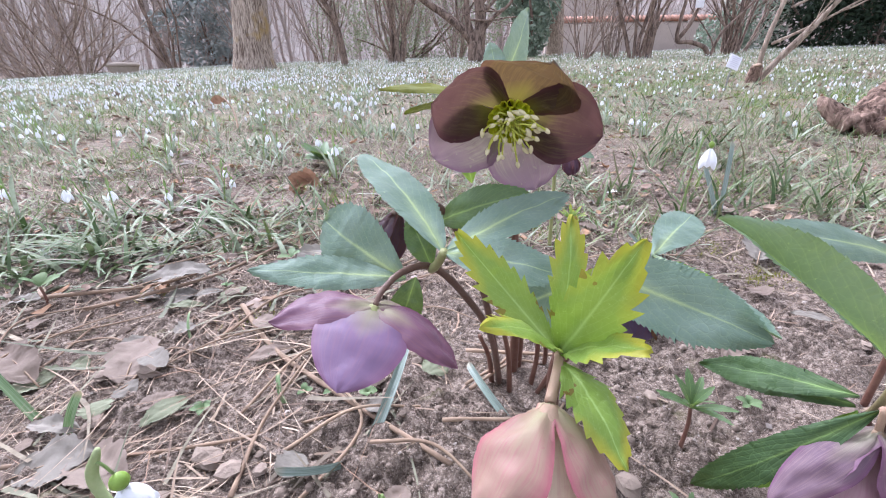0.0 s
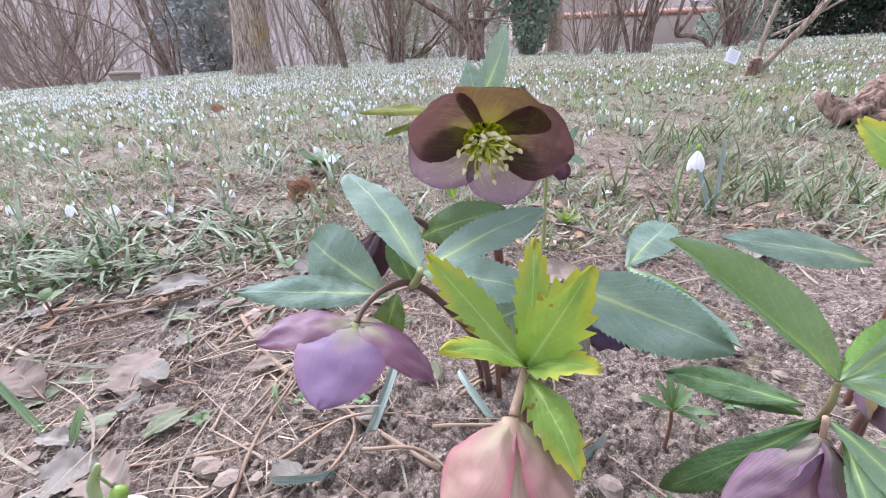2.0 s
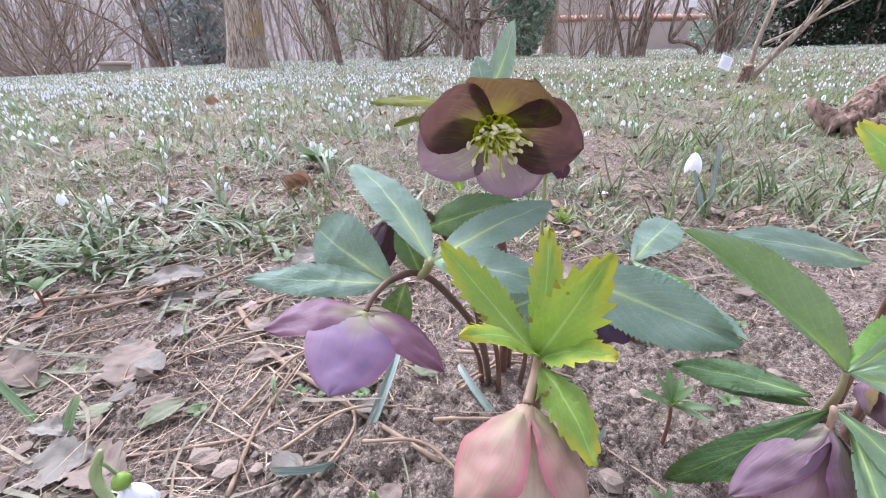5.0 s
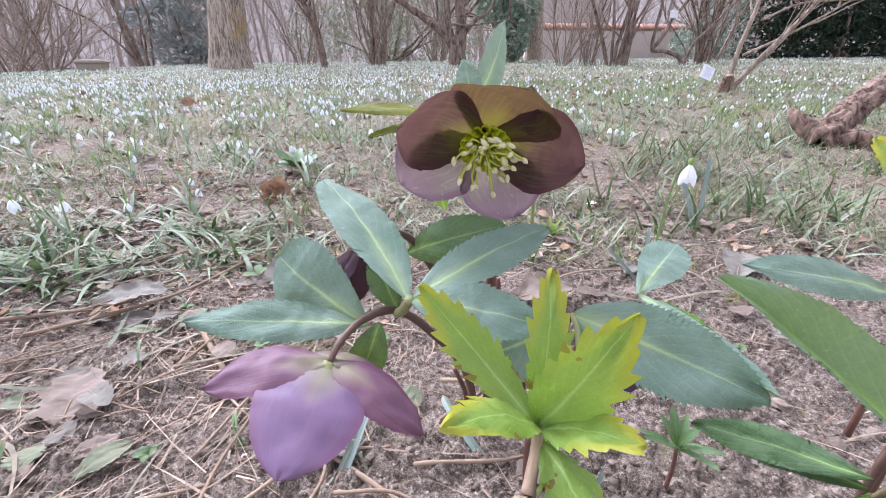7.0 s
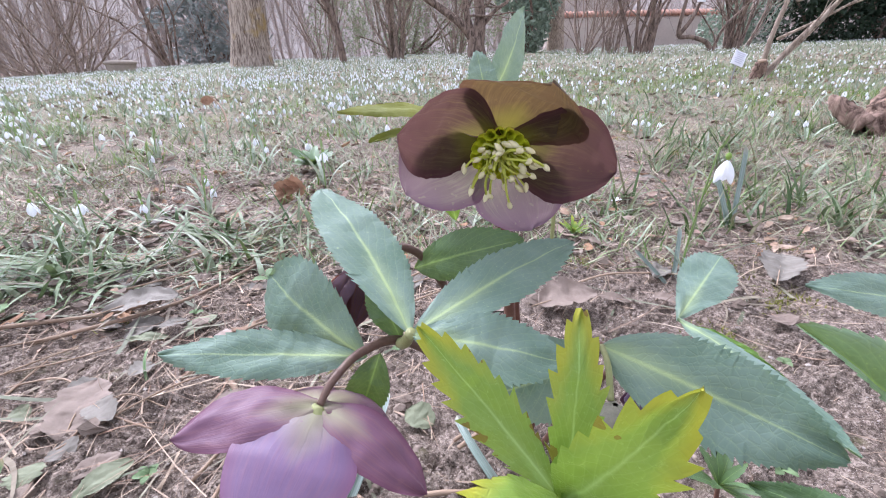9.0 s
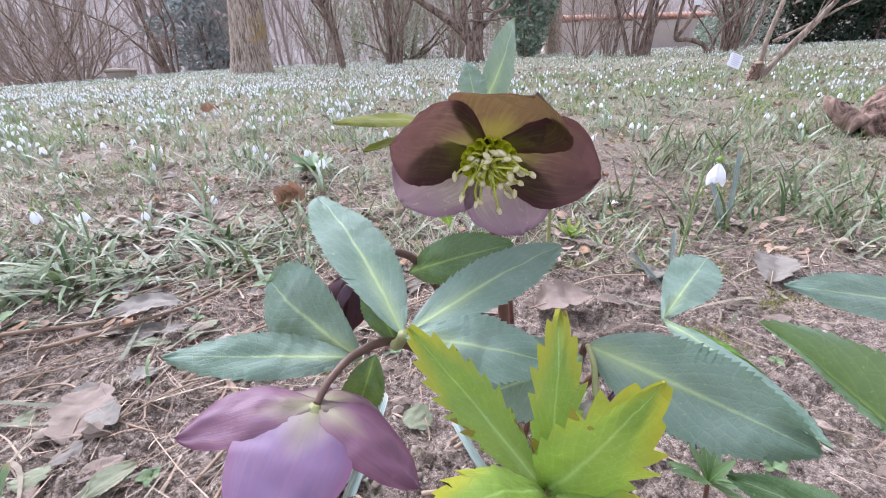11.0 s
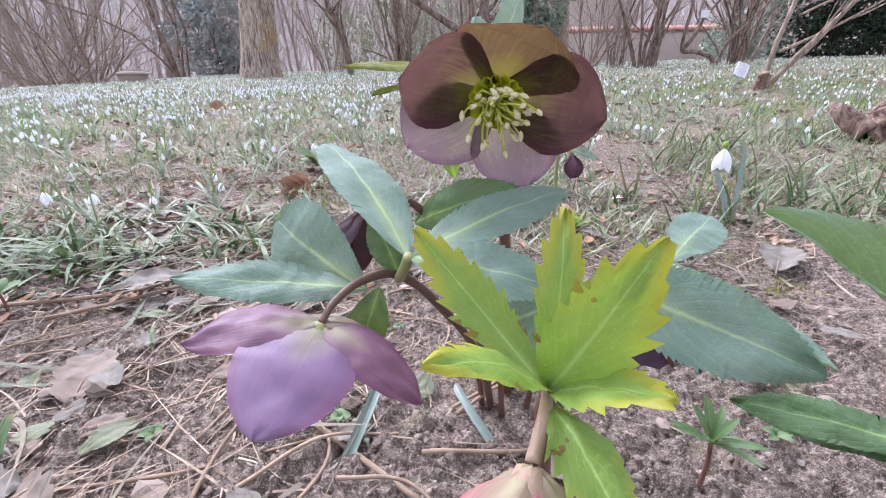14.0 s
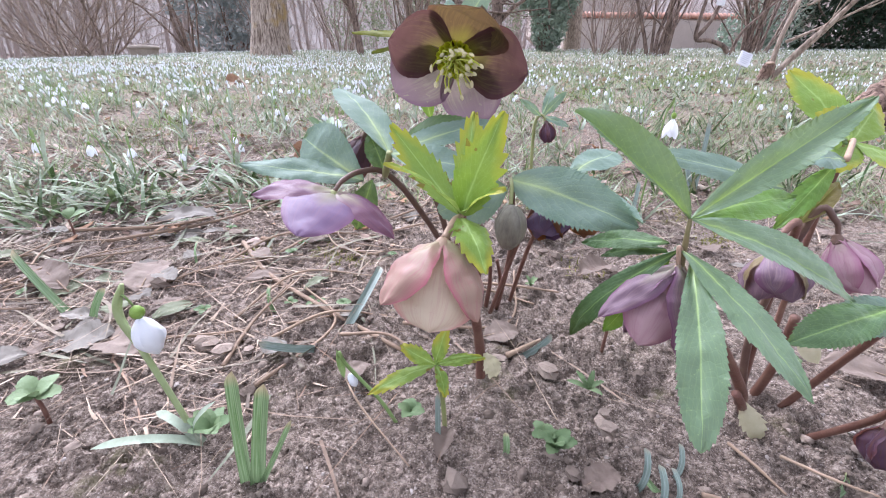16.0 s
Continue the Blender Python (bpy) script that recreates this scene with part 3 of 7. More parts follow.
def ground_material():
    m, n, l, b = node_mat("garden_soil")
    co = n.new("ShaderNodeTexCoord")
    sep = n.new("ShaderNodeSeparateXYZ")
    l.new(co.outputs["Object"], sep.inputs[0])
    fine = tex(n, l, 260, 8, 0.75)
    mid = tex(n, l, 24, 6, 0.65)
    big = tex(n, l, 2.2, 4, 0.6)
    soil = ramp(n, l, fine.outputs[0], [(0.34, (0.032, 0.023, 0.018)), (0.50, (0.200, 0.156, 0.128)), (0.66, (0.52, 0.43, 0.365))])
    speck = tex(n, l, 1100, 4, 0.7)
    soil = mix_col(n, l, math_node(n, l, "MINIMUM", math_node(n, l, "MAXIMUM", math_node(n, l, "MULTIPLY_ADD", speck.outputs[0], 12.0, -6.9), 0.0), 0.85), soil, (0.55, 0.48, 0.43))
    soil = mix_col(n, l, math_node(n, l, "MINIMUM", math_node(n, l, "MAXIMUM", math_node(n, l, "MULTIPLY_ADD", speck.outputs[0], -10.0, 4.5), 0.0), 0.8), soil, (0.045, 0.032, 0.027))
    soil = mix_col(n, l, math_node(n, l, "MULTIPLY_ADD", mid.outputs[0], 1.0, -0.40), soil, (0.165, 0.127, 0.100))
    litter = ramp(n, l, tex(n, l, 75, 8, 0.75).outputs[0], [(0.36, (0.030, 0.023, 0.016)), (0.5, (0.200, 0.150, 0.122)), (0.66, (0.52, 0.42, 0.355))])
    moss = math_node(n, l, "MINIMUM", math_node(n, l, "MAXIMUM", math_node(n, l, "MULTIPLY_ADD", mid.outputs[0], 6, -3.6), 0), 0.7)
    soil = mix_col(n, l, math_node(n, l, "MULTIPLY", moss, 0.55), soil, (0.16, 0.17, 0.05))
    reach = n.new("ShaderNodeVectorMath")
    reach.operation = "LENGTH"
    l.new(co.outputs["Object"], reach.inputs[0])
    litter = mix_col(n, l, math_node(n, l, "MULTIPLY", math_node(n, l, "MINIMUM", math_node(n, l, "MAXIMUM", math_node(n, l, "MULTIPLY_ADD", tex(n, l, 7, 5, 0.65).outputs[0], 7, -3.6), 0), 1.0), 0.6), litter, (0.20, 0.20, 0.065))
    litter = mix_col(n, l, 0.35, litter, (0.205, 0.225, 0.140))
    away = math_node(n, l, "MULTIPLY_ADD", reach.outputs["Value"], 0.85, math_node(n, l, "MULTIPLY_ADD", big.outputs[0], 1.4, -1.40))
    away = math_node(n, l, "MINIMUM", math_node(n, l, "MAXIMUM", away, 0.0), 0.85)
    col = mix_col(n, l, away, soil, litter)
    woods = math_node(n, l, "MINIMUM", math_node(n, l, "MAXIMUM", math_node(n, l, "MULTIPLY_ADD", sep.outputs[1], 0.6, -6.6), 0.0), 1.0)
    col = mix_col(n, l, woods, col, (0.25, 0.19, 0.15))
    l.new(col, b.inputs["Base Color"])
    b.inputs["Roughness"].default_value = 0.95
    b.inputs["Specular IOR Level"].default_value = 0.12
    bump(n, l, b, math_node(n, l, "MULTIPLY_ADD", speck.outputs[0], 0.35, fine.outputs[0]), 0.8, 0.004)
    return m


SOIL = ground_material()

# ---------------------------------------------------------------- ground
def spread(lo, hi, step, far_lo, far_hi, grow=1.09):
    mid = list(np.arange(lo, hi + step / 2, step))
    a, s = lo, step
    left = []
    while a > far_lo:
        s *= grow
        a -= s
        left.append(max(a, far_lo))
    a, s = hi, step
    right = []
    while a < far_hi:
        s *= grow
        a += s
        right.append(min(a, far_hi))
    return np.array(left[::-1] + mid + right)


gx = spread(-0.34, 0.40, 0.0022, -70, 70, 1.06)
gy = spread(0.03, 0.42, 0.0022, -14, 90, 1.05)
gv = np.array([(x, y, gz(x, y)) for y in gy for x in gx])
nx, ny = len(gx), len(gy)
ii = np.arange(nx * ny).reshape(ny, nx)
gf = np.stack([ii[:-1, :-1], ii[:-1, 1:], ii[1:, 1:], ii[1:, :-1]], -1).reshape(-1, 4)
ground = stuff("ground", gv, gf, SOIL, "pinkish brown crumbly garden soil with thin grass and moss", "ground")
ground["kind"] = "structure"

# ---------------------------------------------------------------- woods, shrubs and garden behind
def limb(geo, start, way, length, radius, rng, depth, spread_a=0.5, kids=3, lift=0.15, sides=5, crook=0.12, taper=0.35, segs=6):
    """A tapering crooked limb with side limbs."""
    p, d = Vector(start), Vector(way).normalized()
    pts, rad = [p.copy()], [radius]
    for i in range(segs):
        d = (d + Vector(rng.normal(0, crook, 3)) + Vector((0, 0, lift * 0.12))).normalized()
        p = p + d * (length / segs)
        pts.append(p.copy())
        rad.append(radius * (1 - (1 - taper) * (i + 1) / segs))
    geo.tube(pts, rad, sides, caps=False)
    if depth > 0:
        for k in range(kids):
            i = int(rng.integers(1, segs + 1))
            base_d = (pts[i] - pts[i - 1]).normalized()
            side = Vector(rng.normal(0, 1, 3))
            side = (side - base_d * side.dot(base_d)).normalized()
            limb(geo, pts[i], base_d + side * spread_a * float(rng.uniform(0.6, 1.5)), length * float(rng.uniform(0.4, 0.7)), rad[i] * float(rng.uniform(0.4, 0.65)), rng, depth - 1, spread_a, kids, lift, max(3, sides - 1), crook * 1.2, taper, max(3, segs - 1))


def shrub(x, y, label, n, height, radius, fan, mat, seed, depth=2, kids=4, base_r=0.2, lean=(0, 0), name="shrub", category="shrub", fine=0):
    rng = np.random.default_rng(seed)
    z = gz(x, y) - 0.03
    root = thing(name, (x, y, z), label, category, "bare shrubs in the garden")
    for i in range(n):
        a = 2 * math.pi * (i + float(rng.uniform(0, 0.8))) / n
        f = fan * float(rng.uniform(0.25, 1.15))
        g = Geo()
        r = base_r * float(rng.uniform(0.2, 1))
        limb(g, (x + math.cos(a) * r, y + math.sin(a) * r, z), (math.cos(a) * f + lean[0], math.sin(a) * f + lean[1], 1), height * float(rng.uniform(0.7, 1.15)), radius * float(rng.uniform(0.6, 1.3)), rng, depth, 0.62, kids, 0.4, crook=0.17)
        part("stem", g, mat, root)
    if fine:
        g = Geo()
        for i in range(fine):
            a, f = float(rng.uniform(0, 6.28)), fan * float(rng.uniform(0.2, 1.3))
            limb(g, (x + math.cos(a) * base_r * 0.6, y + math.sin(a) * base_r * 0.6, z), (math.cos(a) * f, math.sin(a) * f, 1), height * float(rng.uniform(0.35, 0.95)), radius * 0.35, rng, 2, 0.7, 6, 0.5, 3, 0.2)
        part("crown", g, BARK_PALE, root, "fine pale twigs")
    return root


def trunk_tree(x, y, label, radius, height, mat, seed, lean=(0, 0), flare=1.3, forks=6, name="tree", first=1.2):
    rng = np.random.default_rng(seed)
    z = gz(x, y) - 0.05
    root = thing(name, (x, y, z), label, "tree")
    g = Geo()
    rows, uvs, sides, n = [], [], 44, 60
    for i in range(n + 1):
        t = i / n
        hgt = height * t ** 1.5
        r = radius * (1 - 0.45 * t) * (1 + (flare - 1) * math.exp(-hgt / (radius * 0.9)))
        row = []
        for s in range(sides):
            a = 2 * math.pi * s / sides
            q = Vector((math.cos(a) * 3, math.sin(a) * 3, hgt * 0.8 + seed))
            rr = r * (1 + 0.10 * noise.noise(q) + 0.10 * (0.5 - abs(noise.noise(Vector((q.x * 2.6, q.y * 2.6, q.z * 1.2)))) * 2))
            row.append((x + lean[0] * hgt + rr * math.cos(a), y + lean[1] * hgt + rr * math.sin(a), z + hgt))
        rows.append(row)
        uvs.append([(t, s / sides) for s in range(sides)])
    g.grid(rows, uvs, True)
    part("trunk", g, mat, root)
    g = Geo()
    for k in range(forks):
        hgt = height * float(rng.uniform(first / height, 0.98))
        a = float(rng.uniform(0, 6.28))
        limb(g, (x + lean[0] * hgt, y + lean[1] * hgt, z + hgt), (math.cos(a), math.sin(a), 0.7), height * 0.4, radius * 0.3, rng, 3, 0.6, 4, 0.3)
    part("crown", g, mat, root)
    return root


# the big trunk, the thin tree, the forked tree and the trunk beside the wall
trunk_tree(-2.87, 7.0, "thick grey-brown trunk with ridged mossy bark", 0.27, 9.0, BARK_GREY, 3, lean=(0.10, 0), flare=1.22, first=2.6)
trunk_tree(2.47, 10.0, "straight pale brown trunk beside the garden wall", 0.17, 8.0, BARK_PALE, 11, lean=(-0.05, 0), flare=1.2, first=2.4)


def forked_tree():
    x, y = 0.56, 7.0
    z = gz(x, y) - 0.03
    rng = np.random.default_rng(5)
    root = thing("tree", (x, y, z), "dark brown tree forked low into crooked limbs", "tree")
    g = Geo()
    g.tube(curve_pts([(x, y, z), (x - 0.02, y, z + 0.16), (x - 0.03, y, z + 0.32)], 6), [0.15 - 0.003 * i for i in range(13)], 14)
    part("trunk", g, BARK_BROWN, root)
    for ctrl, r in (([(x - 0.03, y, z + 0.25), (x - 0.25, y, z + 0.5), (x - 0.55, y + 0.1, z + 0.72), (x - 0.95, y, z + 0.98), (x - 1.5, y, z + 1.6)], 0.075),
                    ([(x + 0.01, y, z + 0.25), (x + 0.03, y, z + 0.6), (x - 0.0, y, z + 1.0), (x + 0.08, y, z + 1.7), (x + 0.1, y, z + 2.6)], 0.095),
                    ([(x - 0.05, y, z + 0.25), (x - 0.16, y, z + 0.6), (x - 0.2, y, z + 1.0), (x - 0.35, y, z + 1.8)], 0.06),
                    ([(x + 0.05, y, z + 0.45), (x + 0.25, y, z + 0.66), (x + 0.45, y, z + 0.8), (x + 0.6, y, z + 1.1)], 0.035)):
        pts = curve_pts(ctrl, 8)
        g = Geo()
        g.tube(pts, [r * (1 - 0.6 * i / len(pts)) for i in range(len(pts))], 9)
        for k in range(5):
            i = int(rng.integers(8, len(pts)))
            limb(g, pts[i], Vector(rng.normal(0, 1, 3)) + Vector((0, 0, 0.8)), 0.9, r * 0.3, rng, 2, 0.6, 3)
        part("limb", g, BARK_BROWN, root)


forked_tree()


def thin_tree():
    x, y = -1.55, 7.4
    z = gz(x, y) - 0.03
    rng = np.random.default_rng(6)
    root = thing("tree", (x, y, z), "slender dark young tree with upswept twigs", "tree")
    pts = curve_pts([(x, y, z), (x - 0.05, y, z + 0.4), (x - 0.13, y, z + 0.75), (x - 0.28, y, z + 1.05), (x - 0.25, y, z + 1.6), (x - 0.2, y, z + 2.6)], 7)
    g = Geo()
    g.tube(pts, [0.06 * (1 - 0.6 * i / len(pts)) for i in range(len(pts))], 8)
    part("trunk", g, BARK_BROWN, root)
    g = Geo()
    for k in range(14):
        i = int(rng.integers(5, len(pts)))
        limb(g, pts[i], Vector((float(rng.normal(0, 0.8)), float(rng.normal(0, 0.8)), 0.8)), 0.8, 0.02, rng, 2, 0.5, 4)
    part("crown", g, BARK_BROWN, root)


thin_tree()
FAN = "many-stemmed bare shrub with brownish upright twigs"
shrub(-6.95, 8.0, "wide bare shrub of dense arching brown stems", 22, 2.9, 0.012, 1.6, BARK_SHRUB, 21, 3, 4, 0.24, fine=12)
shrub(-6.35, 8.0, "wide bare shrub with long side branches", 13, 2.9, 0.018, 1.4, BARK_SHRUB, 22, 3, 4, 0.20, fine=10)
shrub(-0.8, 8.0, "clump of straight upright bare stems", 16, 2.6, 0.023, 0.18, BARK_SHRUB, 23, 2, 3, 0.17, fine=7)
shrub(2.15, 7.0, FAN, 12, 2.0, 0.012, 0.6, BARK_SHRUB, 24, 2, 4, 0.10, fine=7)
shrub(2.84, 6.5, "clump of thick dark upright shrub stems", 9, 2.2, 0.028, 0.34, BARK_BROWN, 25, 2, 3, 0.16)
shrub(2.55, 6.9, FAN, 14, 1.9, 0.010, 0.35, BARK_SHRUB, 26, 2, 3, 0.2, fine=7)
shrub(4.35, 7.0, FAN, 12, 2.2, 0.018, 0.4, BARK_BROWN, 27, 2, 4, 0.16)
shrub(4.9, 7.6, FAN, 10, 2.2, 0.015, 0.5, BARK_SHRUB, 28, 2, 4, 0.16)
shrub(-6.45, 11.0, "slanting dark bare stems at the wood's edge", 6, 4.0, 0.035, 0.18, BARK_BROWN, 29, 3, 4, 0.25)
shrub(0.35, 10.5, FAN, 12, 2.4, 0.015, 0.5, BARK_SHRUB, 30, 3, 4, 0.2, fine=7)
shrub(-2.4, 9.6, FAN, 16, 2.4, 0.011, 0.45, BARK_SHRUB, 31, 2, 4, 0.25, fine=7)
shrub(-4.2, 10.5, FAN, 16, 2.4, 0.011, 0.55, BARK_SHRUB, 32, 2, 4, 0.3, fine=7)
shrub(-9.2, 10.0, FAN, 18, 2.8, 0.016, 0.6, BARK_SHRUB, 33, 3, 4, 0.3)


def dark_stem_with_tag():
    x, y = 3.8, 6.5
    z = gz(x, y) - 0.02
    root = thing("shrub", (x, y, z), "twisted dark stem with a small pale plant tag", "shrub")
    for ctrl, r in (([(x, y, z), (x - 0.10, y, z + 0.13), (x - 0.32, y, z + 0.20), (x - 0.50, y, z + 0.22), (x - 0.5, y, z + 0.5), (x - 0.47, y, z + 0.8), (x - 0.52, y, z + 1.4)], 0.035),
                    ([(x - 0.5, y, z + 0.22), (x - 0.36, y, z + 0.42), (x - 0.28, y, z + 0.62), (x - 0.1, y, z + 0.85), (x + 0.15, y, z + 1.2)], 0.03),
                    ([(x, y, z), (x + 0.10, y, z + 0.3), (x + 0.3, y, z + 0.52), (x + 0.55, y, z + 0.8), (x + 0.8, y, z + 1.2)], 0.022)):
        pts = curve_pts(ctrl, 6)
        g = Geo()
        g.tube(pts, [r * (1 - 0.5 * i / len(pts)) for i in range(len(pts))], 7)
        part("stem", g, BARK_BROWN, root)
    g = Geo()
    box(g, (x - 0.30, y - 0.04, z + 0.66), (0.11, 0.01, 0.09))
    part("tag", g, PLATE, root, "small pale plant tag", smooth=False)


def box(g, c, s, rot=None, inset=0.0):
    """A box with its edges cut back a little."""
    o = len(g.v)
    cx, cy, cz = c
    hx, hy, hz = (k / 2 for k in s)
    e = min(hx, hy, hz) * 0.25
    for zz, k in ((-hz, e), (-hz + e, 0), (hz - e, 0), (hz, e)):
        for sx, sy in ((-1, -1), (1, -1), (1, 1), (-1, 1)):
            p = Vector((sx * (hx - k), sy * (hy - k), zz))
            if rot is not None:
                p = rot @ p
            g.v.append((cx + p.x, cy + p.y, cz + p.z))
            g.uv.append((0, 0))
    for i in range(3):
        for j in range(4):
            k = (j + 1) % 4
            g.f.append((o + i * 4 + j, o + i * 4 + k, o + i * 4 + 4 + k, o + i * 4 + 4 + j))
    g.f.append((o + 3, o + 2, o + 1, o))
    g.f.append((o + 12, o + 13, o + 14, o + 15))


dark_stem_with_tag()


def clump_bush(name, label, centres, leaf, count, mat, seed, category="bush"):
    """An evergreen built of many small leaves round a set of lobes, over a few stems."""
    rng = np.random.default_rng(seed)
    c = np.array([k[:3] for k in centres])
    r = np.array([k[3:] for k in centres])
    w = r.prod(1)
    pick = rng.choice(len(c), count, p=w / w.sum())
    d = rng.normal(0, 1, (count, 3))
    d /= np.linalg.norm(d, axis=1)[:, None]
    rad = rng.uniform(0.45, 1.05, count) ** 0.6
    pos = c[pick] + d * r[pick] * rad[:, None]
    a = rng.normal(0, 1, (count, 3))
    a /= np.linalg.norm(a, axis=1)[:, None]
    b = np.cross(a, rng.normal(0, 1, (count, 3)))
    b /= np.linalg.norm(b, axis=1)[:, None]
    size = leaf * rng.uniform(0.6, 1.4, count)[:, None]
    q = np.stack([pos - a * size, pos + b * size * 0.35, pos + a * size, pos - b * size * 0.35], 1).reshape(-1, 3)
    g = Geo()
    g.v = [tuple(p) for p in q]
    g.f = [tuple(range(i, i + 4)) for i in range(0, len(q), 4)]
    x, y = c[:, 0].mean(), c[:, 1].mean()
    z = gz(x, y) - 0.03
    root = thing(name, (x, y, z), label, category)
    part("crown", g, mat, root)
    for i in range(6):
        k = int(rng.integers(0, len(c)))
        g = Geo()
        limb(g, (x + rng.normal(0, 0.15), y + rng.normal(0, 0.15), z), c[k] - np.array((x, y, z)), 1.5, 0.04, rng, 0)
        part("stem", g, BARK_BROWN, root)
    return root


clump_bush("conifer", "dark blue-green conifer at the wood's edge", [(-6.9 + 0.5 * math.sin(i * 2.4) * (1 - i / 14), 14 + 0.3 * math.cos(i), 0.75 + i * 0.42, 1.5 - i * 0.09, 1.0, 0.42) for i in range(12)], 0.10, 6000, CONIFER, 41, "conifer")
clump_bush("laurel_bush", "dense dark green broad-leaved evergreen bush", [(1.80, 9.3, 0.95, 0.36, 0.4, 0.55), (1.95, 9.4, 1.5, 0.42, 0.4, 0.6), (1.45, 9.5, 1.6, 0.36, 0.4, 0.5)], 0.05, 6000, EVERGREEN, 42)
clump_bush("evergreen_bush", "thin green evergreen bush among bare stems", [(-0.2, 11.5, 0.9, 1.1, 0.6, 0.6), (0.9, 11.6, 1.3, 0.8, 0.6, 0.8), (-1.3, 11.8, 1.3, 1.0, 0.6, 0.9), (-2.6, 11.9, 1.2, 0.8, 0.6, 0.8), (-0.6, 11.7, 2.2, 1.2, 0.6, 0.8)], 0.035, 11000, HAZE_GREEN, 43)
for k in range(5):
    clump_bush("hedge", "tall dark clipped evergreen hedge, deep shade in its colour", [(7.4 + k * 1.3 + dx, 9.6 + 0.05 * k, 0.85 + dz, 0.75, 0.6, 0.62) for dx in (0, 0.6) for dz in (0, 0.7, 1.5)], 0.06, 6500, HEDGE_SHADED, 50 + k, "hedge")
clump_bush("evergreen_bush", "dark evergreen bush behind bare stems", [(5.9, 9.8, 0.8, 0.5, 0.5, 0.5), (6.5, 9.8, 1.2, 0.7, 0.5, 0.8)], 0.045, 4000, EVERGREEN, 57)


def garden_wall():
    root = thing("garden_wall", (5.2, 13.0, 0.5), "pale plastered garden wall under red tiles", "wall")
    root["kind"] = "structure"
    g = Geo()
    box(g, (5.3, 13.0, 0.85), (4.8, 0.3, 1.05))
    part("wall", g, PLASTER, root, smooth=False)
    tile = Geo()
    tile.tube([(0, -0.20, 0.0), (0, 0.0, 0.10), (0, 0.2, 0.0)], 0.045, 8)
    me = finish("tile", tile, TILE_RED)
    for i in range(48):
        ob = new("tile", me)
        ob.parent = root
        ob.location = (-2.45 + i * 0.1, 0, 0.90)
    g = Geo()
    box(g, (4.2, 17.0, 2.2), (3.2, 2.0, 2.6))
    house = thing("house", (4.2, 17.0, 0.6), "pale house half hidden behind bare branches", "house")
    part("wall", g, PLASTER, house, smooth=False)
    g = Geo()
    box(g, (4.2, 17.0, 3.6), (3.6, 2.5, 0.25))
    part("roof", g, TILE_RED, house, smooth=False)


garden_wall()


def trough():
    x, y = -5.22, 7.5
    z = gz(x, y) - 0.02
    g = Geo()
    rows, uvs = [], []
    for rr, zz in ((0.24, -0.05), (0.27, 0.04), (0.285, 0.12), (0.285, 0.13), (0.31, 0.135), (0.32, 0.155), (0.30, 0.175), (0.22, 0.19), (0.10, 0.196), (0.01, 0.197)):
        rows.append([(x + rr * math.cos(a) * 0.74, y + rr * math.sin(a) * 0.72, z + zz + 0.006 * noise.noise(Vector((a * 2, zz * 9, 1)))) for a in (2 * math.pi * s / 28 for s in range(28))])
        uvs.append([(0, 0)] * 28)
    g.grid(rows, uvs, True)
    root = thing("stone_trough", (x, y, z), "low round weathered stone trough with a flat lid", "trough")
    part("bowl", g, STONE, root)


trough()


def plant_label():
    x, y = 1.27, 2.0
    z = gz(x, y)
    root = thing("plant_label", (x, y, z), "tilted white plant label on a metal stake", "sign")
    rot = Euler((radians(-28), radians(22), radians(-12))).to_matrix()
    c = Vector((1.285, 2.0, z + 0.118))
    g = Geo()
    box(g, c, (0.052, 0.003, 0.062), rot)
    part("plate", g, PLATE, root, smooth=False)
    for i in range(6):
        g = Geo()
        p = c + rot @ Vector((0.0, -0.0035, 0.022 - i * 0.0085))
        box(g, p, (0.040 - 0.006 * (i % 3), 0.002, 0.0020), rot)
        part("line", g, INK, root, "grey bar of small writing", smooth=False)
    g = Geo()
    g.tube([(x, y, z - 0.03), (x + 0.004, y, z + 0.05), c - rot @ Vector((0, -0.004, 0.02))], 0.003, 6)
    part("stake", g, METAL, root)


plant_label()


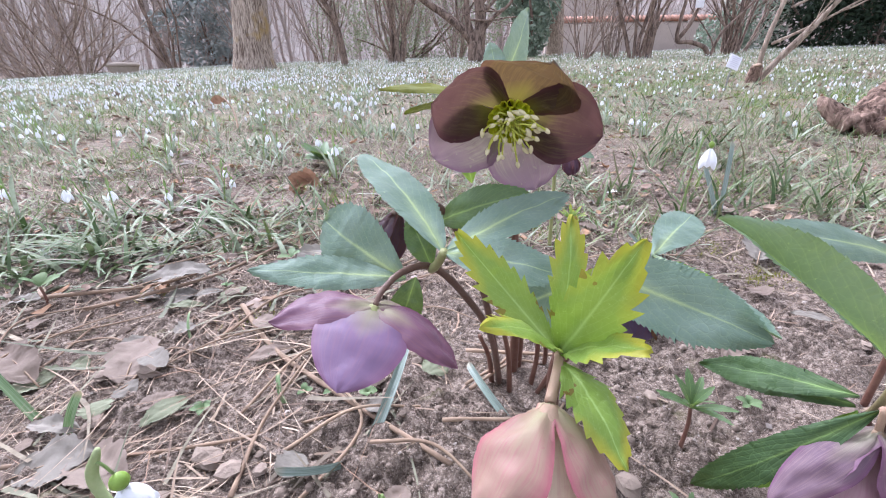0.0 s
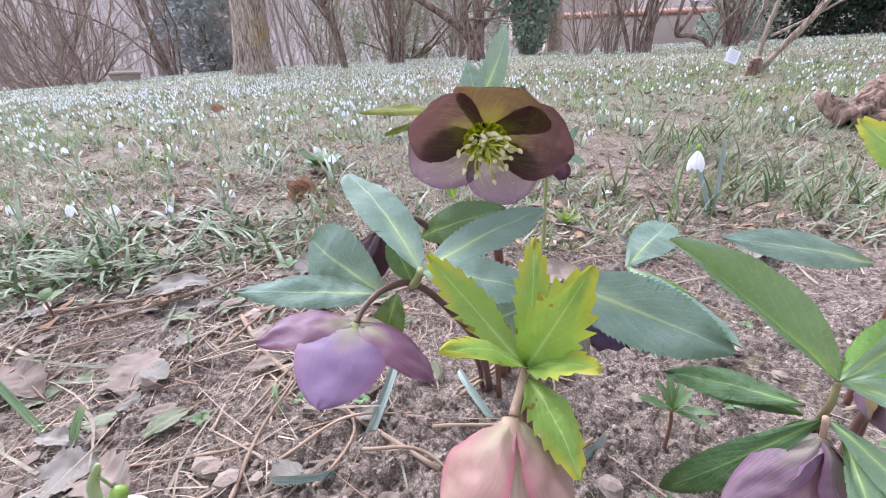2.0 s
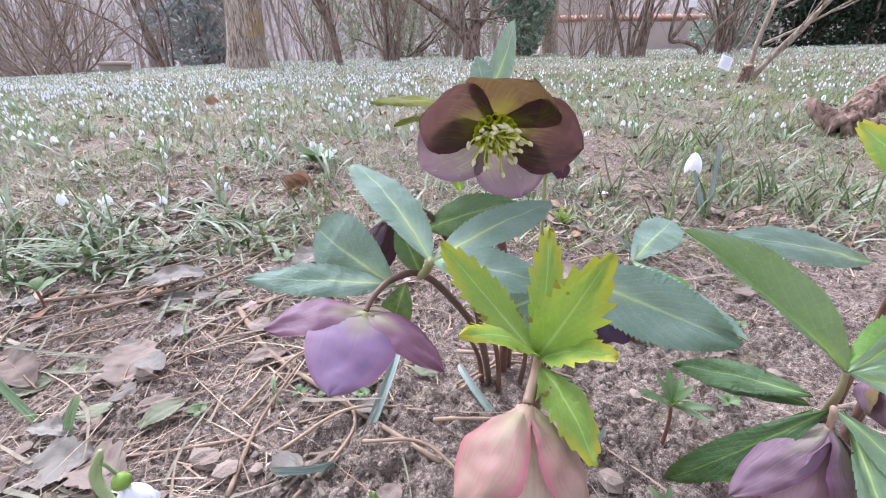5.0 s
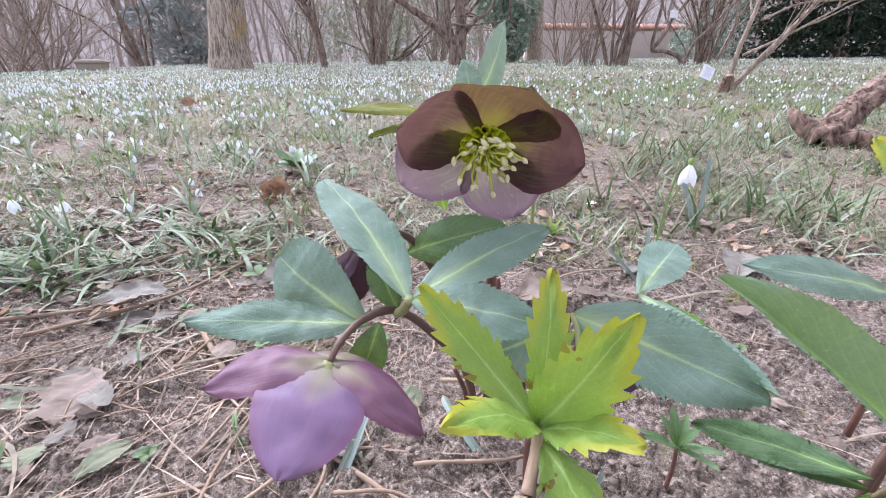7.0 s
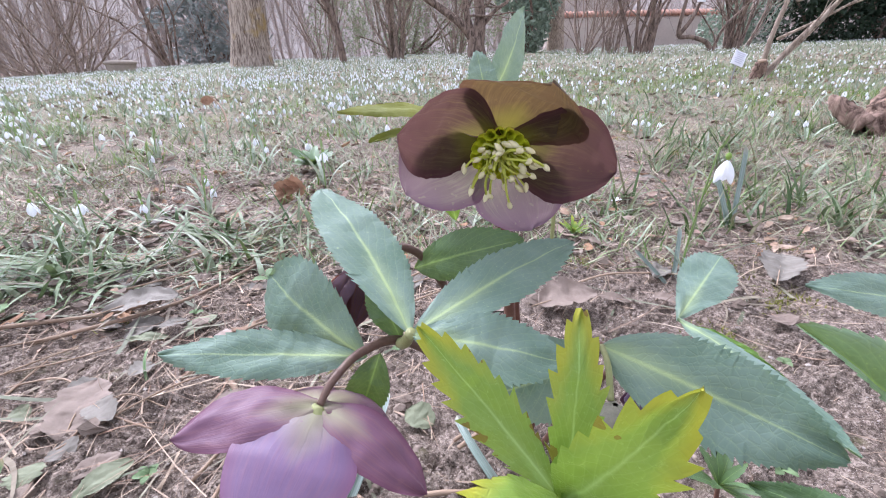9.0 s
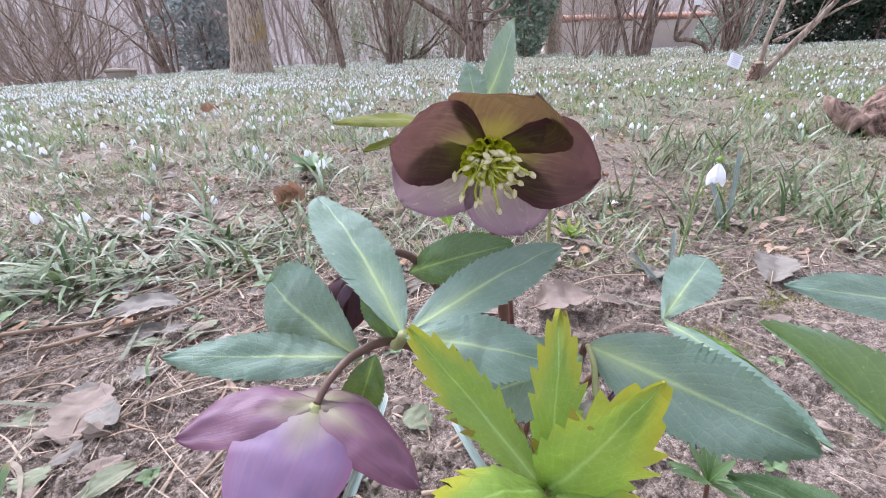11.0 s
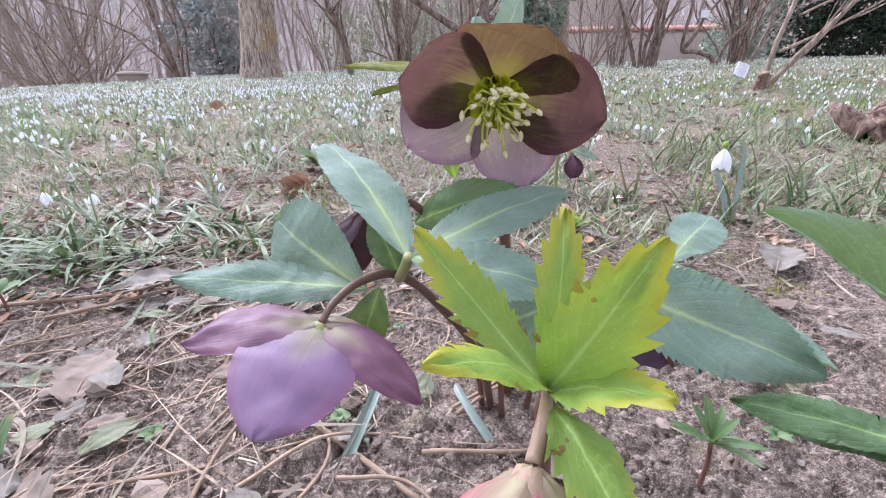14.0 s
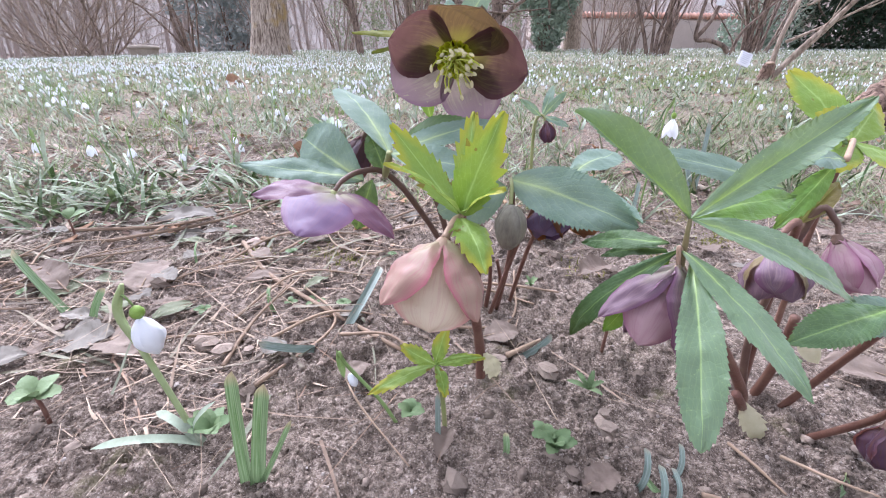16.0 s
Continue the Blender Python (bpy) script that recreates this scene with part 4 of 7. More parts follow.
def stump_shrub():
    x, y = 1.63, 2.35
    z = gz(x, y) - 0.02
    rng = np.random.default_rng(71)
    root = thing("shrub_stump", (x, y, z), "cut shrub stump with pale slanting branches", "shrub")
    g = Geo()
    g.tube(curve_pts([(x, y, z), (x + 0.0, y, z + 0.05), (x - 0.01, y - 0.02, z + 0.10)], 4), [0.044, 0.043, 0.034, 0.038, 0.030, 0.034, 0.028, 0.029, 0.022], 10)
    part("stump", g, WOOD_LOG, root)
    g = Geo()
    g.tube([(x - 0.01, y - 0.022, z + 0.099), (x - 0.011, y - 0.023, z + 0.104)], 0.020, 10)
    part("cut_face", g, CUT_WOOD, root, "pale sawn face")
    for ctrl, r in (([(x + 0.02, y + 0.02, z + 0.04), (x + 0.02, y, z + 0.22), (x + 0.06, y, z + 0.42), (x + 0.08, y, z + 0.62), (x + 0.1, y, z + 0.9)], 0.013),
                    ([(x + 0.03, y, z + 0.03), (x + 0.12, y - 0.02, z + 0.17), (x + 0.30, y, z + 0.36), (x + 0.42, y, z + 0.52), (x + 0.6, y, z + 0.8)], 0.015),
                    ([(x + 0.05, y, z + 0.2), (x + 0.25, y, z + 0.29), (x + 0.45, y, z + 0.40), (x + 0.7, y, z + 0.55)], 0.008),
                    ([(x + 0.10, y, z + 0.36), (x + 0.26, y, z + 0.43), (x + 0.42, y, z + 0.45), (x + 0.7, y, z + 0.46)], 0.006),
                    ([(x + 0.06, y + 0.03, z + 0.05), (x + 0.20, y, z + 0.22), (x + 0.34, y, z + 0.42), (x + 0.42, y, z + 0.66)], 0.008)):
        pts = curve_pts(ctrl, 7)
        g = Geo()
        g.tube(pts, [r * (1 - 0.55 * i / len(pts)) for i in range(len(pts))], 8)
        for k in range(5):
            i = int(rng.integers(8, len(pts)))
            limb(g, pts[i], Vector((float(rng.normal(0.4, 0.6)), float(rng.normal(0, 0.4)), 0.5)), 0.35, 0.005, rng, 1, 0.6, 3)
        part("branch", g, BARK_PALE, root)


stump_shrub()


def driftwood():
    x, y = 0.95, 1.05
    z = gz(x, y)
    root = thing("fallen_log", (x, y, z), "rough reddish brown fallen log with peeling bark", "log")
    pts = curve_pts([(0.93, 0.98, z + 0.012), (0.975, 1.00, z + 0.025), (1.03, 1.04, z + 0.055), (1.14, 1.10, z + 0.105), (1.35, 1.18, z + 0.17), (1.8, 1.3, z + 0.26)], 16)
    g = Geo()
    rows, uvs, sides = [], [], 40
    for i, p in enumerate(pts):
        t = i / (len(pts) - 1)
        d = (pts[min(i + 1, len(pts) - 1)] - pts[max(i - 1, 0)]).normalized()
        a = Vector((0, 0, 1)).cross(d).normalized()
        b = d.cross(a)
        r = 0.008 + 0.022 * min(1, t * 5) - 0.003 * t
        row = []
        for s in range(sides):
            an = 2 * math.pi * s / sides
            q = p + a * math.cos(an) + b * math.sin(an)
            k = 1 + 0.34 * noise.noise(Vector((math.cos(an) * 1.6, math.sin(an) * 1.6, t * 5))) + 0.22 * noise.noise(Vector((math.cos(an) * 5, math.sin(an) * 5, t * 30))) + 0.16 * noise.noise(Vector((math.cos(an) * 12, math.sin(an) * 12, t * 40)))
            row.append(p + (a * math.cos(an) + b * math.sin(an)) * r * k)
        rows.append(row)
        uvs.append([(t, s / sides) for s in range(sides)])
    g.grid(rows, uvs, True)
    part("trunk", g, WOOD_LOG, root)
    g = Geo()
    g.tube(curve_pts([(0.94, 0.99, z + 0.015), (0.915, 1.03, z + 0.05), (0.905, 1.06, z + 0.075)], 5), [0.024, 0.025, 0.022, 0.024, 0.020, 0.021, 0.017, 0.018, 0.013, 0.010, 0.005], 9)
    part("knot", g, WOOD_LOG, root)
    g = Geo()
    g.tube(curve_pts([(0.95, 0.98, z), (1.0, 0.97, z + 0.02), (1.04, 0.95, z + 0.0)], 5), 0.02, 8)
    part("root", g, WOOD_LOG, root)


driftwood()


def far_woods():
    """Bare trunks and twigs of the woods behind, and a wooded slope that closes the view."""
    rng = np.random.default_rng(90)
    g = Geo()
    for i in range(170):
        a = float(rng.uniform(-62, 62))
        r = float(rng.uniform(13.5, 34))
        x, y = r * math.sin(radians(a)) * 1.3, r * math.cos(radians(a)) + 3
        if y < 12.5:
            continue
        z = float(rise(x, y)) - 0.1
        rad = float(rng.uniform(0.02, 0.12))
        limb(g, (x, y, z), (float(rng.normal(0, 0.08)), 0, 1), float(rng.uniform(4, 8)), rad, rng, 1, 0.5, 5, 0.3, 5, 0.05)
    for i in range(2000):
        x = float(rng.uniform(-30, 30))
        y = float(rng.uniform(11.8, 19))
        z = float(rise(x, y)) - 0.05
        limb(g, (x, y, z), (float(rng.normal(0, 0.4)), float(rng.normal(0, 0.3)), 1), float(rng.uniform(1.2, 3.2)), 0.008, rng, 1, 0.7, 5, 0.2, 3, 0.16, segs=4)
    me = finish("far_woods", g, TWIGS_FAR)
    tagged(new("far_woods", me), "bare grey-brown woodland behind the garden", "woodland", kind="stuff")
    rows, uvs = [], []
    for k in range(9):
        row = []
        for s in range(61):
            a = radians(-90 + 3 * s)
            r = 38 + k * 3.0
            x, y = r * math.sin(a) * 1.3, r * math.cos(a)
            row.append((x, y, (0.6 + k * 1.35 + 1.1 * noise.noise(Vector((a * 6, k * 0.3, 0))) * k / 3 + 0.5 * noise.noise(Vector((a * 40, k, 0))) * k / 4)))
        rows.append(row)
        uvs.append([(0, 0)] * 61)
    g = Geo()
    g.grid(rows, uvs)
    me = finish("backdrop", g, plain_mat("far_slope", (0.185, 0.163, 0.152), (0.33, 0.30, 0.285), 1.6, 1.0, 0.0, 0.0, stretch=(1, 1, 0.4)))
    tagged(new("backdrop", me), "hazy grey-brown wooded slope in the distance", "hill", kind="structure")


far_woods()

# ---------------------------------------------------------------- the hellebore in the middle
def leaf_part(name, parent, mat, base, tip, normal, width, label="", **kw):
    g = Geo()
    args = dict(teeth=17, bite=0.15, arch=0.002, cup=-0.12, fold=0.12, ripple=0.0012, seed=abs(hash_of(base, tip)))
    args.update(kw)
    args["teeth"] = int(args["teeth"] * (1.35 if args["bite"] < 0.2 else 1.0))
    width *= 0.94
    blade(g, base, tip, normal, width, **args)
    return part(name, g, mat, parent, label)


def hash_of(base, tip):
    return (base[0] * 91 + tip[1] * 57 + tip[2] * 31) * 10


def wide_leaf(u):
    return leaf_profile(u, 0.52, 0.8)


def slim_leaf(u):
    return leaf_profile(u, 0.42, 0.95)


hellebore = thing("hellebore", (0.05, 0.23, gz(0.05, 0.23)), "flowering hellebore with dusky purple blooms and toothed leaves", "flower")


def open_flower(parent):
    c0 = Vector((0.0335, 0.1845, 0.1685))
    n = Vector((-0.06, -0.90, -0.43)).normalized()
    e1 = Vector((1, 0, 0)) - n * n.x
    e1.normalize()
    e2 = n.cross(e1)
    if e2.z < 0:
        e2 = -e2
    head = part("flower", stem_geo([c0 - n * 0.003, c0 - n * 0.0005, c0 + n * 0.0012], 0.0022, 0.0062, 3, 16), NECTARY, parent, "wide open nodding bloom of five dusky sepals")
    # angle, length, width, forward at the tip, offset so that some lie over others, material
    # The two lower sepals take the tone with light painted in.
    for ang, L, w, fwd, back, mat, lab in ((66, 0.0275, 0.042, 0.0115, -0.0032, SEPAL_OLIVE, "golden olive sepal"), (212, 0.0375, 0.037, 0.005, -0.0024, SEPAL_LIT, "greyish mauve sepal with its light painted in"),
                                           (293, 0.0400, 0.034, 0.003, -0.0010, SEPAL_LIT, "greyish mauve sepal with its light painted in"), (160, 0.0325, 0.035, 0.010, 0.0018, SEPAL_OPEN, "olive maroon sepal"),
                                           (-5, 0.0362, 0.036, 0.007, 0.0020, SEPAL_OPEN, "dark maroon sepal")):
        a = radians(ang)
        d = e1 * math.cos(a) + e2 * math.sin(a)
        g = Geo()
        blade(g, c0 + d * 0.001 + n * back * 0.3, c0 + d * L + n * (fwd + back), n, w, arch=-0.0042, cup=0.20, prof=open_sepal, nu=32, nv=16, ripple=0.0018, seed=ang)
        part("sepal", g, mat, head, lab)
    rng = np.random.default_rng(12)
    for i in range(16):
        a = 2 * math.pi * i / 16 + 0.1
        d = e1 * math.cos(a) + e2 * math.sin(a)
        g = Geo()
        g.tube(curve_pts([c0 + d * 0.0028 + n * 0.0005, c0 + d * 0.0066 + n * 0.0022, c0 + d * 0.0082 + n * 0.0060], 4), [0.0008, 0.0009, 0.0011, 0.0012, 0.0014, 0.0015, 0.0016, 0.0017, 0.0016], 7, caps=False)
        part("nectary", g, NECTARY, head)
    for i in range(34):
        a = 2 * math.pi * (i * 0.381966)
        d = e1 * math.cos(a) + e2 * math.sin(a)
        f = float(rng.uniform(0.4, 1.0)) if i % 5 else float(rng.uniform(0.1, 0.4))
        reach = 0.0030 + 0.0098 * f * (0.75 if d.z > 0.3 else 1.0)
        out = 0.0088 + float(rng.uniform(-0.003, 0.0025))
        curl = Vector(rng.normal(0, 0.0011, 3))
        droop = Vector((0.0012, 0, -0.0034 * f))
        ctrl = [c0 + d * 0.0012 + n * 0.001, c0 + d * reach * 0.35 + n * out * 0.75 + curl, c0 + d * reach * 0.75 + n * out * 1.12 + curl * 0.5, c0 + d * reach + n * out + droop]
        g = Geo()
        pts = curve_pts(ctrl, 4)
        g.tube(pts, 0.00040, 5)
        part("stamen", g, FILAMENT, head)
        g = Geo()
        ax = (pts[-1] - pts[-2]).normalized()
        fat = 0.00125 if f < 0.35 else 0.00095
        g.ball(pts[-1] + ax * 0.0008, ax + Vector(rng.normal(0, 0.35, 3)), float(rng.uniform(0.0015, 0.0024)), fat, 5, 8)
        part("anther", g, ANTHER, head)
    for i in range(4):
        a = 2 * math.pi * i / 4 + 0.5
        d = e1 * math.cos(a) + e2 * math.sin(a)
        g = Geo()
        g.tube(curve_pts([c0 + d * 0.0008 + n * 0.001, c0 + d * 0.0014 + n * 0.007, c0 + d * 0.0026 + n * 0.0115], 4), [0.0012, 0.0013, 0.0013, 0.0012, 0.001, 0.0008, 0.0006, 0.0005, 0.0005], 6)
        part("style", g, FILAMENT, head)
    part("stem", stem_geo([c0 - n * 0.002, c0 - n * 0.008 + Vector((0, 0, 0.003)), (0.034, 0.207, 0.170), (0.040, 0.214, 0.13), (0.048, 0.222, 0.06), (0.05, 0.23, -0.01)], 0.0017, 0.0030), STEM_RED, parent, "reddish brown flower stem")


open_flower(hellebore)

WA, WB = (0.0060, 0.1385, 0.1280), (-0.0086, 0.1488, 0.1130)
leaf_part("leaf", hellebore, LEAF, WA, (-0.0305, 0.1985, 0.1512), (0.35, -0.20, 0.92), 0.0250, teeth=24, prof=wide_leaf, arch=0.004)
leaf_part("leaf", hellebore, LEAF, WB, (-0.0635, 0.1405, 0.1212), (0.0, -0.50, 0.86), 0.0155, teeth=14)
leaf_part("leaf", hellebore, LEAF, WB, (-0.0440, 0.1735, 0.1285), (-0.45, -0.78, 0.42), 0.0300, teeth=13, prof=lambda u: leaf_profile(u, 0.62, 0.55), arch=0.003)
leaf_part("leaf", hellebore, LEAF, WA, (0.0588, 0.1786, 0.1368), (-0.15, -0.55, 0.82), 0.0190, teeth=17, arch=0.003)
leaf_part("leaf", hellebore, LEAF_DEEP, (0.0030, 0.1960, 0.1190), (0.0425, 0.1800, 0.1372), (-0.1, -0.85, 0.5), 0.0190, teeth=14, arch=0.005, prof=wide_leaf)
leaf_part("leaf", hellebore, LEAF, WA, (0.0475, 0.1350, 0.1205), (0.0, -0.50, 0.86), 0.0200, teeth=17, arch=0.002)
leaf_part("leaf", hellebore, LEAF_DEEP, (-0.0050, 0.1510, 0.1130), (-0.0140, 0.1500, 0.0875), (0.1, -0.95, 0.25), 0.0140, teeth=12, prof=wide_leaf)
leaf_part("leaf", hellebore, LEAF_DEEP, (0.0010, 0.1550, 0.1150), (-0.0080, 0.1640, 0.1330), (0.2, -0.9, 0.3), 0.0120, teeth=12)
part("stem", stem_geo([(-0.0176, 0.1299, 0.1130), (-0.0150, 0.1350, 0.1165), (-0.0090, 0.1440, 0.1185), (0.0010, 0.1530, 0.1160), (0.0130, 0.1660, 0.0980), (0.0300, 0.1950, 0.0550), (0.0420, 0.2250, -0.010)], 0.0010, 0.0019), STEM_PURPLE, hellebore, "dark purple brown arching stem")
part("stem", stem_geo([(0.0060, 0.1385, 0.1285), (0.0035, 0.1440, 0.1215), (0.0010, 0.1530, 0.1150)], 0.0016, 0.0018), STEM_GREEN, hellebore)

# the hanging purple bloom
PN = (-0.0176, 0.1299, 0.1130)
purple = part("flower", stem_geo([PN, (-0.0180, 0.1293, 0.1120), (-0.0182, 0.1285, 0.1095)], 0.0014, 0.0034, 3, 12), STEM_GREEN, hellebore, "nodding violet purple bloom seen from outside")
for base, tip, nrm, w, arch, cup in ((PN, (-0.0490, 0.1185, 0.1140), (-0.25, -0.35, 0.9), 0.0180, 0.003, -0.15), (PN, (-0.0238, 0.0972, 0.1050), (0.25, -0.30, 0.92), 0.0310, 0.002, -0.12),
                                     (PN, (0.0098, 0.1170, 0.0965), (0.45, -0.30, 0.84), 0.0165, 0.003, -0.15), (PN, (-0.0370, 0.1450, 0.0950), (-0.3, 0.4, 0.85), 0.0240, 0.005, -0.3), (PN, (-0.0040, 0.1460, 0.0900), (0.3, 0.4, 0.85), 0.0240, 0.005, -0.3)):
    g = Geo()
    blade(g, base, tip, nrm, w, arch=arch, cup=cup, prof=pointed_sepal, nu=26, nv=14, ripple=0.0010, seed=w * 1000)
    part("sepal", g, SEPAL_PURPLE if w > 0.025 else SEPAL_WINE, purple)

# the young yellow-green shoot with its pink bell
WY = (0.0376, 0.1035, 0.1122)
leaf_part("leaf", hellebore, LEAF_YELLOW, WY, (0.0092, 0.1205, 0.1428), (-0.25, -0.75, 0.6), 0.0118, "yellow-green leaf with brown spotted edge", teeth=10, bite=0.45, arch=-0.002, fold=0.2)
leaf_part("leaf", hellebore, LEAF_YELLOW, WY, (0.0412, 0.1172, 0.1485), (0.05, -0.97, 0.25), 0.0105, "yellow-green leaf with brown spotted edge", teeth=8, bite=0.5)
leaf_part("leaf", hellebore, LEAF_YELLOW, WY, (0.0500, 0.0920, 0.1512), (-0.35, -0.9, 0.25), 0.0165, "bright yellow-green young leaf", teeth=8, bite=0.5, prof=slim_leaf, fold=0.2)
leaf_part("leaf", hellebore, LEAF_YELLOW, WY, (0.0510, 0.0825, 0.1285), (0.0, -0.45, 0.9), 0.0110, "bright yellow-green young leaf", teeth=7, bite=0.45)
leaf_part("leaf", hellebore, LEAF_YELLOW, (0.0360, 0.1000, 0.1130), (0.0455, 0.0735, 0.1030), (0.25, -0.75, 0.6), 0.0125, "bright yellow-green young leaf", teeth=8, bite=0.5, arch=0.004)
leaf_part("leaf", hellebore, LEAF_YELLOW, WY, (0.0131, 0.0806, 0.1366), (-0.25, -0.35, 0.9), 0.0125, "bright yellow-green young leaf", teeth=7, arch=0.003)
part("stem", stem_geo([WY, (0.0395, 0.1120, 0.0950), (0.0460, 0.1270, 0.0550), (0.0510, 0.1360, 0.0200), (0.0520, 0.1390, -0.012)], 0.0018, 0.0030), STEM_RED, hellebore, "reddish stem rising from the soil")
part("stem", stem_geo([WY, (0.0350, 0.0955, 0.1130), (0.0318, 0.0885, 0.1090)], 0.0012, 0.0015), STEM_PINK, hellebore, "pinkish flower stalk")
BN = (0.0315, 0.0872, 0.1095)
bell = part("flower", stem_geo([BN, (0.0312, 0.0862, 0.1083), (0.0308, 0.0850, 0.1060)], 0.0016, 0.0040, 3, 12), STEM_PINK, hellebore, "half closed salmon pink bell bloom")
for tip, nrm, w, arch, inset in (((0.0125, 0.0680, 0.0940), (-0.65, -0.45, 0.6), 0.0225, 0.0040, 0.0004), ((0.0425, 0.0668, 0.0895), (0.7, -0.55, 0.45), 0.0180, 0.0045, 0.0004),
                                 ((0.0275, 0.0640, 0.0868), (-0.05, -0.85, 0.5), 0.0310, 0.0045, -0.0016), ((0.0170, 0.0850, 0.0790), (-0.8, 0.5, 0.2), 0.0250, 0.0060, 0.0), ((0.0400, 0.0860, 0.0780), (0.75, 0.5, 0.2), 0.0250, 0.0055, 0.0)):
    g = Geo()
    off = Vector(nrm).normalized() * inset
    blade(g, Vector(BN) + off, Vector(tip) + off, nrm, w, arch=arch, cup=-0.36, prof=blunt_bell if inset < 0 else bell_sepal, nu=26, nv=14, ripple=0.0013, seed=w * 900)
    part("sepal", g, SEPAL_CREAM if inset < 0 else SEPAL_PINK, bell)

# the leaf stalk further back with its pod and two dark blooms
RB = (0.0613, 0.1499, 0.1150)
leaf_part("leaf", hellebore, LEAF, RB, (0.1112, 0.1185, 0.1035), (-0.30, -0.70, 0.65), 0.0275, teeth=24, prof=lambda u: leaf_profile(u, 0.46, 0.85), arch=0.004, fold=0.2)
leaf_part("leaf", hellebore, LEAF, (0.0911, 0.1640, 0.1140), (0.1295, 0.2045, 0.1180), (-0.25, -0.6, 0.75), 0.0200, teeth=14, prof=lambda u: leaf_profile(u, 0.6, 0.7))
leaf_part("leaf", hellebore, LEAF, (0.0911, 0.1640, 0.1145), (0.1120, 0.1175, 0.1060), (0.35, -0.6, 0.72), 0.0140, teeth=16)
leaf_part("leaf", hellebore, LEAF_GREEN, (0.0911, 0.1640, 0.1140), (0.1150, 0.1450, 0.1060), (0.3, -0.75, 0.6), 0.0050, teeth=10)
leaf_part("leaf", hellebore, LEAF, (0.0600, 0.1500, 0.1110), (0.0270, 0.1470, 0.0985), (-0.1, -0.85, 0.5), 0.0270, "dark leaf with pale scratches", teeth=14, prof=wide_leaf)
part("stem", stem_geo([RB, (0.0640, 0.1600, 0.1050), (0.0690, 0.1850, 0.0600), (0.0660, 0.2200, -0.010)], 0.0011, 0.0018), STEM_RED, hellebore)
part("stem", stem_geo([RB, (0.0610, 0.1430, 0.1130), (0.0605, 0.1370, 0.1060)], 0.0009, 0.0010), STEM_GREEN, hellebore)
g = Geo()
rows = []
for i in range(13):
    t = i / 12
    r = 0.0070 * max(0.1, math.sin(math.pi * min(1, t * 0.985 + 0.005)) ** 0.55)
    rows.append([(0.0604 + r * math.cos(a) * (1 + 0.12 * math.cos(5 * a)), 0.1340 + r * math.sin(a) * (1 + 0.12 * math.cos(5 * a)), 0.1075 - 0.0220 * t) for a in (2 * math.pi * s / 30 for s in range(30))])
g.grid(rows, [[(i / 12, s / 30) for s in range(30)] for i in range(13)], True)
part("bud", g, plain_mat("closed_bud", (0.075, 0.060, 0.060), (0.30, 0.29, 0.21), 160, 0.5, stretch=(1, 1, 0.3)), hellebore, "closed grey-green bud")


def small_bell(parent, neck, axis, length, width, mat, label, open_=0.5, name="flower", n=5, spin=0.3, other=None):
    neck, axis = Vector(neck), Vector(axis).normalized()
    a1 = axis.cross(Vector((0, 1, 0.2))).normalized()
    a2 = axis.cross(a1)
    head = part(name, stem_geo([neck - axis * 0.002, neck, neck + axis * 0.002], 0.0014, 0.0030, 3, 10), STEM_PURPLE, parent, label)
    for i in range(n):
        a = 2 * math.pi * i / n + spin
        d = a1 * math.cos(a) + a2 * math.sin(a)
        g = Geo()
        blade(g, neck, neck + axis * length + d * width * open_, d - axis * 0.2, width * (0.95 if open_ > 0.31 else 1.15), arch=width * 0.2, cup=-0.4, prof=sepal_profile, nu=18, nv=10, ripple=0.0008, seed=i)
        part("sepal", g, other if other and i in (0, 3) else mat, head)
    return head


small_bell(hellebore, (0.0800, 0.1520, 0.1020), (0.05, -0.50, -0.80), 0.017, 0.021, SEPAL_PLUM, "plum and bronze nodding bloom", 0.30, other=SEPAL_BRONZE)
small_bell(hellebore, (0.1000, 0.1640, 0.0990), (0.35, -0.3, -0.7), 0.017, 0.017, SEPAL_BRONZE, "wilted bronze nodding bloom", 0.30)
part("stem", stem_geo([(0.0800, 0.1520, 0.1020), (0.0790, 0.1590, 0.1040), (0.0740, 0.1750, 0.0800), (0.0600, 0.2150, -0.010)], 0.0009, 0.0015), STEM_RED, hellebore)
part("stem", stem_geo([(0.0985, 0.1650, 0.0990), (0.0950, 0.1720, 0.1000), (0.0830, 0.1900, 0.0700), (0.0760, 0.2300, -0.010)], 0.0009, 0.0015), STEM_RED, hellebore)
small_bell(hellebore, (-0.0140, 0.1830, 0.1290), (-0.35, -0.25, -0.8), 0.026, 0.018, SEPAL_DARK, "dark crumpled bloom behind the leaves", 0.35)
part("stem", stem_geo([(-0.0140, 0.1830, 0.1300), (-0.0060, 0.1870, 0.1320), (0.0080, 0.1960, 0.1220), (0.0280, 0.2120, 0.0700), (0.0420, 0.2250, -0.010)], 0.0012, 0.0022), STEM_PURPLE, hellebore)
leaf_part("leaf", hellebore, LEAF, (0.0330, 0.2130, 0.1790), (0.0566, 0.2840, 0.2185), (0.75, -0.6, 0.3), 0.0180, teeth=18, prof=slim_leaf)
leaf_part("leaf", hellebore, LEAF, (0.0330, 0.2130, 0.1760), (0.0285, 0.2230, 0.1975), (-0.1, -0.95, 0.25), 0.0110, teeth=14)
leaf_part("leaf", hellebore, LEAF_OLIVE, (0.0300, 0.2090, 0.1740), (-0.0205, 0.1960, 0.1785), (0.0, -0.32, 0.95), 0.0130, teeth=12)
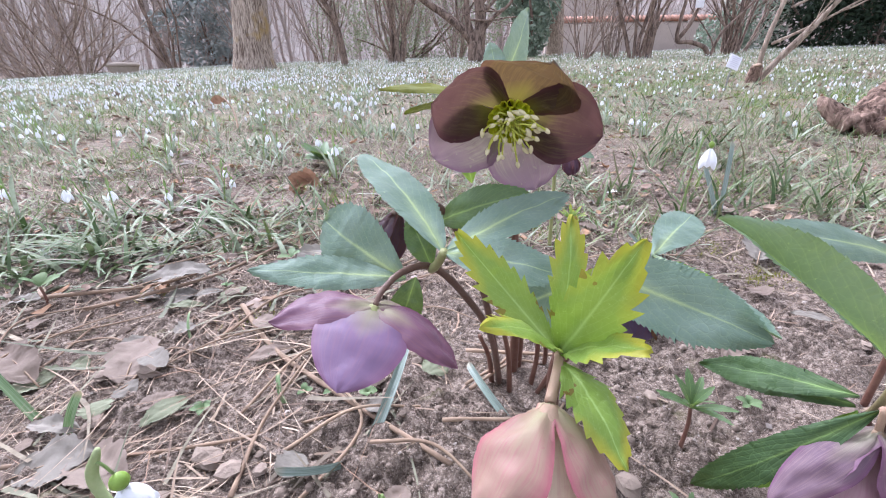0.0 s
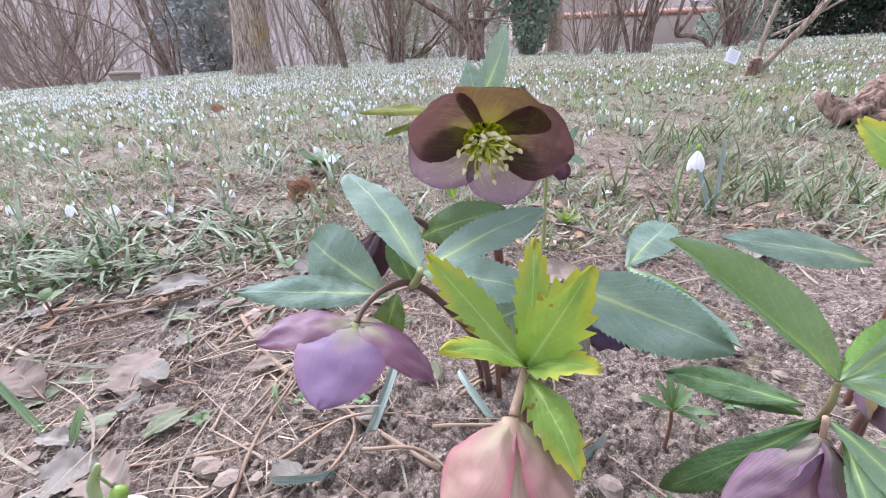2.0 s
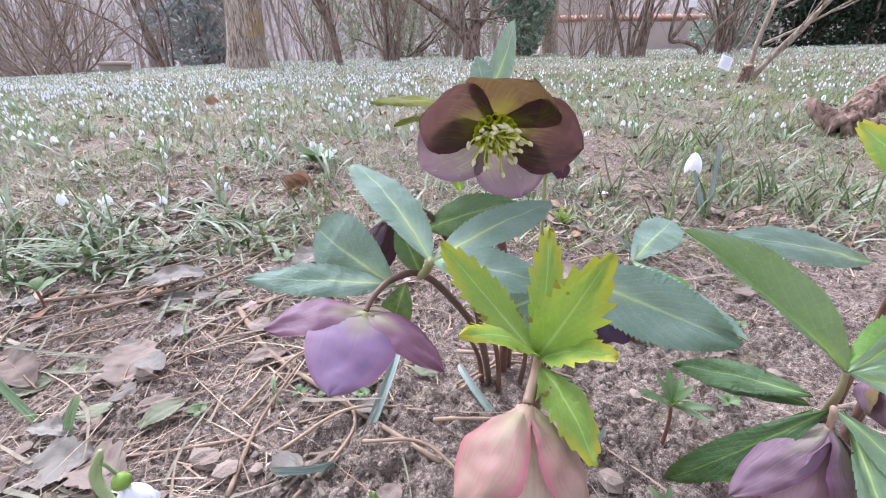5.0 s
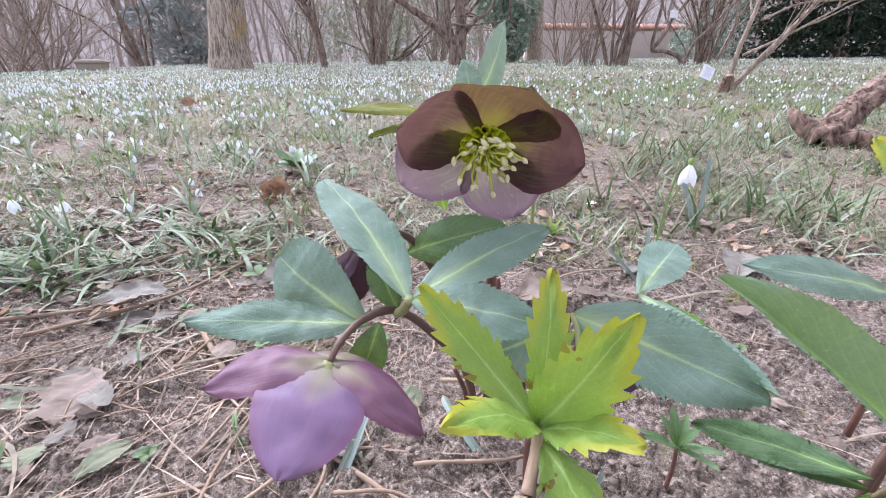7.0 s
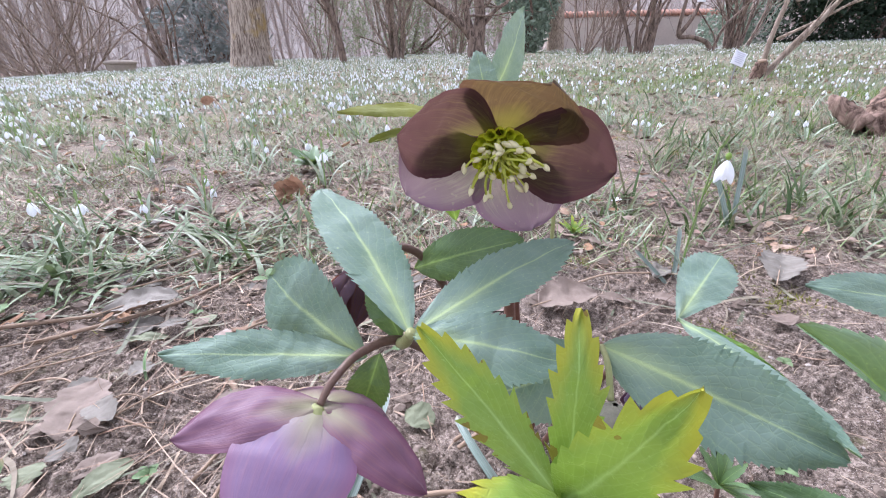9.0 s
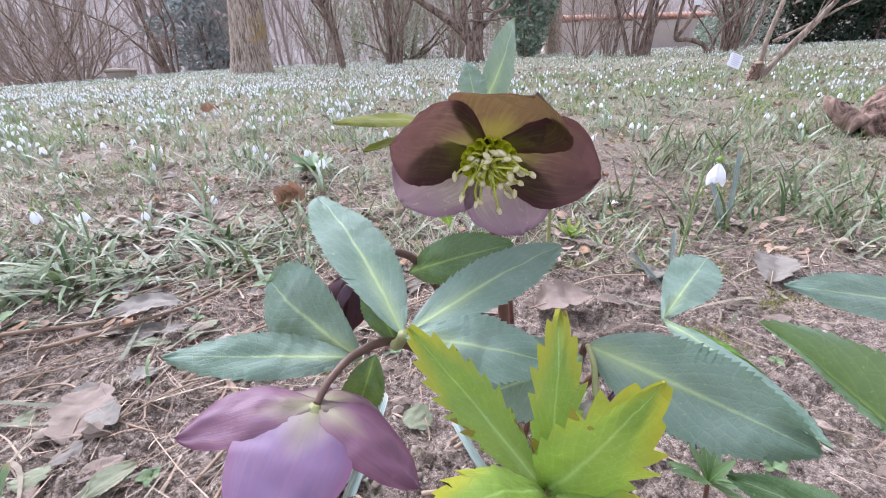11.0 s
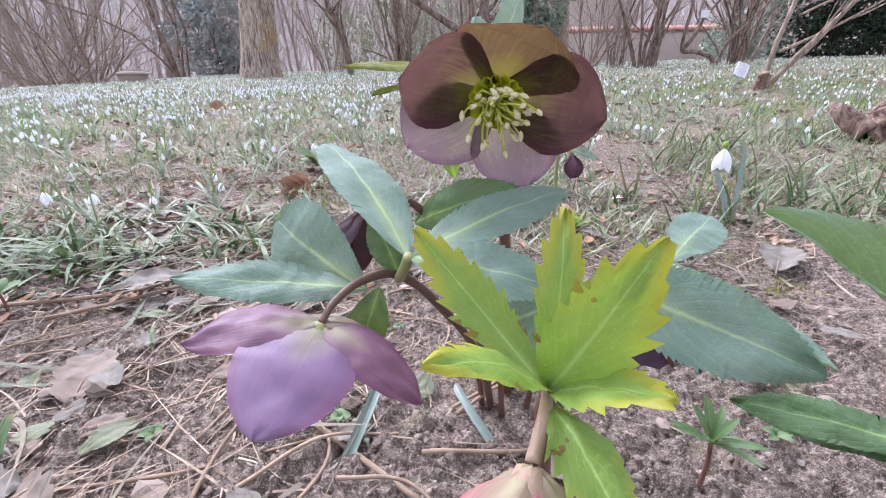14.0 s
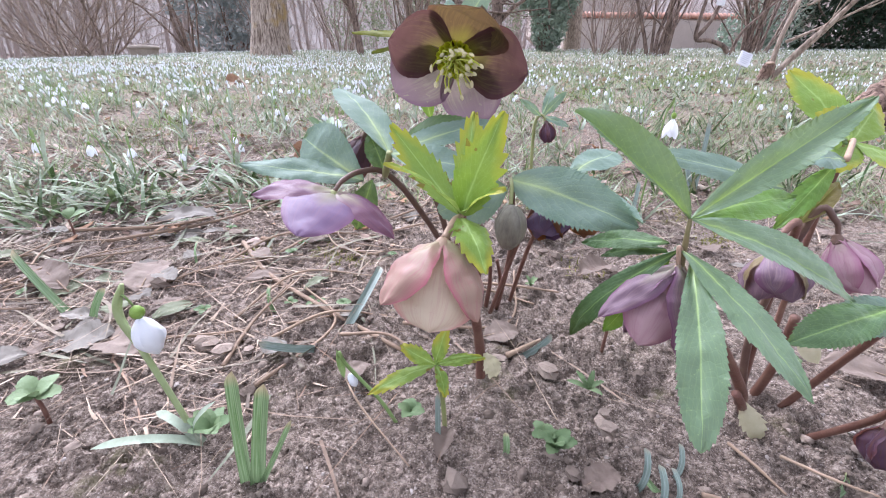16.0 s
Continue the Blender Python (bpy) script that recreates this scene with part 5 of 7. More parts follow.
leaf_part("leaf", hellebore, LEAF_OLIVE, (0.0280, 0.2070, 0.1720), (-0.0100, 0.1920, 0.1690), (0.0, -0.35, 0.93), 0.0100, teeth=12)
leaf_part("leaf", hellebore, LEAF_GREEN, (0.0200, 0.2060, 0.1350), (0.0130, 0.2100, 0.1630), (0.0, -0.95, 0.2), 0.0110, teeth=12)
for bx, by, tx, ty, tz in ((0.046, 0.214, 0.036, 0.205, 0.060), (0.058, 0.218, 0.060, 0.212, 0.045), (0.054, 0.232, 0.050, 0.228, 0.090), (0.070, 0.232, 0.066, 0.224, 0.038), (0.036, 0.222, 0.026, 0.214, 0.042)):
    part("dry_stalk", stem_geo([(tx, ty, tz), ((tx + bx) / 2 + 0.002, (ty + by) / 2, tz / 2), (bx, by, -0.01)], 0.0012, 0.0018), STEM_RED, hellebore, "cut dry brown stalk")

# ---------------------------------------------------------------- the second hellebore
second = thing("hellebore", (0.195, 0.138, gz(0.195, 0.138)), "second hellebore with mauve bells and long dark green leaves", "flower")
N2 = (0.1123, 0.0866, 0.1189)
N2b = (0.1110, 0.0850, 0.1085)
leaf_part("leaf", second, LEAF_GLOSS, N2, (0.0760, 0.1085, 0.1500), (-0.05, -0.74, 0.67), 0.0225, teeth=22, fold=0.95, cup=-0.1, arch=0.002)
leaf_part("leaf", second, LEAF_GLOSS, N2, (0.1640, 0.0955, 0.1570), (-0.35, -0.85, 0.35), 0.0145, teeth=22, fold=0.6)
leaf_part("leaf", second, LEAF_GLOSS, N2, (0.1655, 0.0765, 0.0950), (0.25, -0.55, 0.8), 0.0165, teeth=22, arch=0.004, fold=0.35)
leaf_part("leaf", second, LEAF_GLOSS, (0.1145, 0.0847, 0.1075), (0.1020, 0.0365, 0.0705), (-0.2, -0.80, 0.55), 0.0150, teeth=22, arch=0.003, fold=0.3, prof=lambda u: leaf_profile(u, 0.62, 0.7))
leaf_part("leaf", second, LEAF_GLOSS, N2b, (0.1345, 0.0455, 0.0805), (0.2, -0.65, 0.72), 0.0135, teeth=20, arch=0.003)
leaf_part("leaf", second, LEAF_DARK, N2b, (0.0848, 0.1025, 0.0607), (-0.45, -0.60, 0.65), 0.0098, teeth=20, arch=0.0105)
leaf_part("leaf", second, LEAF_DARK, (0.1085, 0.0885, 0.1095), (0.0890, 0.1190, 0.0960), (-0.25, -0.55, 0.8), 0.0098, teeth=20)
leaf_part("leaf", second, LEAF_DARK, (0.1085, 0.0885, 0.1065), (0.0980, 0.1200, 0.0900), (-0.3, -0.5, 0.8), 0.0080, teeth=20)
leaf_part("leaf", second, LEAF_GREEN, (0.1100, 0.0885, 0.1045), (0.0960, 0.0975, 0.0665), (-0.3, -0.85, 0.3), 0.0100, teeth=18, prof=wide_leaf)
leaf_part("leaf", second, LEAF_GREEN, (0.1140, 0.0885, 0.1185), (0.1600, 0.1070, 0.1215), (0.0, -0.5, 0.85), 0.0150, teeth=16)
part("stem", stem_geo([N2, (0.1128, 0.0867, 0.1115), (0.1165, 0.0915, 0.0985)], 0.0007, 0.0011), STEM_OLIVE, second, "olive brown stem below the leaves")
part("stem", stem_geo([(0.1163, 0.0913, 0.0990), (0.1380, 0.1025, 0.0725), (0.1572, 0.1070, 0.0470), (0.1780, 0.1180, 0.0180), (0.1950, 0.1380, -0.010)], 0.0014, 0.0030), STEM_RED, second, "red brown thick stem")
part("stem", stem_geo([N2b, (0.1090, 0.0830, 0.1100), (0.1107, 0.0835, 0.1033)], 0.0007, 0.0008), STEM_PINK, second)
F2 = (0.1107, 0.0835, 0.1033)
bell2 = part("flower", stem_geo([F2, (0.1102, 0.0828, 0.1019), (0.1096, 0.0820, 0.1005)], 0.0010, 0.0026, 3, 12), STEM_PINK, second, "hanging mauve bell bloom")
for tip, nrm, w, arch, inset in (((0.0850, 0.0780, 0.0855), (-0.45, -0.35, 0.8), 0.0120, 0.0025, 0.0004), ((0.1092, 0.0685, 0.0765), (0.45, -0.85, 0.25), 0.0175, 0.0040, 0.0012),
                                 ((0.0965, 0.0695, 0.0805), (-0.25, -0.8, 0.5), 0.0220, 0.0022, -0.0018), ((0.0980, 0.0840, 0.0755), (-0.6, 0.6, 0.2), 0.0220, 0.0045, 0.0), ((0.1160, 0.0795, 0.0785), (0.85, 0.3, 0.2), 0.0200, 0.0040, 0.0)):
    g = Geo()
    off = Vector(nrm).normalized() * inset
    blade(g, Vector(F2) + off, Vector(tip) + off, nrm, w, arch=arch, cup=-0.36, prof=bell_sepal if inset < 0 else pointed_sepal, nu=24, nv=12, ripple=0.0012, seed=w * 700)
    part("sepal", g, SEPAL_ROSE if inset < 0 else SEPAL_MAUVE, bell2)
small_bell(second, (0.1660, 0.1150, 0.0965), (0.05, -0.35, -0.9), 0.020, 0.024, SEPAL_MAUVE, "hanging mauve bell bloom with an olive sepal", 0.40, other=SEPAL_OLIVE_OUT)
part("stem", stem_geo([(0.1660, 0.1150, 0.0970), (0.1690, 0.1170, 0.1040), (0.1800, 0.1250, 0.1030), (0.1920, 0.1400, 0.0600), (0.1980, 0.1430, -0.010)], 0.0010, 0.0024), STEM_RED, second)
small_bell(second, (0.1985, 0.1250, 0.0985), (0.3, -0.40, -0.8), 0.024, 0.020, SEPAL_ROSE, "hanging pale mauve bloom", 0.35)
part("stem", stem_geo([(0.1985, 0.1250, 0.0995), (0.1960, 0.1265, 0.1060), (0.1890, 0.1300, 0.1060), (0.1900, 0.1400, 0.0400), (0.2000, 0.1420, -0.010)], 0.0009, 0.0022), STEM_PURPLE, second)
leaf_part("leaf", second, LEAF_BRONZE, (0.1840, 0.1310, 0.1020), (0.2000, 0.1360, 0.1200), (-0.4, -0.8, 0.4), 0.0110, "young bronze brown folded leaf", teeth=10, fold=0.6)
g = Geo()
blade(g, (0.1750, 0.1130, 0.0180), (0.1835, 0.1050, 0.0030), (-0.4, -0.8, 0.5), 0.0100, cup=-0.5, teeth=5, bite=0.5, prof=sepal_profile, nu=10, nv=8, arch=0.002)
part("sheath", g, PALE_SHEATH, second, "pale papery sheath on the stem")
g = Geo()
blade(g, (0.1920, 0.1180, 0.0560), (0.1990, 0.1100, 0.0440), (-0.2, -0.8, 0.5), 0.0090, cup=-0.5, prof=sepal_profile, nu=10, nv=8, arch=0.002)
part("sheath", g, PALE_SHEATH, second, "pale papery sheath on the stem")
small_bell(second, (0.2010, 0.0770, 0.0420), (-0.05, -0.25, -0.95), 0.017, 0.015, SEPAL_DARK, "dark closed hanging bud", 0.25)
part("stem", stem_geo([(0.2010, 0.0770, 0.0430), (0.2045, 0.0800, 0.0480), (0.2070, 0.0900, 0.0300), (0.2070, 0.1150, -0.010)], 0.0011, 0.0018), STEM_RED, second)
for ctrl in ([(0.1640, 0.1050, 0.0300), (0.1750, 0.1120, 0.0160), (0.1940, 0.1320, -0.008)], [(0.1900, 0.1200, 0.0620), (0.1950, 0.1260, 0.0300), (0.1990, 0.1380, -0.010)], ):
    part("stem", stem_geo(ctrl, 0.0019, 0.0024), STEM_RED, second)
leaf_part("leaf", second, LEAF_DEEP, (0.1780, 0.0760, 0.0930), (0.1390, 0.0650, 0.0860), (0.0, -0.5, 0.85), 0.0140, teeth=18)
leaf_part("leaf", second, LEAF, (0.1900, 0.0800, 0.0900), (0.1660, 0.0830, 0.0830), (0.0, -0.7, 0.7), 0.0150, teeth=14)
leaf_part("leaf", second, LEAF_GREEN, (0.1990, 0.1400, 0.1270), (0.1700, 0.1240, 0.1020), (-0.3, -0.7, 0.6), 0.0100, teeth=10)
part("stem", stem_geo([(0.1780, 0.0760, 0.0930), (0.1930, 0.0850, 0.0850), (0.2050, 0.1100, 0.0400), (0.2050, 0.1300, -0.010)], 0.0012, 0.0018), STEM_RED, second)

# ---------------------------------------------------------------- the third, behind it
third = thing("hellebore", (0.255, 0.20, gz(0.255, 0.20)), "hellebore with yellow-green young leaves behind the second one", "flower")
T3 = (0.2420, 0.1850, 0.1300)
for tip, nrm, w in (((0.2250, 0.2220, 0.1640), (0.0, -0.9, 0.4), 0.024), ((0.2150, 0.1800, 0.1420), (-0.2, -0.8, 0.5), 0.022), ((0.2650, 0.2050, 0.1480), (0.1, -0.8, 0.5), 0.022), ((0.2200, 0.1650, 0.1180), (-0.2, -0.6, 0.8), 0.018), ((0.2550, 0.1550, 0.1150), (0.2, -0.6, 0.8), 0.020)):
    leaf_part("leaf", third, LEAF_YELLOW, T3, tip, nrm, w, "yellow-green young leaf", teeth=10, bite=0.2, prof=wide_leaf)
leaf_part("leaf", third, LEAF, (0.2300, 0.1750, 0.1300), (0.2050, 0.1600, 0.1400), (-0.3, -0.6, 0.7), 0.0110, "greyish young leaf", teeth=8)
leaf_part("leaf", third, LEAF, (0.2060, 0.1720, 0.1080), (0.1290, 0.1640, 0.1262), (-0.1, -0.6, 0.8), 0.0185, teeth=22)
leaf_part("leaf", third, LEAF, (0.2100, 0.1480, 0.1270), (0.1780, 0.1330, 0.1290), (0, -0.6, 0.8), 0.012, teeth=10)
part("stem", stem_geo([T3, (0.2440, 0.1900, 0.0800), (0.2550, 0.2000, -0.010)], 0.0013, 0.0020), STEM_RED, third, "red brown stem")
part("stem", stem_geo([T3, (0.2250, 0.1650, 0.1330), (0.2100, 0.1480, 0.1275)], 0.0011, 0.0013), STEM_PINK, third)

# ---------------------------------------------------------------- far small hellebore bud
little = thing("hellebore", (0.128, 0.43, gz(0.128, 0.43)), "small hellebore with one dark hanging bud", "flower")
part("stem", stem_geo([(0.131, 0.425, 0.110), (0.126, 0.428, 0.116), (0.120, 0.430, 0.104), (0.121, 0.430, 0.05), (0.122, 0.432, -0.005)], 0.0012, 0.0022), STEM_GREEN, little)
small_bell(little, (0.1315, 0.425, 0.109), (0.15, -0.2, -0.95), 0.022, 0.016, SEPAL_DARK, "dark purple hanging bud", 0.25)
for tip, nrm in (((0.150, 0.43, 0.140), (0, -0.9, 0.4)), ((0.100, 0.42, 0.132), (0, -0.8, 0.5)), ((0.142, 0.46, 0.145), (0, -0.9, 0.4)), ((0.155, 0.42, 0.105), (0.2, -0.7, 0.6))):
    leaf_part("leaf", little, LEAF, (0.127, 0.428, 0.114), tip, nrm, 0.010, teeth=10)


# ---------------------------------------------------------------- snowdrops
def snowdrop(seed, height=0.07, size=1.0, leaves=3, opened=0.25):
    """One snowdrop at the origin: stalk, spathe, ovary, three white tepals and strap leaves."""
    rng = np.random.default_rng(seed)
    root = thing("snowdrop", (0, 0, 0), "white snowdrop with a nodding bell and grey-green leaves", "flower", "snowdrops in the lawn")
    top = Vector((0.004, 0, height + 0.012))
    hang = Vector((0.013, 0, height + 0.010))
    g = Geo()
    g.tube(curve_pts([(-0.006, 0, -0.008), (-0.003, 0, height * 0.5), top], 5), [0.0012 - 0.00004 * i for i in range(11)], 6)
    part("stalk", g, SD_STALK, root)
    g = Geo()
    blade(g, top - Vector((0, 0, 0.003)), top + Vector((0.006, 0, 0.012)), (1, 0, -0.3), 0.004, fold=0.5, nu=8, nv=4)
    part("spathe", g, SD_STALK, root)
    g = Geo()
    g.tube(curve_pts([top, top + Vector((0.006, 0, 0.004)), hang], 4), 0.0005, 5)
    part("pedicel", g, SD_STALK, root)
    ov = hang + Vector((0.0005, 0, -0.0035))
    g = Geo()
    g.ball(ov, (0.1, 0, -1), 0.0035 * size, 0.0025 * size, 6, 8)
    part("ovary", g, OVARY, root, "small green knob above the tepals")
    for i in range(3):
        a = 2 * math.pi * i / 3 + 0.4 + seed
        d = Vector((math.cos(a), math.sin(a), 0))
        g = Geo()
        b0 = ov + Vector((0, 0, -0.003 * size)) + d * 0.0008
        blade(g, b0, b0 + Vector((0, 0, -0.0195 * size)) + d * 0.016 * size * opened, d, 0.0105 * size, arch=0.0028 * size, cup=-0.55, prof=lambda u: leaf_profile(u, 0.6, 0.75), nu=12, nv=6)
        part("tepal", g, PETAL_WHITE, root)
    for i in range(leaves):
        a = float(rng.uniform(0, 6.28))
        L = float(rng.uniform(0.035, 0.075))
        d = Vector((math.cos(a), math.sin(a), 0))
        g = Geo()
        blade(g, d * 0.002 + Vector((0, 0, -0.006)), d * L * float(rng.uniform(0.4, 0.8)) + Vector((0, 0, L * float(rng.uniform(0.35, 0.9)))), Vector((-d.x, -d.y, 0.8)), 0.0048, arch=0.008, fold=0.25, prof=lambda u: min(1, (1 - u) * 5) ** 0.6 * 0.9 + 0.05, nu=9, nv=2)
        part("leaf", g, SD_LEAF, root)
    return root


KINDS = [snowdrop(1, 0.038, 0.66, 4), snowdrop(2, 0.034, 0.62, 4, 0.45), snowdrop(3, 0.040, 0.76, 3, 0.36), snowdrop(4, 0.036, 0.66, 5, 0.3), snowdrop(5, 0.042, 0.70, 4, 0.5), snowdrop(6, 0.112, 0.98, 4, 0.4)]
NEAR_SPOTS = [(-0.328, 0.640), (-0.296, 0.592), (-0.359, 0.545), (-0.404, 0.509), (-0.450, 0.501), (-0.537, 0.511), (-0.543, 0.883), (-0.652, 0.966), (-0.593, 1.052), (-0.338, 0.846), (-0.297, 0.793), (-0.541, 1.323), (-0.486, 1.198),
              (-0.170, 0.695), (-0.105, 0.979), (-0.051, 0.984), (-0.235, 0.832), (-0.264, 1.152), (-0.210, 1.101), (-0.697, 0.938), (-0.547, 1.059), (-0.472, 0.746)]
FAR_SPOTS = [(-0.954, 0.983), (-0.914, 0.966), (-0.956, 1.033), (-0.871, 0.939), (-0.922, 1.015), (-0.917, 1.030), (-1.316, 1.357), (-1.136, 1.131), (-0.909, 1.132), (-1.046, 1.281), (-0.793, 1.199), (-0.779, 0.890)]
RIGHT_SPOTS = [(0.437, 0.993), (0.451, 0.987), (0.463, 0.985), (0.506, 1.025), (1.065, 1.483), (0.788, 1.072), (0.845, 1.066), (0.765, 0.936), (1.026, 1.176), (1.078, 1.118), (0.509, 1.388), (0.462, 1.217), (0.444, 1.145), (0.311, 0.874),
               (0.918, 1.639), (0.773, 1.954), (0.935, 1.913), (1.160, 2.125), (1.585, 1.845), (1.691, 1.933), (1.646, 1.830), (1.668, 1.825)]
sd_rng = np.random.default_rng(44)
first_used = set()


def put_snowdrop(x, y, k, scale=1.0, turn=None):
    a = float(sd_rng.uniform(0, 6.28)) if turn is None else turn
    m = Matrix.Translation((x - 0.012 * scale * math.cos(a), y - 0.012 * scale * math.sin(a), gz(x, y) - 0.001)) @ Matrix.Rotation(a, 4, "Z") @ Matrix.Scale(scale, 4)
    if k not in first_used:
        first_used.add(k)
        KINDS[k].matrix_basis = m
        return KINDS[k]
    ob = copy_thing(KINDS[k], Matrix())
    ob.matrix_basis = m
    return ob


put_snowdrop(0.246, 0.388, 5, 1.0, -1.2)
for i, (x, y) in enumerate(NEAR_SPOTS + FAR_SPOTS + RIGHT_SPOTS):
    put_snowdrop(x, y, i * 3 % 5, float(sd_rng.uniform(0.9, 1.12)))
for i in range(40):
    y = float(sd_rng.uniform(1.15, 2.4))
    x = float(sd_rng.uniform(-1.05, 0.95)) * y
    if x > 0.1 and i % 5 < 3:
        continue
    for k in range(int(sd_rng.integers(1, 5))):
        put_snowdrop(x + float(sd_rng.normal(0, 0.028)), y + float(sd_rng.normal(0, 0.028)), int(sd_rng.integers(0, 5)), float(sd_rng.uniform(0.8, 1.05)))


SPATHE_PALE = plain_mat("spathe_pale", (0.32, 0.40, 0.17), (0.46, 0.52, 0.30), 120, 0.45, light=0.3)


def near_snowdrop():
    z = gz(-0.078, 0.092)
    root = thing("snowdrop", (-0.078, 0.092, z), "snowdrop with a fat closed white bell, leaning", "flower")
    g = Geo()
    pts = curve_pts([(-0.080, 0.092, z - 0.006), (-0.0885, 0.096, 0.018), (-0.1010, 0.101, 0.0450), (-0.1085, 0.1030, 0.0640), (-0.1025, 0.1030, 0.0790)], 6)
    g.tube(pts, [0.0014] * 12 + [0.0014, 0.0014, 0.0015, 0.0016, 0.0017, 0.0018, 0.0019, 0.0019, 0.0019, 0.0018, 0.0016, 0.0013, 0.0008], 7)
    part("stalk", g, SPATHE_PALE, root)
    g = Geo()
    g.tube(curve_pts([(-0.1055, 0.1028, 0.0730), (-0.1025, 0.102, 0.0740), (-0.0998, 0.102, 0.0695)], 4), 0.0005, 5)
    part("pedicel", g, SD_STALK, root)
    g = Geo()
    g.ball((-0.0990, 0.102, 0.0660), (0.2, 0, -1), 0.0034, 0.0030, 6, 9)
    part("ovary", g, OVARY, root, "small green knob above the tepals")
    for i in range(3):
        a = 2 * math.pi * i / 3 - 0.6
        d = Vector((math.cos(a), math.sin(a), 0.1))
        b0 = Vector((-0.0985, 0.102, 0.0634)) + d * 0.001
        g = Geo()
        blade(g, b0, b0 + Vector((0.0025, 0, -0.0185)) + d * 0.0012, d, 0.0130, arch=0.0046, cup=-0.75, prof=lambda u: leaf_profile(u, 0.55, 0.5), nu=14, nv=8)
        part("tepal", g, PETAL_WHITE, root)
    g = Geo()
    g.ball((-0.0972, 0.102, 0.0545), (0.13, 0, -1), 0.0088, 0.0052, 10, 16)
    part("inner_tepals", g, PETAL_WHITE, root)
    for tip, w in (((-0.1180, 0.078, 0.012), 0.004), ((-0.066, 0.090, 0.030), 0.003), ((-0.104, 0.100, 0.012), 0.004)):
        g = Geo()
        blade(g, (-0.078, 0.091, z), tip, (0, -0.3, 1), w, arch=0.006, fold=0.2, prof=lambda u: min(1, (1 - u) * 5) ** 0.6, nu=10, nv=2)
        part("leaf", g, SD_LEAF, root)


near_snowdrop()


def bud_snowdrop():
    x, y = -0.004, 0.118
    z = gz(x, y)
    root = thing("snowdrop", (x, y, z), "small snowdrop still in bud, leaning over", "flower")
    g = Geo()
    g.tube(curve_pts([(0.010, 0.108, z - 0.005), (0.0, 0.113, 0.012), (-0.016, 0.118, 0.028), (-0.0195, 0.118, 0.036)], 5), 0.0010, 6)
    part("stalk", g, SD_STALK, root)
    g = Geo()
    blade(g, (-0.018, 0.118, 0.020), (-0.0205, 0.118, 0.0375), (0.6, -0.8, 0), 0.004, nu=8, nv=4, fold=0.4)
    part("spathe", g, SD_STALK, root)
    g = Geo()
    g.ball((-0.0135, 0.117, 0.0200), (0.35, 0, -1), 0.0045, 0.0024, 6, 8)
    part("tepal", g, PETAL_WHITE, root)


bud_snowdrop()


# ---------------------------------------------------------------- shoots and seedlings
def shoots(x, y, label, blades, name="bulb_shoot"):
    z = gz(x, y)
    root = thing(name, (x, y, z), label, "shoot")
    for bx, by, tx, ty, tz, w in blades:
        g = Geo()
        blade(g, (bx, by, z - 0.006), (tx, ty, tz), (0.1, -1, 0.2), w, fold=0.35, cup=0.2, prof=lambda u: min(1, (1 - u) * 16) ** 0.5 * (0.95 - 0.1 * u), nu=30, nv=4, arch=0.001 if tz > 0.03 else 0.005)
        part("leaf", g, BLUE_STRAP if "bluish" in label else SHOOT, root)
    return root


SHOOT = strap_mat("shoot_leaf", (0.10, 0.19, 0.06), (0.30, 0.40, 0.22), (0.46, 0.36, 0.22))
shoots(-0.047, 0.073, "two upright fresh green bulb shoots", [(-0.0485, 0.073, -0.0456, 0.0745, 0.0600, 0.0062), (-0.0450, 0.073, -0.0345, 0.0745, 0.0545, 0.0068), (-0.0450, 0.072, -0.0260, 0.0735, 0.038, 0.0026)])
shoots(-0.247, 0.207, "green strap leaf lying over dead leaves", [(-0.207, 0.182, -0.294, 0.228, 0.034, 0.0090), (-0.205, 0.182, -0.196, 0.190, 0.026, 0.006)])
shoots(-0.19, 0.30, "single thin green grass shoot", [(-0.176, 0.26, -0.186, 0.28, 0.022, 0.0026)])
shoots(-0.020, 0.205, "bent bluish green strap leaf on soil", [(-0.036, 0.168, -0.019, 0.232, 0.026, 0.0065)])
shoots(-0.055, 0.155, "bent bluish green strap leaf on soil", [(-0.036, 0.168, -0.072, 0.142, 0.022, 0.0060)])
shoots(0.055, 0.185, "bent bluish green strap leaf on soil", [(0.050, 0.178, 0.020, 0.222, 0.016, 0.0055)])
shoots(0.080, 0.160, "bent bluish green strap leaf on soil", [(0.062, 0.160, 0.097, 0.172, 0.012, 0.0055)])
shoots(0.118, 0.070, "short bluish grass shoots in bare soil", [(0.118, 0.070, 0.121, 0.078, 0.016, 0.004), (0.126, 0.072, 0.128, 0.080, 0.012, 0.003), (0.135, 0.065, 0.120, 0.055, 0.006, 0.004)])
shoots(-0.095, 0.235, "short thin green grass shoot", [(-0.091, 0.205, -0.097, 0.215, 0.016, 0.0035)])
shoots(0.36, 0.50, "broad bluish green strap leaves", [(0.36, 0.52, 0.375, 0.55, 0.10, 0.008), (0.36, 0.52, 0.34, 0.54, 0.07, 0.008)])
shoots(0.22, 0.41, "bent bluish strap leaf", [(0.225, 0.39, 0.245, 0.43, 0.045, 0.006), (0.225, 0.39, 0.19, 0.40, 0.035, 0.004)])


HERB_PALE = plain_mat("herb_pale", (0.14, 0.21, 0.09), (0.25, 0.32, 0.18), 120, 0.55, light=0.15)


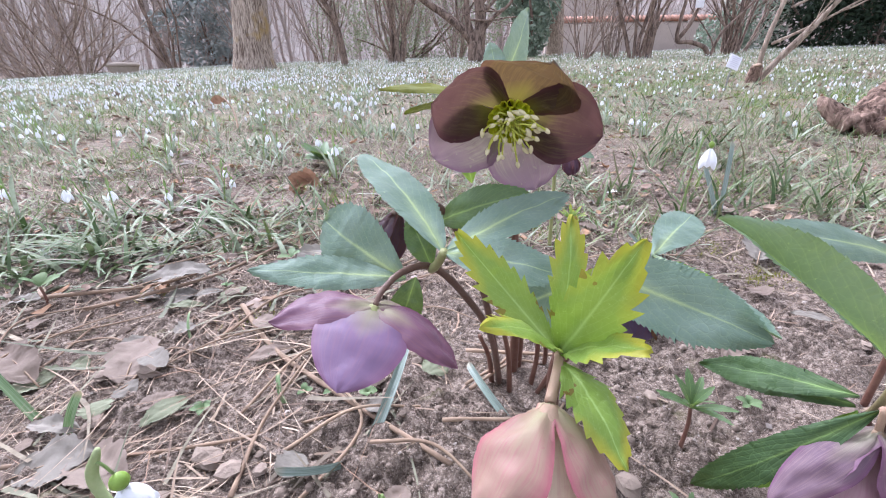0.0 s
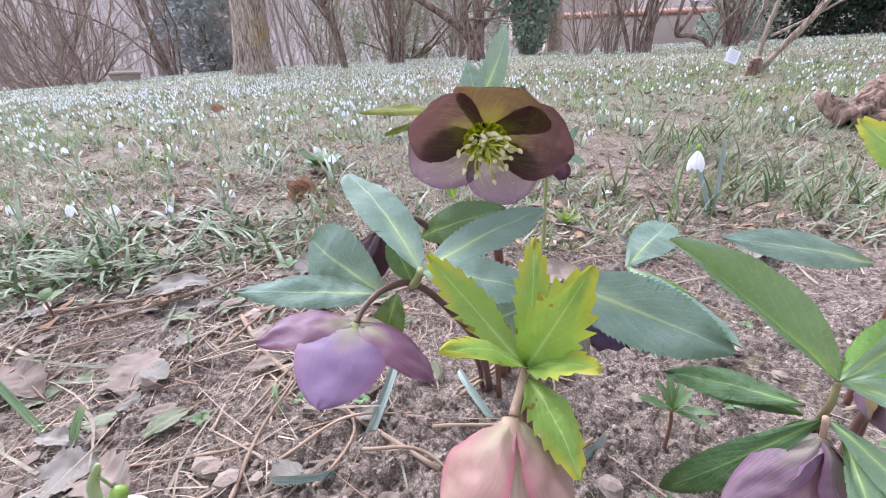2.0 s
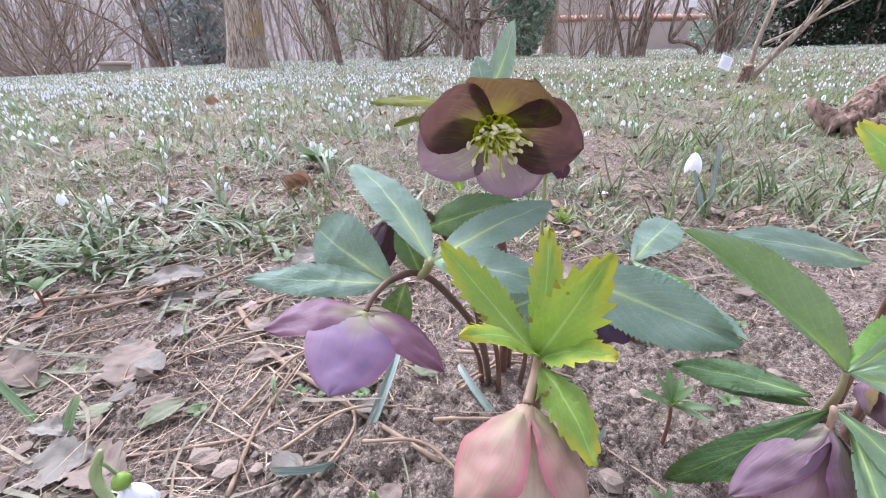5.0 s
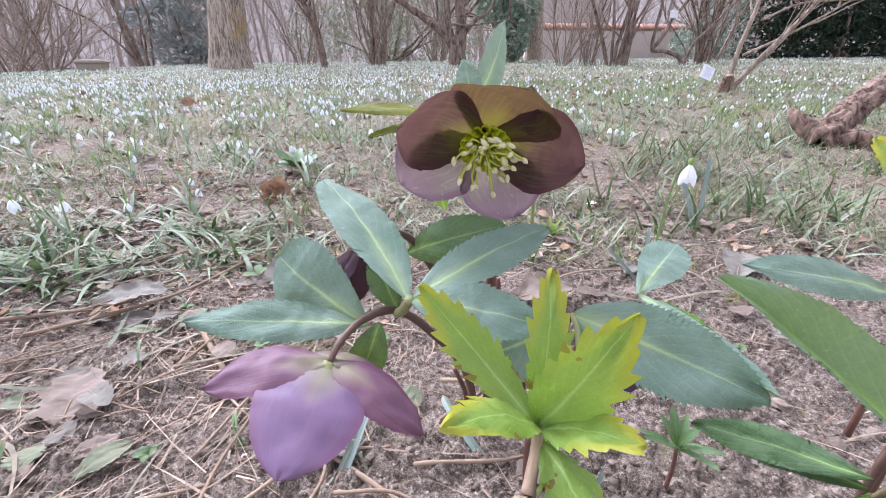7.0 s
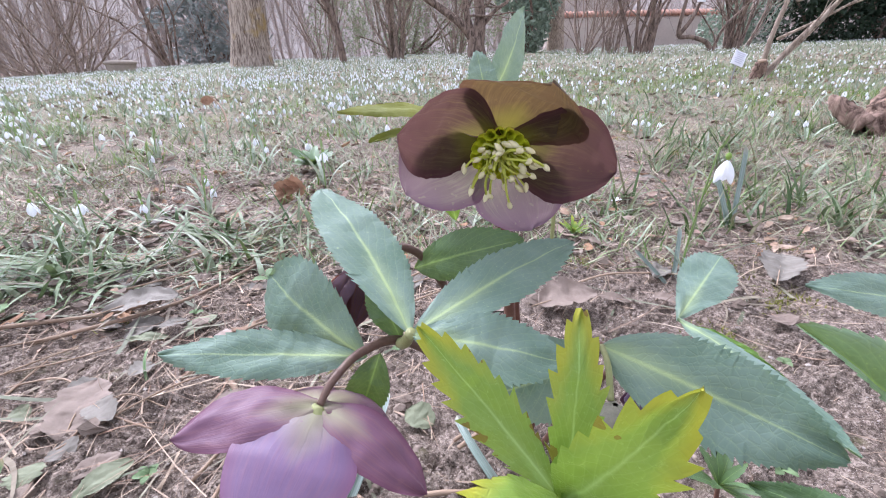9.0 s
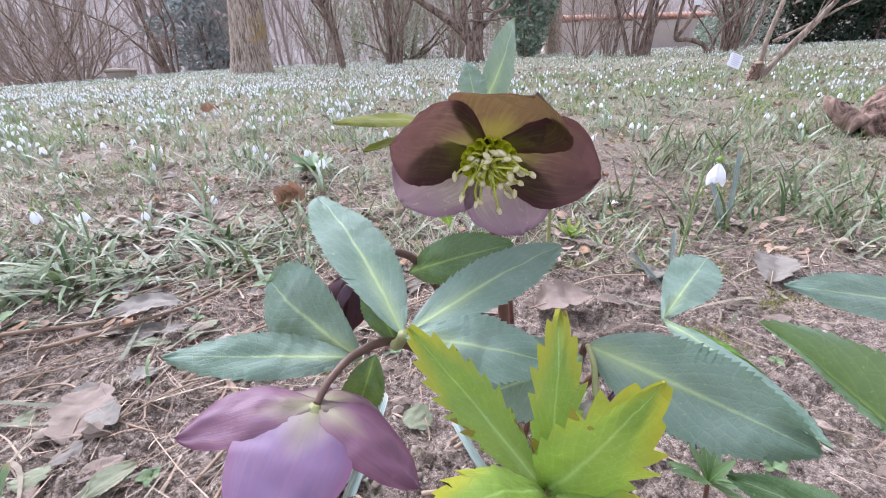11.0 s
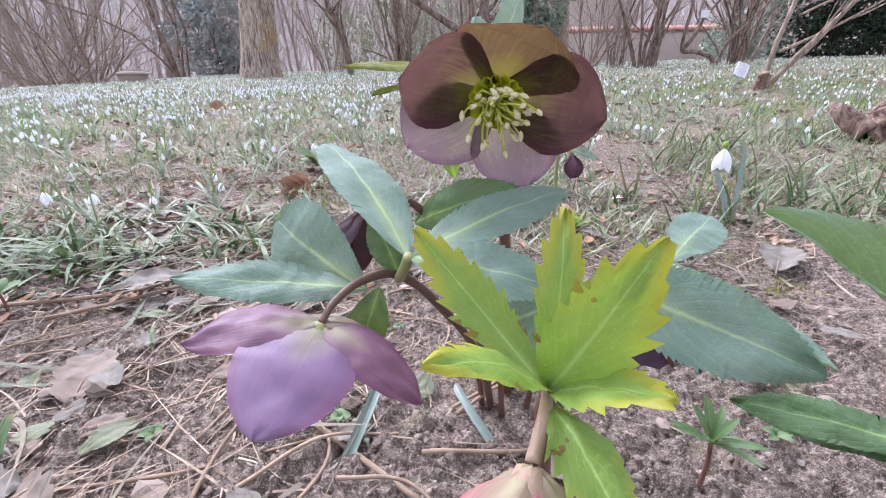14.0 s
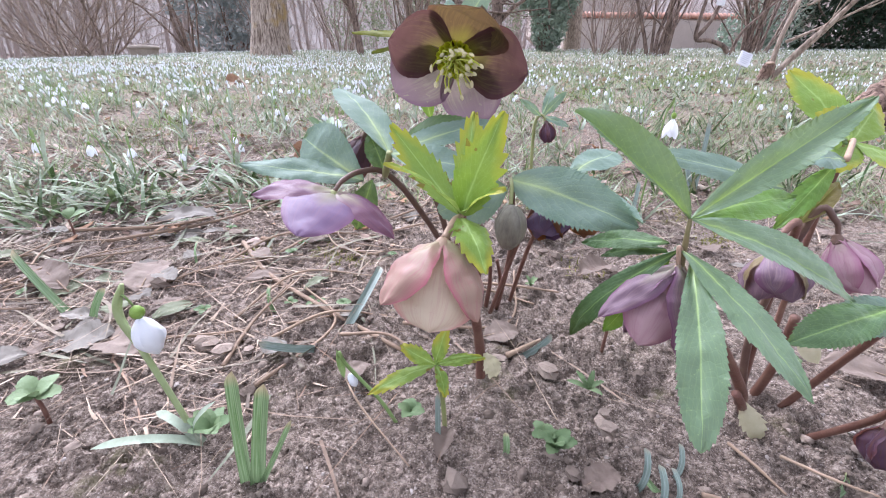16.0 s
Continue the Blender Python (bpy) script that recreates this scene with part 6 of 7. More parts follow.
shoots(0.060, 0.095, "tiny pinkish shoot tip breaking the soil", [(0.0600, 0.0950, 0.0605, 0.0952, 0.012, 0.0035)])
shoots(0.030, 0.093, "thin upright bluish strap leaf", [(0.0301, 0.0932, 0.0296, 0.0950, 0.034, 0.0028)])
shoots(0.112, 0.077, "short bluish strap leaves in bare soil", [(0.1112, 0.0771, 0.1185, 0.0860, 0.016, 0.0042), (0.1279, 0.0831, 0.1350, 0.0900, 0.015, 0.0038)])
shoots(0.128, 0.074, "flat yellow-green shoot on the soil", [(0.1290, 0.0725, 0.1180, 0.0800, 0.006, 0.0032), (0.1290, 0.0725, 0.1215, 0.0745, 0.005, 0.0026), (0.1300, 0.0730, 0.1480, 0.0720, 0.007, 0.0022)])
shoots(0.190, 0.082, "small oval green leaf on the soil", [(0.1863, 0.0816, 0.2030, 0.0840, 0.008, 0.0060)])


def seedling(x, y, label, height, leaves, L, w, mat=None, name="seedling", stem=True, tilt=0.6, seed=0, centre=None):
    rng = np.random.default_rng(seed)
    z = gz(x, y)
    root = thing(name, (x, y, z), label, "seedling")
    top = Vector(centre) if centre else Vector((x, y, z + height))
    if stem:
        part("stem", stem_geo([(x, y, z - 0.006), (x + 0.001, y, z + height * 0.5), top], 0.0011, 0.0009), STEM_RED, root)
    for i in range(leaves):
        a = 2 * math.pi * i / leaves + float(rng.uniform(-0.3, 0.3))
        d = Vector((math.cos(a), math.sin(a), tilt * float(rng.uniform(0.2, 1.4)))).normalized()
        g = Geo()
        blade(g, top, top + d * L * float(rng.uniform(0.7, 1.1)), Vector((-d.x * 0.5, -d.y * 0.5 - 0.3, 1)), w, arch=0.0015, fold=0.15, teeth=6, bite=0.25, nu=14, nv=4, seed=i + seed)
        part("leaf", g, mat or LEAF_GREEN, root)
    return root


seedling(-0.160, 0.100, "pale green round-leaved rosette among dead leaves", 0.018, 7, 0.012, 0.008, HERB_PALE, seed=31, tilt=0.6)
seedling(0.127, 0.167, "hellebore seedling with narrow fresh green leaflets", 0.024, 11, 0.021, 0.0040, LEAF_DEEP, seed=1, tilt=1.1)
seedling(0.081, 0.088, "low rosette of small green leaves", 0.006, 9, 0.010, 0.006, HERB, stem=False, seed=2, tilt=0.9)
seedling(0.078, 0.094, "low rosette of small green leaves", 0.006, 6, 0.007, 0.005, HERB, stem=False, seed=12, tilt=0.9)
seedling(0.016, 0.108, "low rosette of small green leaves", 0.006, 8, 0.008, 0.005, HERB, stem=False, seed=3, tilt=0.9)
seedling(-0.074, 0.093, "low rosette of small green leaves", 0.008, 9, 0.011, 0.006, HERB, stem=False, seed=4, tilt=0.7)
young = thing("seedling", (0.0335, 0.1015, gz(0.0335, 0.1015)), "young hellebore shoot with yellow-green toothed leaflets", "seedling")
part("stem", stem_geo([(0.0335, 0.1015, -0.006), (0.0320, 0.1010, 0.022), (0.0285, 0.1000, 0.0450)], 0.0012, 0.0010), STEM_GREEN, young)
for tip, nrm, w in (((-0.0010, 0.0960, 0.0310), (-0.3, -0.5, 0.8), 0.0075), ((0.0130, 0.1040, 0.0520), (-0.2, -0.8, 0.5), 0.0075), ((0.0335, 0.1010, 0.0640), (-0.4, -0.9, 0.1), 0.0075), ((0.0500, 0.1020, 0.0480), (0.1, -0.5, 0.85), 0.0055), ((0.0330, 0.0900, 0.0360), (0.4, -0.6, 0.6), 0.0060)):
    leaf_part("leaf", young, LEAF_YELLOW, (0.0285, 0.1000, 0.0452), tip, nrm, w, teeth=7, bite=0.35)
seedling(0.106, 0.125, "tiny green grassy seedling", 0.004, 6, 0.011, 0.003, HERB, stem=False, seed=6, tilt=1.2)
seedling(0.094, 0.235, "tiny yellow-green seedling in soil", 0.004, 5, 0.009, 0.003, HERB, stem=False, seed=7, tilt=1.2)
seedling(-0.211, 0.770, "clump of broad fresh green leaves", 0.010, 24, 0.046, 0.016, LEAF_DEEP, stem=False, seed=8, tilt=0.7)
seedling(0.165, 0.500, "tuft of yellow-green moss-like leaves", 0.005, 14, 0.022, 0.004, LEAF_YELLOW, stem=False, seed=9, tilt=0.9)
seedling(-0.330, 0.315, "small round bright green leaf pair", 0.020, 3, 0.018, 0.011, HERB, seed=10, tilt=1.0)
seedling(-0.145, 0.385, "small fresh green leaf pair", 0.006, 3, 0.014, 0.007, HERB, stem=False, seed=11, tilt=0.8)
seedling(-0.04, 0.20, "tiny green round-leaved seedling", 0.004, 4, 0.006, 0.005, HERB, stem=False, seed=14, tilt=0.4)
seedling(-0.105, 0.28, "tiny green round-leaved seedling", 0.004, 4, 0.007, 0.005, HERB, stem=False, seed=15, tilt=0.5)
for i in range(26):
    x, y = float(sd_rng.uniform(-0.35, 0.40)), float(sd_rng.uniform(0.10, 0.60))
    seedling(x, y, "tiny green round-leaved seedling", 0.003, int(sd_rng.integers(3, 6)), float(sd_rng.uniform(0.004, 0.010)), 0.004, HERB, stem=False, seed=100 + i, tilt=0.5)
seedling(0.245, 0.60, "fallen white snowdrop petal", 0.002, 1, 0.018, 0.008, PETAL_WHITE, stem=False, seed=17, tilt=0.2, name="fallen_petal")
g = Geo()
blade(g, (0.0525, 0.1300, 0.0290), (0.0585, 0.1240, 0.0190), (0.4, -0.9, 0.3), 0.0095, cup=-0.6, fold=0.3, prof=sepal_profile, nu=16, nv=8, arch=0.003, teeth=5, bite=0.5, ripple=0.001)
part("sheath", g, PALE_SHEATH, hellebore, "pale papery sheath on the stem")


# ---------------------------------------------------------------- twigs, dead leaves
def twig(ctrl, r, label="dry pale twig lying on the soil"):
    pts = [(x, y, gz(x, y) + z) for x, y, z in ctrl]
    root = thing("twig", pts[0], label, "twig", "twigs on the soil")
    part("rod", stem_geo(pts, r, r * 0.6, 8, 7, 0.25), TWIG, root)


twig([(-0.160, 0.305, 0.004), (-0.115, 0.250, 0.003), (-0.060, 0.205, 0.003), (0.008, 0.152, 0.002)], 0.0022)
twig([(-0.094, 0.140, 0.002), (-0.096, 0.185, 0.003), (-0.086, 0.232, 0.004)], 0.0013)
twig([(-0.30, 0.31, 0.004), (-0.21, 0.36, 0.008), (-0.155, 0.45, 0.012), (-0.12, 0.49, 0.006)], 0.0018, "curved grey twig lying on the soil")
twig([(-0.34, 0.32, 0.003), (-0.26, 0.355, 0.004), (-0.215, 0.40, 0.003)], 0.0020, "dark twig lying on the soil")
twig([(-0.22, 0.16, 0.003), (-0.12, 0.172, 0.004), (-0.04, 0.196, 0.003)], 0.0012)
twig([(0.068, 0.155, 0.003), (0.090, 0.170, 0.003)], 0.0017, "short pale broken twig")
twig([(0.02, 0.245, 0.006), (0.075, 0.232, 0.006), (0.115, 0.232, 0.003)], 0.0014, "thin reddish dry twig")
twig([(0.10, 0.36, 0.002), (0.17, 0.40, 0.004), (0.26, 0.39, 0.002)], 0.0012)
twig([(-0.05, 0.42, 0.002), (-0.11, 0.36, 0.004), (-0.16, 0.30, 0.003)], 0.0012)
twig([(0.14, 0.075, 0.002), (0.17, 0.065, 0.002)], 0.0012)
twig([(0.1668, 0.1025, 0.002), (0.1700, 0.0880, 0.003), (0.1733, 0.0747, 0.002)], 0.0009)
twig([(0.1830, 0.0930, 0.002), (0.1960, 0.0800, 0.003), (0.2090, 0.0740, 0.002)], 0.0008)
tw = np.random.default_rng(77)
for i in range(46):
    x, y = float(tw.uniform(-0.34, 0.05)), float(tw.uniform(0.11, 0.45))
    a = float(tw.normal(0.7, 0.7))
    L = float(tw.uniform(0.04, 0.13))
    b = float(tw.normal(0, 0.02))
    twig([(x, y, 0.002), (x + L / 2 * math.cos(a) - b * math.sin(a), y + L / 2 * math.sin(a) + b * math.cos(a), float(tw.uniform(0.002, 0.010))), (x + L * math.cos(a), y + L * math.sin(a), 0.003)], float(tw.uniform(0.0006, 0.0013)))


def dead_leaf(x, y, L, w, turn, label, mat, curl=0.3, seed=0, lift=0.004, lobes=6):
    z = gz(x, y) + lift
    root = thing("dead_leaf", (x, y, z), label, "dead leaf", "dead leaves on the soil")
    d = Vector((math.cos(turn), math.sin(turn), 0.08))
    g = Geo()
    blade(g, Vector((x, y, z)) - d * L / 2, Vector((x, y, z)) + d * L / 2, (0.1 * math.sin(seed), -0.15, 1), w, arch=L * 0.06, cup=curl, fold=0.1, prof=lambda u: leaf_profile(u, 0.5, 0.7) * (1 + 0.04 * math.sin(u * lobes * 6.28) + 0.25 * noise.noise(Vector((u * 9, seed * 2.3, 0))) + 0.16 * noise.noise(Vector((u * 31, seed * 1.3, 4)))), nu=40, nv=12, ripple=L * 0.05, seed=seed)
    part("blade", g, mat, root)
    A, B2 = Vector((x, y, z)) - d * L * 0.62, Vector((x, y, z)) + d * L * 0.35
    part("midrib", stem_geo([A, (A + B2) / 2 + Vector((0, 0, L * 0.05)), B2], L * 0.012, L * 0.005, 4, 5), TWIG, root)


dead_leaf(-0.205, 0.240, 0.050, 0.030, 1.9, "large flat pinkish brown dead leaf", DRY_LEAF, 0.1, 1)
dead_leaf(-0.190, 0.158, 0.034, 0.026, 0.4, "grey-brown lobed dead leaf", GREY_LEAF, 0.1, 2)
dead_leaf(-0.281, 0.235, 0.055, 0.026, 2.6, "pinkish dead leaf with a purple rib", DRY_LEAF, 0.3, 3)
dead_leaf(0.150, 0.262, 0.030, 0.022, 0.5, "pale pinkish round dead leaf", DRY_LEAF, 0.4, 4, 0.008, 0)
dead_leaf(0.115, 0.345, 0.050, 0.035, 0.2, "pale pink dead leaf", DRY_LEAF, 0.3, 5, 0.008, 0)
def crumpled_leaf(x, y, size):
    z = gz(x, y)
    root = thing("dead_leaf", (x, y, z), "curled red-brown dead leaf among grass", "dead leaf", "dead leaves on the soil")
    for dx, dz, tx, tz, nrm, w in ((-0.45, 0.15, 0.45, 0.55, (0.1, -0.8, 0.6), 0.75), (-0.2, 0.6, 0.5, 0.25, (0.4, -0.5, 0.8), 0.6), (-0.4, 0.5, 0.1, 0.1, (-0.5, -0.8, 0.2), 0.5)):
        g = Geo()
        blade(g, (x + dx * size, y, z + dz * size), (x + tx * size, y - 0.2 * size, z + tz * size), nrm, size * w, arch=size * 0.16, cup=0.9, fold=0.2, prof=lambda u: leaf_profile(u, 0.5, 0.6) * (1 + 0.3 * noise.noise(Vector((u * 9, dx * 20, 0)))), nu=24, nv=10, ripple=size * 0.14, seed=dx * 31)
        part("blade", g, BROWN_LEAF, root)


crumpled_leaf(-0.208, 0.640, 0.036)
dead_leaf(-0.235, 0.345, 0.055, 0.026, 0.4, "grey-green withered leaf on bare soil", GREY_LEAF, 0.2, 7, 0.014)
dead_leaf(-0.13, 0.40, 0.050, 0.028, 1.2, "flat dark grey dead leaf", GREY_LEAF, 0.2, 8)
dead_leaf(-0.165, 0.155, 0.040, 0.024, -0.5, "small brown dead leaf", DRY_LEAF, 0.3, 9)
dead_leaf(0.330, 0.40, 0.060, 0.035, 0.9, "dark dead leaf among grass", GREY_LEAF, 0.2, 10)
dead_leaf(-0.350, 0.60, 0.070, 0.030, 0.6, "pinkish flat piece of bark", DRY_LEAF, 0.1, 11)
dl = np.random.default_rng(88)
for i in range(44):
    x, y = float(dl.uniform(-0.5, 0.5)), float(dl.uniform(0.13, 0.80))
    if -0.02 < x < 0.2 and y < 0.2:
        continue
    dead_leaf(x, y, float(dl.uniform(0.014, 0.04)), float(dl.uniform(0.009, 0.021)), float(dl.uniform(0, 6.28)), "small crumpled dead leaf on the soil", (DRY_LEAF, GREY_LEAF, DRY_LEAF)[i % 3], float(dl.uniform(0.0, 0.25)), 20 + i, 0.004, int(dl.integers(0, 5)))

for i in range(48):
    x, y = float(dl.uniform(-0.36, 0.0)), float(dl.uniform(0.12, 0.52))
    dead_leaf(x, y, float(dl.uniform(0.012, 0.034)), float(dl.uniform(0.008, 0.019)), float(dl.uniform(0, 6.28)), ("flat grey-brown dead leaf on the soil", "flat faded green dead leaf on the soil", "flat brown dead leaf on the soil")[i % 3], (GREY_LEAF, FADED_LEAF, DRY_LEAF)[i % 3], float(dl.uniform(0.0, 0.2)), 120 + i, 0.003, int(dl.integers(0, 5)))
dead_leaf(0.066, 0.176, 0.024, 0.018, 0.2, "small round pinkish dead leaf by the stems", DRY_LEAF, 0.1, 211, 0.006, 0)
dead_leaf(0.033, 0.090, 0.016, 0.009, 1.3, "pale dry husk on the soil", DRY_LEAF, 0.8, 212, 0.006, 0)
dead_leaf(0.098, 0.076, 0.018, 0.012, 0.4, "pale pinkish dead leaf scrap", DRY_LEAF, 0.2, 213, 0.004, 0)

# a brown seed head on a thin stalk in the lawn
seedhead = thing("seed_head", (-0.55, 1.18, gz(-0.55, 1.18)), "brown dead leaf on a thin bent stalk", "plant")
part("stalk", stem_geo([(-0.55, 1.18, gz(-0.55, 1.18) - 0.01), (-0.58, 1.24, 0.09), (-0.62, 1.28, 0.125)], 0.003, 0.002), TWIG, seedhead)
g = Geo()
blade(g, (-0.62, 1.28, 0.122), (-0.655, 1.27, 0.118), (0, -0.9, 0.3), 0.026, cup=0.4, nu=12, nv=6, ripple=0.006)
part("blade", g, BROWN_LEAF, seedhead)


# ---------------------------------------------------------------- grass, straw, clods and the carpet of snowdrops
def ground_of(xy):
    return np.array([gz(float(x), float(y)) for x, y in xy])


def ribbons(xy, az, length, width, up, droop, rng, levels=4, base_z=None):
    """Curved blades from roots xy: three steps each, bending over."""
    n = len(xy)
    z = ground_of(xy) if base_z is None else base_z
    d = np.stack([np.cos(az), np.sin(az), np.zeros(n)], 1)
    s = np.stack([-np.sin(az), np.cos(az), np.zeros(n)], 1)
    root = np.stack([xy[:, 0], xy[:, 1], z - 0.004], 1)
    v = np.empty((n, levels, 2, 3))
    sway = rng.normal(0, 0.22, n) * length
    for k in range(levels):
        t = k / (levels - 1)
        out = length * (np.cos(up) * t + 0.45 * droop * t * t)
        hgt = length * (np.sin(up) * t - 0.55 * droop * t * t)
        hgt = np.maximum(hgt, 0.0015 + 0.002 * t)
        c = root + d * out[:, None] + s * (sway * t * t)[:, None] + np.array((0, 0, 1)) * hgt[:, None]
        w = width * (1 - t) ** 0.5 * 0.5 if k < levels - 1 else width * 0.06
        v[:, k, 0] = c - s * w[:, None]
        v[:, k, 1] = c + s * w[:, None]
    o = (np.arange(n) * levels * 2)[:, None]
    f = np.stack([np.stack([o[:, 0] + 2 * k, o[:, 0] + 2 * k + 1, o[:, 0] + 2 * k + 3, o[:, 0] + 2 * k + 2], 1) for k in range(levels - 1)], 1).reshape(-1, 4)
    return v.reshape(-1, 3), f


def field(n, y0, y1, half, rng, power=1.0, keep=None):
    """Roots over a wedge of lawn that widens away from the path."""
    y = y0 + (y1 - y0) * rng.uniform(0, 1, n) ** power
    x = rng.uniform(-1, 1, n) * (half * y + 0.25) * (1 + 0.6 * rng.uniform(0, 1, n) ** 6)
    xy = np.stack([x, y], 1)
    return xy if keep is None else xy[keep(x, y, rng)]


def patchy(scale, level, seed):
    def keep(x, y, rng):
        k = np.array([noise.noise(Vector((float(a) * scale, float(b) * scale, seed))) for a, b in zip(x, y)])
        return k + rng.normal(0, 0.12, len(x)) > level
    return keep


def tufts(centres, per, spread_r, rng):
    c = np.repeat(centres, per, 0)
    return c + rng.normal(0, spread_r, c.shape)


rng = np.random.default_rng(101)


def bare(x, y):
    """True on the bare soil round the hellebores."""
    return (np.hypot((x - 0.08) / 0.24, (y - 0.20) / 0.22) < 1) | (y < 0.13)


# tufts of strap leaves, thick near the dead leaves, then scattered over the lawn
def low(xy, dense):
    """Thins out what would stand on the bare soil and in the hollows between the tufts."""
    k = np.array([noise.noise(Vector((float(a) * 4.5, float(b) * 4.5, 5))) for a, b in xy])
    return xy[(k + rng.normal(0, 0.10, len(xy)) > dense) & ~bare(xy[:, 0], xy[:, 1])]


THICK = np.array([(-0.37, 0.373), (-0.35, 0.40), (-0.40, 0.36), (-0.33, 0.42), (-0.43, 0.40), (-0.30, 0.45), (-0.24, 0.50), (-0.26, 0.52), (-0.47, 0.42), (-0.38, 0.46), (-0.20, 0.45), (-0.52, 0.46), (-0.44, 0.52), (-0.36, 0.55), (-0.17, 0.52), (-0.60, 0.52)])
STAND = np.concatenate([np.stack([rng.uniform(0.2, 1.0, 26), rng.uniform(0.46, 1.05, 26)], 1), np.array([(0.36, 0.52), (0.41, 0.55), (0.46, 0.50), (0.33, 0.58), (0.30, 0.50), (0.50, 0.60), (0.56, 0.52), (0.27, 0.62), (0.62, 0.64)])])
wide = low(np.stack([rng.uniform(-0.95, 0.95, 560), rng.uniform(0.40, 1.0, 560)], 1), -0.02)
past = low(field(3600, 0.9, 3.4, 1.15, rng, 0.8), -0.16)
near_xy, stand_xy = tufts(THICK, 36, 0.024, rng), tufts(STAND, 14, 0.012, rng)
wide_xy, past_xy = tufts(wide, 8, 0.014, rng), tufts(past, 7, 0.020, rng)
meshes = []
for xy, lo, hi, w0, w1, up0, up1, d0, d1, steps in ((near_xy, 0.030, 0.085, 0.0032, 0.0066, 0.25, 1.2, 0.3, 1.0, 7), (stand_xy, 0.035, 0.085, 0.0026, 0.0052, 0.7, 1.4, 0.1, 0.8, 7),
                                                   (wide_xy, 0.022, 0.060, 0.0020, 0.0048, 0.15, 1.25, 0.2, 1.0, 6), (past_xy, 0.025, 0.065, 0.0028, 0.0055, 0.2, 1.25, 0.1, 0.9, 4)):
    n = len(xy)
    meshes.append(ribbons(xy, rng.uniform(0, 6.28, n), rng.uniform(lo, hi, n), rng.uniform(w0, w1, n), rng.uniform(up0, up1, n), rng.uniform(d0, d1, n), rng, steps))
for name, mat, group in (("grass_tufts", TUFT_LEAF, meshes[:2]), ("lawn_tufts", SD_LEAF, meshes[2:])):
    vg = np.concatenate([v for v, f in group])
    fg = np.concatenate([f + o for (v, f), o in zip(group, np.cumsum([0] + [len(v) for v, f in group[:-1]]))])
    stuff(name, vg, fg, mat, "green strap leaves in thick tufts" if mat is TUFT_LEAF else "grey-green strap leaves in loose tufts", "grass")
xy = np.concatenate([low(field(72000, 0.42, 3.8, 1.15, rng, 0.95), -0.28), low(field(20000, 0.42, 1.3, 1.15, rng, 0.9), -0.15)])
n = len(xy)
vg, fg = ribbons(xy, rng.uniform(0, 6.28, n), 0.012 + 0.040 * rng.uniform(0, 1, n) ** 1.5, rng.uniform(0.0010, 0.0028, n) + 0.0006 * np.clip(xy[:, 1] - 0.7, 0, 2), rng.uniform(0.1, 1.3, n), rng.uniform(0.0, 0.7, n), rng, 3)
stuff("lawn_grass", vg, fg, GRASS, "thin short spring grass, green and yellowish", "grass")
# fresh green patches
spots = np.concatenate([np.array([(-0.62, 0.86), (-0.58, 0.90), (-0.24, 1.12), (-0.70, 1.35), (-1.0, 1.2), (0.52, 1.5), (0.95, 1.35), (1.05, 1.45), (0.40, 0.62), (-0.16, 0.60)]), field(60, 1.2, 3.2, 1.1, rng, 0.8), np.stack([rng.uniform(0.4, 2.6, 90), rng.uniform(1.5, 3.2, 90)], 1)])
xy = tufts(spots, 60, 0.038, rng)
n = len(xy)
vg, fg = ribbons(xy, rng.uniform(0, 6.28, n), rng.uniform(0.018, 0.050, n), rng.uniform(0.0012, 0.0026, n), rng.uniform(0.6, 1.4, n), rng.uniform(0.0, 0.6, n), rng)
stuff("fresh_grass", vg, fg, FRESH_GRASS, "patches of fresh yellow-green grass", "grass")
MOSS = mixed_mat("moss", [(0.13, 0.135, 0.030), (0.24, 0.24, 0.055), (0.34, 0.33, 0.10)], 200, 0.8, 0.1, 0.2)
spots = np.concatenate([np.array([(-0.080, 0.300), (-0.060, 0.285), (0.150, 0.275), (0.290, 0.345), (0.315, 0.360), (0.235, 0.420), (-0.550, 0.720), (-0.530, 0.730), (0.120, 0.470)]), np.stack([rng.uniform(-0.6, 0.6, 46), rng.uniform(0.28, 1.2, 46)], 1)])
xy = tufts(spots, 90, 0.010, rng)
n = len(xy)
vg, fg = ribbons(xy, rng.uniform(0, 6.28, n), rng.uniform(0.003, 0.008, n), rng.uniform(0.0007, 0.0014, n), rng.uniform(0.5, 1.5, n), rng.uniform(0.0, 0.5, n), rng, 3)
vg[:, 2] += 0.003
stuff("moss", vg, fg, MOSS, "small yellowish cushions of moss on the soil", "moss")
xy = field(26000, 3.2, 12.0, 1.15, rng, 0.9)
n = len(xy)
vg, fg = ribbons(xy, rng.uniform(0, 6.28, n), rng.uniform(0.04, 0.10, n), rng.uniform(0.005, 0.011, n), rng.uniform(0.3, 1.3, n), rng.uniform(0.1, 0.9, n), rng, 3)
stuff("far_grass", vg, fg, SD_LEAF, "grass and leaves of the far lawn", "grass")
